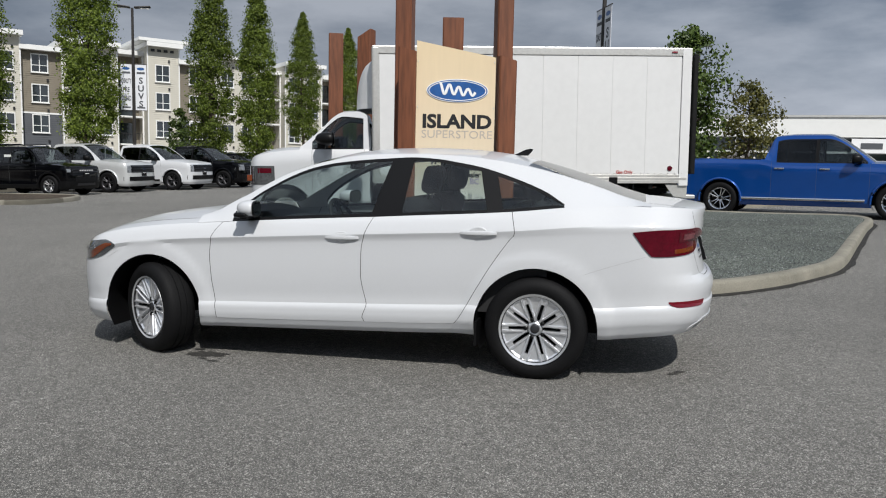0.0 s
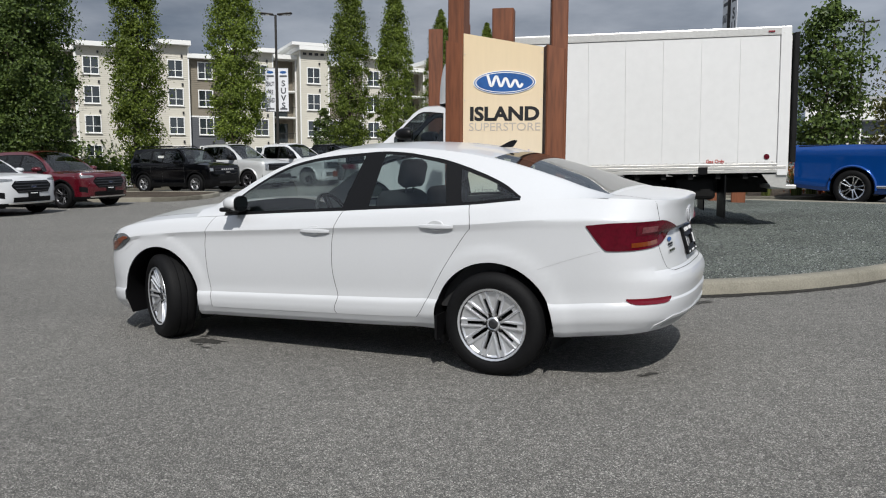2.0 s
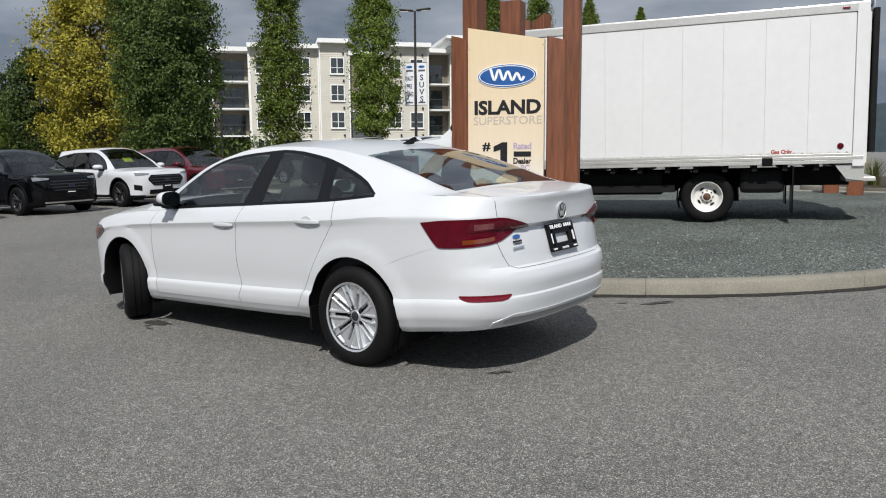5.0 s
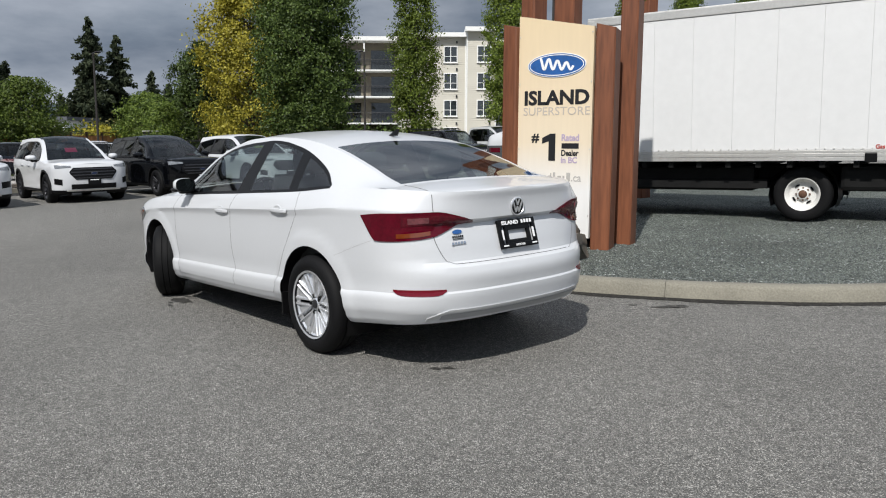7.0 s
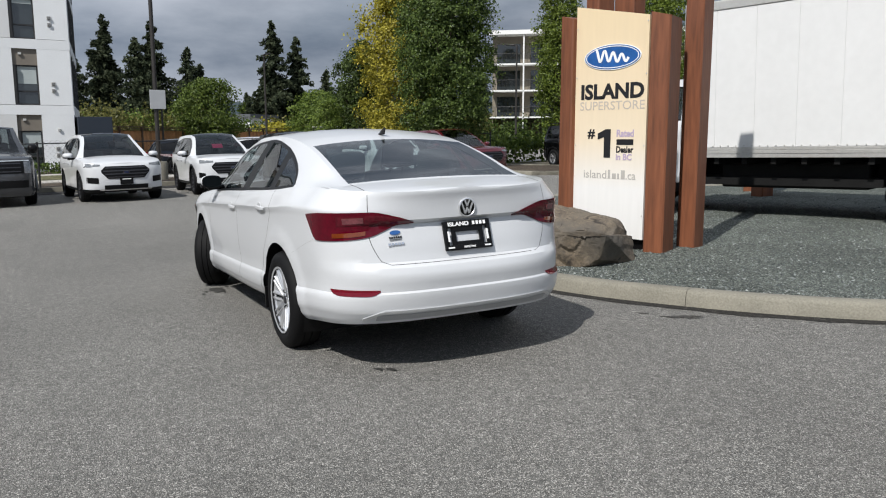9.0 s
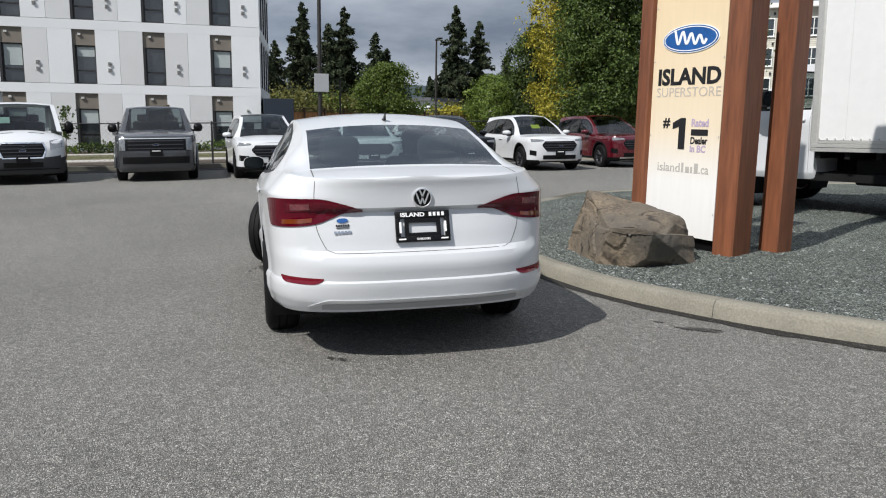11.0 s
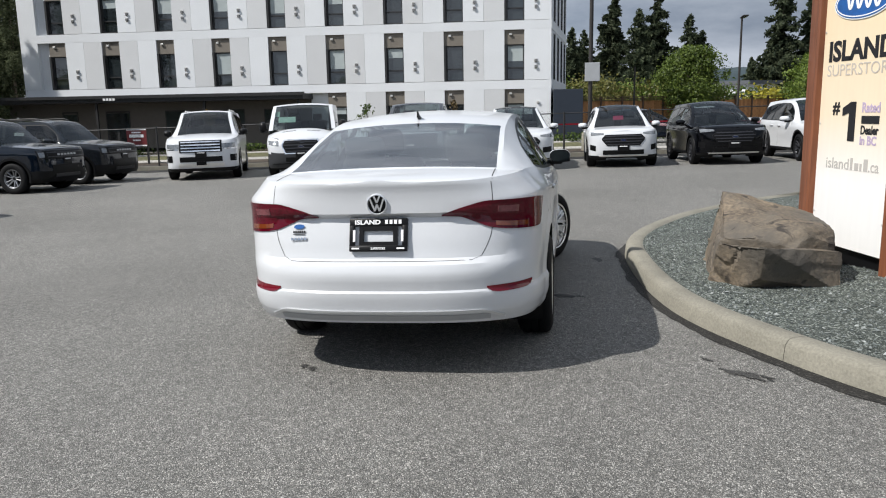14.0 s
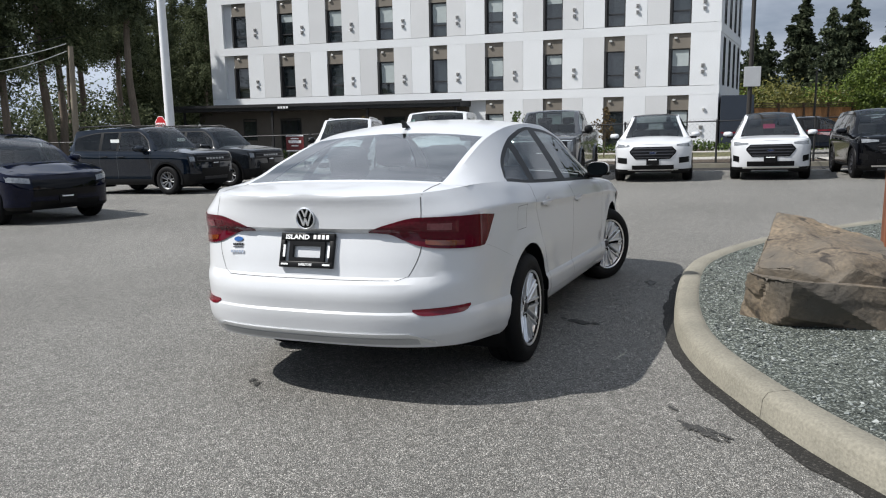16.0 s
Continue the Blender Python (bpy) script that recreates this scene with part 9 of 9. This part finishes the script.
strip_sheet("bed_far", -44.0, 6.0, -60, 10, 0.06, SOIL, "planted strip at the foot of the white block", "bed")
NW_BED = smooth_loop([(-12.6, 21.9), (-11.6, 22.6), (-11.7, 24.6), (-12.9, 26.0), (-17.0, 26.6), (-24.0, 27.2), (-24.5, 23.4), (-17.0, 22.2)], 6)
kerb_ring(NW_BED, 0.16, 0.14, CONCRETE, "concrete kerb round a planted bed")
bed("planting_bed", NW_BED, 0.15, 0.12, 0.05, SOIL, "bark mulch bed under the columnar tree", "bed")
NE_BED = smooth_loop([(4.2, 20.6), (6.2, 19.95), (8.2, 21.0), (12.0, 24.0), (14.0, 29.0), (11.0, 31.0), (6.0, 27.0), (3.4, 23.0)], 6)
kerb_ring(NE_BED, 0.16, 0.14, CONCRETE, "concrete kerb round a shrub bed")
bed("planting_bed", NE_BED, 0.15, 0.12, 0.05, SOIL, "bark mulch bed with shrubs and grasses", "bed")

# chain-link fence
LINK = mat("chain_link_wire", (0.02, 0.02, 0.02), 0.8, var=0.1)
fence = thing("chain_link_fence", Matrix(), "black chain-link fence on thin posts behind the parked row", "fence")
FX, F0, F1, FH = -22.6, -24.0, 21.0, 1.5
n = int((F1 - F0) / 3)
for k in range(n + 1):
    a = along(FX, F0 + 3 * k)
    bm = bmesh.new()
    tube(bm, [(*a, slope(*a)), (*a, slope(*a) + FH + 0.06)], 0.035, 8)
    part("post", bm, CHARCOAL, fence, smooth=60)
for h in (FH, 0.12):
    bm = bmesh.new()
    tube(bm, [(*along(FX, F0 + 3 * k), slope(*along(FX, F0 + 3 * k)) + h) for k in range(n + 1)], 0.022 if h > 1 else 0.01, 6)
    part("rail", bm, CHARCOAL, fence, smooth=60)
bm = bmesh.new()
verts, faces = [], []
for k in range(int((F1 - F0) / 0.16)):
    for dirn in (1, -1):
        s0 = F0 + 0.16 * k
        s1 = s0 + dirn * FH * 0.9
        s1 = max(F0, min(F1, s1))
        a, b = along(FX, s0), along(FX, s1)
        za, zb_ = slope(*a) + 0.1, slope(*b) + 0.1 + abs(s1 - s0) / 0.9
        i = len(verts)
        verts += [(*a, za), (a[0], a[1], za + 0.005), (*b, zb_ + 0.005), (*b, zb_)]
        faces.append((i, i + 1, i + 2, i + 3))
bm.free()
me = bpy.data.meshes.new("wire_mesh")
me.from_pydata(verts, [], faces)
me.materials.append(LINK)
wm = new("wire_mesh", me)
wm.parent = fence
tagged(wm, kind="stuff")

# board fence with a slatted top, beyond the lot
FENCE_WOOD = mat("orange_cedar_board", (0.42, 0.20, 0.08), 0.8, var=0.3, scale=1.0, fine=8, stretch=(3, 3, 0.5), rand=0.2)
FENCE_DARK = mat("weathered_cedar", (0.11, 0.07, 0.045), 0.85, var=0.3, scale=1.0, fine=8)
A0, A1 = Vector((-55.0, 19.5)), Vector((-68.0, 46.0))
ln = (A1 - A0).length
bf = thing("board_fence", Matrix.Translation((A0.x, A0.y, -0.15)) @ pose(0, 0, 0, 0, 0, math.degrees(math.atan2(A1.y - A0.y, A1.x - A0.x))), "cedar board fence with a slatted top rail", "fence")
for k in range(int(ln / 0.30)):
    part("board", boxes((k * 0.30, k * 0.30 + 0.275, 0.0, 0.03, 0.1, 1.95)), FENCE_WOOD, bf)
for k in range(int(ln / 2.4) + 1):
    part("fence_post", boxes((k * 2.4, k * 2.4 + 0.14, -0.08, 0.12, 0.0, 2.3)), FENCE_DARK, bf)
for z in (1.98, 2.12, 2.26):
    part("top_slat", boxes((0, ln, -0.14, 0.16, z, z + 0.05)), FENCE_DARK, bf)

STEEL_DARK = mat("dark_bronze_steel", (0.028, 0.025, 0.023), 0.5, var=0.15)
BANNER = mat("white_banner_cloth", (0.70, 0.71, 0.74), 0.8, var=0.06)


def street_lamp(m, height, heads, banners, turn, label, base=True, arm=0.75):
    """A square steel pole with flat lamp heads, sometimes with two advertising banners."""
    r = thing("street_lamp", m @ pose(0, 0, 0, 0, 0, turn), label, "street lamp", "street lamps of the lot")
    bm = bmesh.new()
    tube(bm, [(0, 0, 0.0), (0, 0, height)], [0.085, 0.06], 8)
    part("pole", bm, STEEL_DARK, r, smooth=50)
    if base:
        bm = bmesh.new()
        lathe(bm, [(0.30, 0), (0.30, 0.72), (0.27, 0.76), (0.0005, 0.76)], None, 20)
        part("concrete_base", bm, CONCRETE, r, smooth=40)
    for s in heads:
        bm = bmesh.new()
        box(bm, *sorted((s * 0.1, s * (0.1 + arm))), -0.17, 0.17, height - 0.03, height + 0.05, bevel=0.03)
        for v in bm.verts:
            v.co.z += 0.10 * abs(v.co.x)
        h = part("lamp_head", bm, STEEL_DARK, r, smooth=50)
        part("lamp_lens", boxes((*sorted((s * 0.35, s * (arm + 0.02))), -0.12, 0.12, height + 0.0, height + 0.012)), CLEAR_LENS, h)
    for s in banners:
        bx0, bx1 = sorted((s * 0.08, s * 0.60))
        zb_ = height - 4.95
        b = part("banner", boxes((bx0, bx1, -0.006, 0.006, zb_, zb_ + 2.25)), BANNER, r, "white advertising banner with dark lettering")
        for z in (zb_, zb_ + 2.25):
            bm = bmesh.new()
            tube(bm, [(0, 0, z), (s * 0.63, 0, z)], 0.018, 6)
            part("banner_arm", bm, STEEL_DARK, b)
        bm = bmesh.new()
        prism(bm, ellipse(0.17, 0.07, 24), 0, 0.003)
        part("banner_emblem", bm, SIGN_BLUE, b).matrix_local = Matrix.Translation(((bx0 + bx1) / 2, -0.008, zb_ + 2.03)) @ pose(0, 0, 0, 90, 0, 0)
        part("banner_bar", boxes(((bx0 + bx1) / 2 - 0.19, (bx0 + bx1) / 2 + 0.19, -0.009, -0.006, zb_ + 1.78, zb_ + 1.88)), SLATE, b)
        if s > 0:
            for k, ch in enumerate("SUVS"):
                lettering("lettering", ch, 0.42, SLATE, b, Matrix.Translation(((bx0 + bx1) / 2, -0.009, zb_ + 1.32 - 0.38 * k)) @ pose(0, 0, 0, 90, 0, 0), 0.0, 0.012)
        else:
            for word, z, w in (("QUALITY", 1.32, 0.46), ("PRE", 0.90, 0.30), ("OWNED", 0.48, 0.44)):
                lettering("lettering", word, 0.32, SLATE, b, Matrix.Translation(((bx0 + bx1) / 2, -0.009, zb_ + z)) @ pose(0, 0, 0, 90, 0, 0), w, 0.01)
        part("banner_bar", boxes(((bx0 + bx1) / 2 - 0.19, (bx0 + bx1) / 2 + 0.19, -0.009, -0.006, zb_ + 0.10, zb_ + 0.18)), SLATE, b)
    return r


street_lamp(at(-15.47, 38.47), 8.65, (1, -1), (1, -1), 12, "dark twin-headed street lamp with two white banners")
street_lamp(at(4.75, 23.9), 8.6, (), (1, -1), -80, "dark lamp post with two white banners")
street_lamp(at(16.95, 52.5), 9.0, (1, -1), (), 10, "distant dark twin-headed street lamp")
lw = street_lamp(at(-23.2, 13.3), 11.0, (), (), 78, "tall dark pole on a concrete base with a small blank sign")
part("blank_sign", boxes((-0.22, 0.33, -0.12, -0.09, 2.66, 3.34), bevel=0.01), mat("sign_back_aluminium", (0.42, 0.43, 0.44), 0.5, metal=0.3, var=0.08), lw)
street_lamp(at(-41.5, 28.0), 7.0, (1,), (), -10, "dark street lamp with one flat head", base=False)
street_lamp(at(-47.0, 23.2), 4.6, (), (), 0, "thin dark pole beyond the lot", base=False)
street_lamp(at(-30.0, 40.0), 7.2, (-1,), (), 20, "dark street lamp beside the trees", base=False)

# tall pale pole, road signs, utility pole with wires
pp = thing("flag_pole", at(-25.5, -9.4), "tall tapered white steel pole", "pole")
bm = bmesh.new()
tube(bm, [(0, 0, 0), (0, 0, 14)], [0.20, 0.13], 14)
part("pole", bm, mat("white_pole_paint", (0.70, 0.71, 0.72), 0.45, var=0.04), pp, smooth=60)
bm = bmesh.new()
lathe(bm, [(0.32, 0), (0.32, 0.04), (0.0005, 0.05)], None, 16)
part("base_plate", bm, ALUMINIUM, pp)
STOP_RED = mat("stop_sign_red", (0.42, 0.015, 0.02), 0.4, var=0.06)
st = thing("stop_sign", at(-24.0, -9.0) @ pose(0, 0, 0, 0, 0, 62), "red octagonal stop sign on a thin post", "road sign")
bm = bmesh.new()
tube(bm, [(0, 0, 0), (0, 0, 2.2)], 0.03, 6)
part("post", bm, ALUMINIUM, st)
octo = [(0.38 * math.cos(math.pi / 8 + k * math.pi / 4), 0.38 * math.sin(math.pi / 8 + k * math.pi / 4)) for k in range(8)]
bm = bmesh.new()
prism(bm, octo, 0, 0.006)
pl = part("plate", bm, WHITE_PLAIN, st)
pl.matrix_local = Matrix.Translation((0, -0.035, 2.05)) @ pose(0, 0, 0, 90, 0, 0)
bm = bmesh.new()
prism(bm, [(x * 0.93, y * 0.93) for x, y in octo], 0.006, 0.009)
part("plate_face", bm, STOP_RED, pl)
lettering("lettering", "STOP", 0.27, WHITE_PLAIN, pl, Matrix.Translation((0, -0.095, 0.012)), 0.56, 0.008)
sp_ = thing("speed_sign", at(-24.6, -14.8) @ pose(0, 0, 0, 0, 0, 60), "small square white speed limit sign", "road sign")
bm = bmesh.new()
tube(bm, [(0, 0, 0), (0, 0, 1.5)], 0.025, 6)
part("post", bm, ALUMINIUM, sp_)
part("plate", boxes((-0.22, 0.22, -0.04, -0.03, 1.0, 1.5)), WHITE_PLAIN, sp_)
part("ring", boxes((-0.15, 0.15, -0.044, -0.041, 1.10, 1.16), (-0.15, 0.15, -0.044, -0.041, 1.36, 1.42), (-0.15, -0.09, -0.044, -0.041, 1.16, 1.36), (0.09, 0.15, -0.044, -0.041, 1.16, 1.36)), INK, sp_)
yd = thing("warning_sign", at(-35.0, -12.5) @ pose(0, 0, 0, 0, 0, 70), "grey back of a diamond road sign on a post", "road sign")
bm = bmesh.new()
tube(bm, [(0, 0, 0), (0, 0, 2.2)], 0.03, 6)
part("post", bm, ALUMINIUM, yd)
bm = bmesh.new()
prism(bm, [(0.30, 0), (0, 0.30), (-0.30, 0), (0, -0.30)], 0, 0.006)
part("plate", bm, mat("dull_sign_back", (0.28, 0.29, 0.30), 0.6, metal=0.2, var=0.1), yd).matrix_local = Matrix.Translation((0, -0.03, 2.05)) @ pose(0, 0, 0, 90, 0, 0)
UP = mat("grey_weathered_pole", (0.20, 0.17, 0.13), 0.9, var=0.25, stretch=(3, 3, 0.4))
ups = ((-30.5, -17.0, 6.2, -3), (-31.0, -22.5, 9.5, 2))
for x, y, h, lean in ups:
    u = thing("utility_pole", at(x, y) @ pose(0, 0, 0, 0, lean, 0), "weathered wooden utility pole", "pole")
    bm = bmesh.new()
    tube(bm, [(0, 0, 0), (0, 0, h)], [0.17, 0.12], 10)
    part("pole", bm, UP, u, smooth=60)
for k in range(3):
    w = thing("overhead_cable", Matrix(), "sagging black overhead cable between poles", "cable", "overhead cables")
    bm = bmesh.new()
    a, b = Vector((-30.5, -17.0, 5.7 - 0.35 * k)), Vector((-29.0, -34.0, 8.5 - 0.5 * k))
    tube(bm, [a.lerp(b, t / 16) - Vector((0, 0, (1.6 + 0.3 * k) * (1 - (2 * t / 16 - 1) ** 2))) for t in range(17)], 0.02, 5)
    part("wire", bm, ALUMINIUM if k else TRIM, w)
ns = thing("notice_board", at(-27.0, -4.5) @ pose(0, 0, 0, 0, 0, 78) @ Matrix.Diagonal((0.56, 1, 0.86, 1)), "dark red notice board with white print on posts", "sign")
part("panel", boxes((-0.75, 0.75, -0.03, 0.03, 0.95, 1.75)), mat("dark_red_board", (0.12, 0.012, 0.015), 0.5, var=0.08), ns)
for w_, z0_, z1_ in ((0.55, 1.36, 1.50), (0.35, 1.56, 1.62), (0.30, 1.20, 1.26)):
    part("print_bar", boxes((-w_, w_, -0.04, -0.03, z0_, z1_)), WHITE_PLAIN, ns)
for z0_ in (0.95, 1.70):
    part("panel_edge", boxes((-0.76, 0.76, -0.04, -0.03, z0_, z0_ + 0.06)), WHITE_PLAIN, ns)
for s in (-0.7, 0.7):
    part("post", boxes((s - 0.05, s + 0.05, 0.03, 0.12, 0, 1.8)), CHARCOAL, ns)

# young trees and shrubs along the footpath
for i, (s, mt) in enumerate(((-9.0, LEAF_BROWN), (-5.5, LEAF_BROWN), (-1.2, LEAF_DARK), (3.0, LEAF_BROWN))):
    a = along(-32.0, s)
    tree("young_street_tree", at(*a), "thin young tree with sparse autumn leaves" if mt is LEAF_BROWN else "thin young tree with dark leaves", 2.3, 0.42, 0.95, oval_shape, 24, 14, 0.085, mt, 70 + i, limbs=9, spread=0.25, trunk=0.03, group="young trees by the footpath")
for i, (s, w) in enumerate(((-7.0, 4.0), (-2.5, 3.5), (1.8, 4.0), (6.0, 4.5), (10.5, 4.0), (-13.0, 5.0))):
    a = along(-39.3, s * 1.4)
    bush("low_shrub", at(*a, 0, 81), "low green shrubs beside the footpath", w * 1.5, 1.4, 0.62, 1300, 0.11, LEAF_BRIGHT if i % 3 == 1 else LEAF_DARK, 80 + i, group="low shrubs by the footpath")

# a few more vehicles, half hidden
crossover(stand(-30.5, 20.5, 80), WHITE_PAINT, "white car parked beyond the fence")
crossover(stand(-31.5, 17.2, 80), NAVY_PAINT, "dark blue car parked beyond the fence")
flat = thing("cargo_trailer", at(-61.3, 48.0, 0, 75), "dark enclosed cargo trailer beyond the lot", "trailer")
part("body", boxes((-3.0, 3.0, -1.1, 1.1, 0.7, 2.55), bevel=0.04), CHASSIS, flat)
part("roof", boxes((-3.05, 3.05, -1.13, 1.13, 2.55, 2.66), bevel=0.02), ALUMINIUM, flat)
for x in (-0.5, 0.5):
    for s in (1, -1):
        bm = bmesh.new()
        lathe(bm, [(0.001, -0.1), (0.34, -0.1), (0.36, 0.0), (0.34, 0.1), (0.001, 0.1)], Matrix.Translation((x, s * 1.0, 0.36)) @ Matrix.Rotation(radians(90), 4, "X"), 18)
        part("wheel", bm, RUBBER, flat, smooth=40)

# low white building far off
fb = thing("far_building", Matrix.Translation((*beyond(64.6, 118)[:2], -0.6)) @ pose(0, 0, 0, 0, 0, 26), "small white flat-roofed building among trees", "building")
part("wall", boxes((-4, 4, 0, 6, 0, 4.6)), STUCCO, fb)
part("roof", boxes((-4.6, 4.6, -0.6, 6.6, 4.6, 5.1)), SLATE, fb)
for s in (-2.5, 0.5):
    part("window", boxes((s, s + 1.2, -0.03, 0.0, 1.8, 3.2)), PANE, fb)

# marks on the asphalt: an oil stain under the nose, a patch by the kerb, small drips
STAIN = speckled("oil_stained_asphalt", (0.036, 0.035, 0.033), (0.12, 0.115, 0.105), 200, 0.3, 0.6, 0.5)
rs = random.Random(17)
for x, y, a, b, turn, drops in ((-1.60, 5.13, 0.15, 0.06, -10, 5), (2.03, 6.92, 0.10, 0.03, 30, 12), (1.44, 4.66, 0.03, 0.015, 0, 4), (1.50, 4.71, 0.04, 0.015, 10, 4), (-1.3, 7.15, 0.09, 0.04, 0, 5), (0.09, 6.49, 0.09, 0.04, 40, 6), (0.89, 6.11, 0.05, 0.025, 0, 4)):
    bm = bmesh.new()
    for d in range(drops + 1):
        r, ox, oy = (1.0, 0.0, 0.0) if d == 0 else (rs.uniform(0.12, 0.4), rs.gauss(0, 0.9) * a, rs.gauss(0, 1.1) * b)
        pts = []
        for k in range(36):
            t = 2 * math.pi * k / 36
            q = 1 + 0.55 * noise.noise(Vector((math.cos(t) * 2.6 + x * 9 + d, math.sin(t) * 2.6, y * 5))) + 0.25 * noise.noise(Vector((math.cos(t) * 7 + d, math.sin(t) * 7, x)))
            pts.append((ox + a * r * q * math.cos(t), oy + b * r * q * math.sin(t)))
        prism(bm, pts, 0.0002 * d, 0.0008 + 0.0002 * d)
    o = tagged(part("oil_stain", bm, STAIN), "dark oil stain soaked into the asphalt", "stain", "stains on the asphalt")
    o.matrix_world = stand(x, y, turn, 0.004)
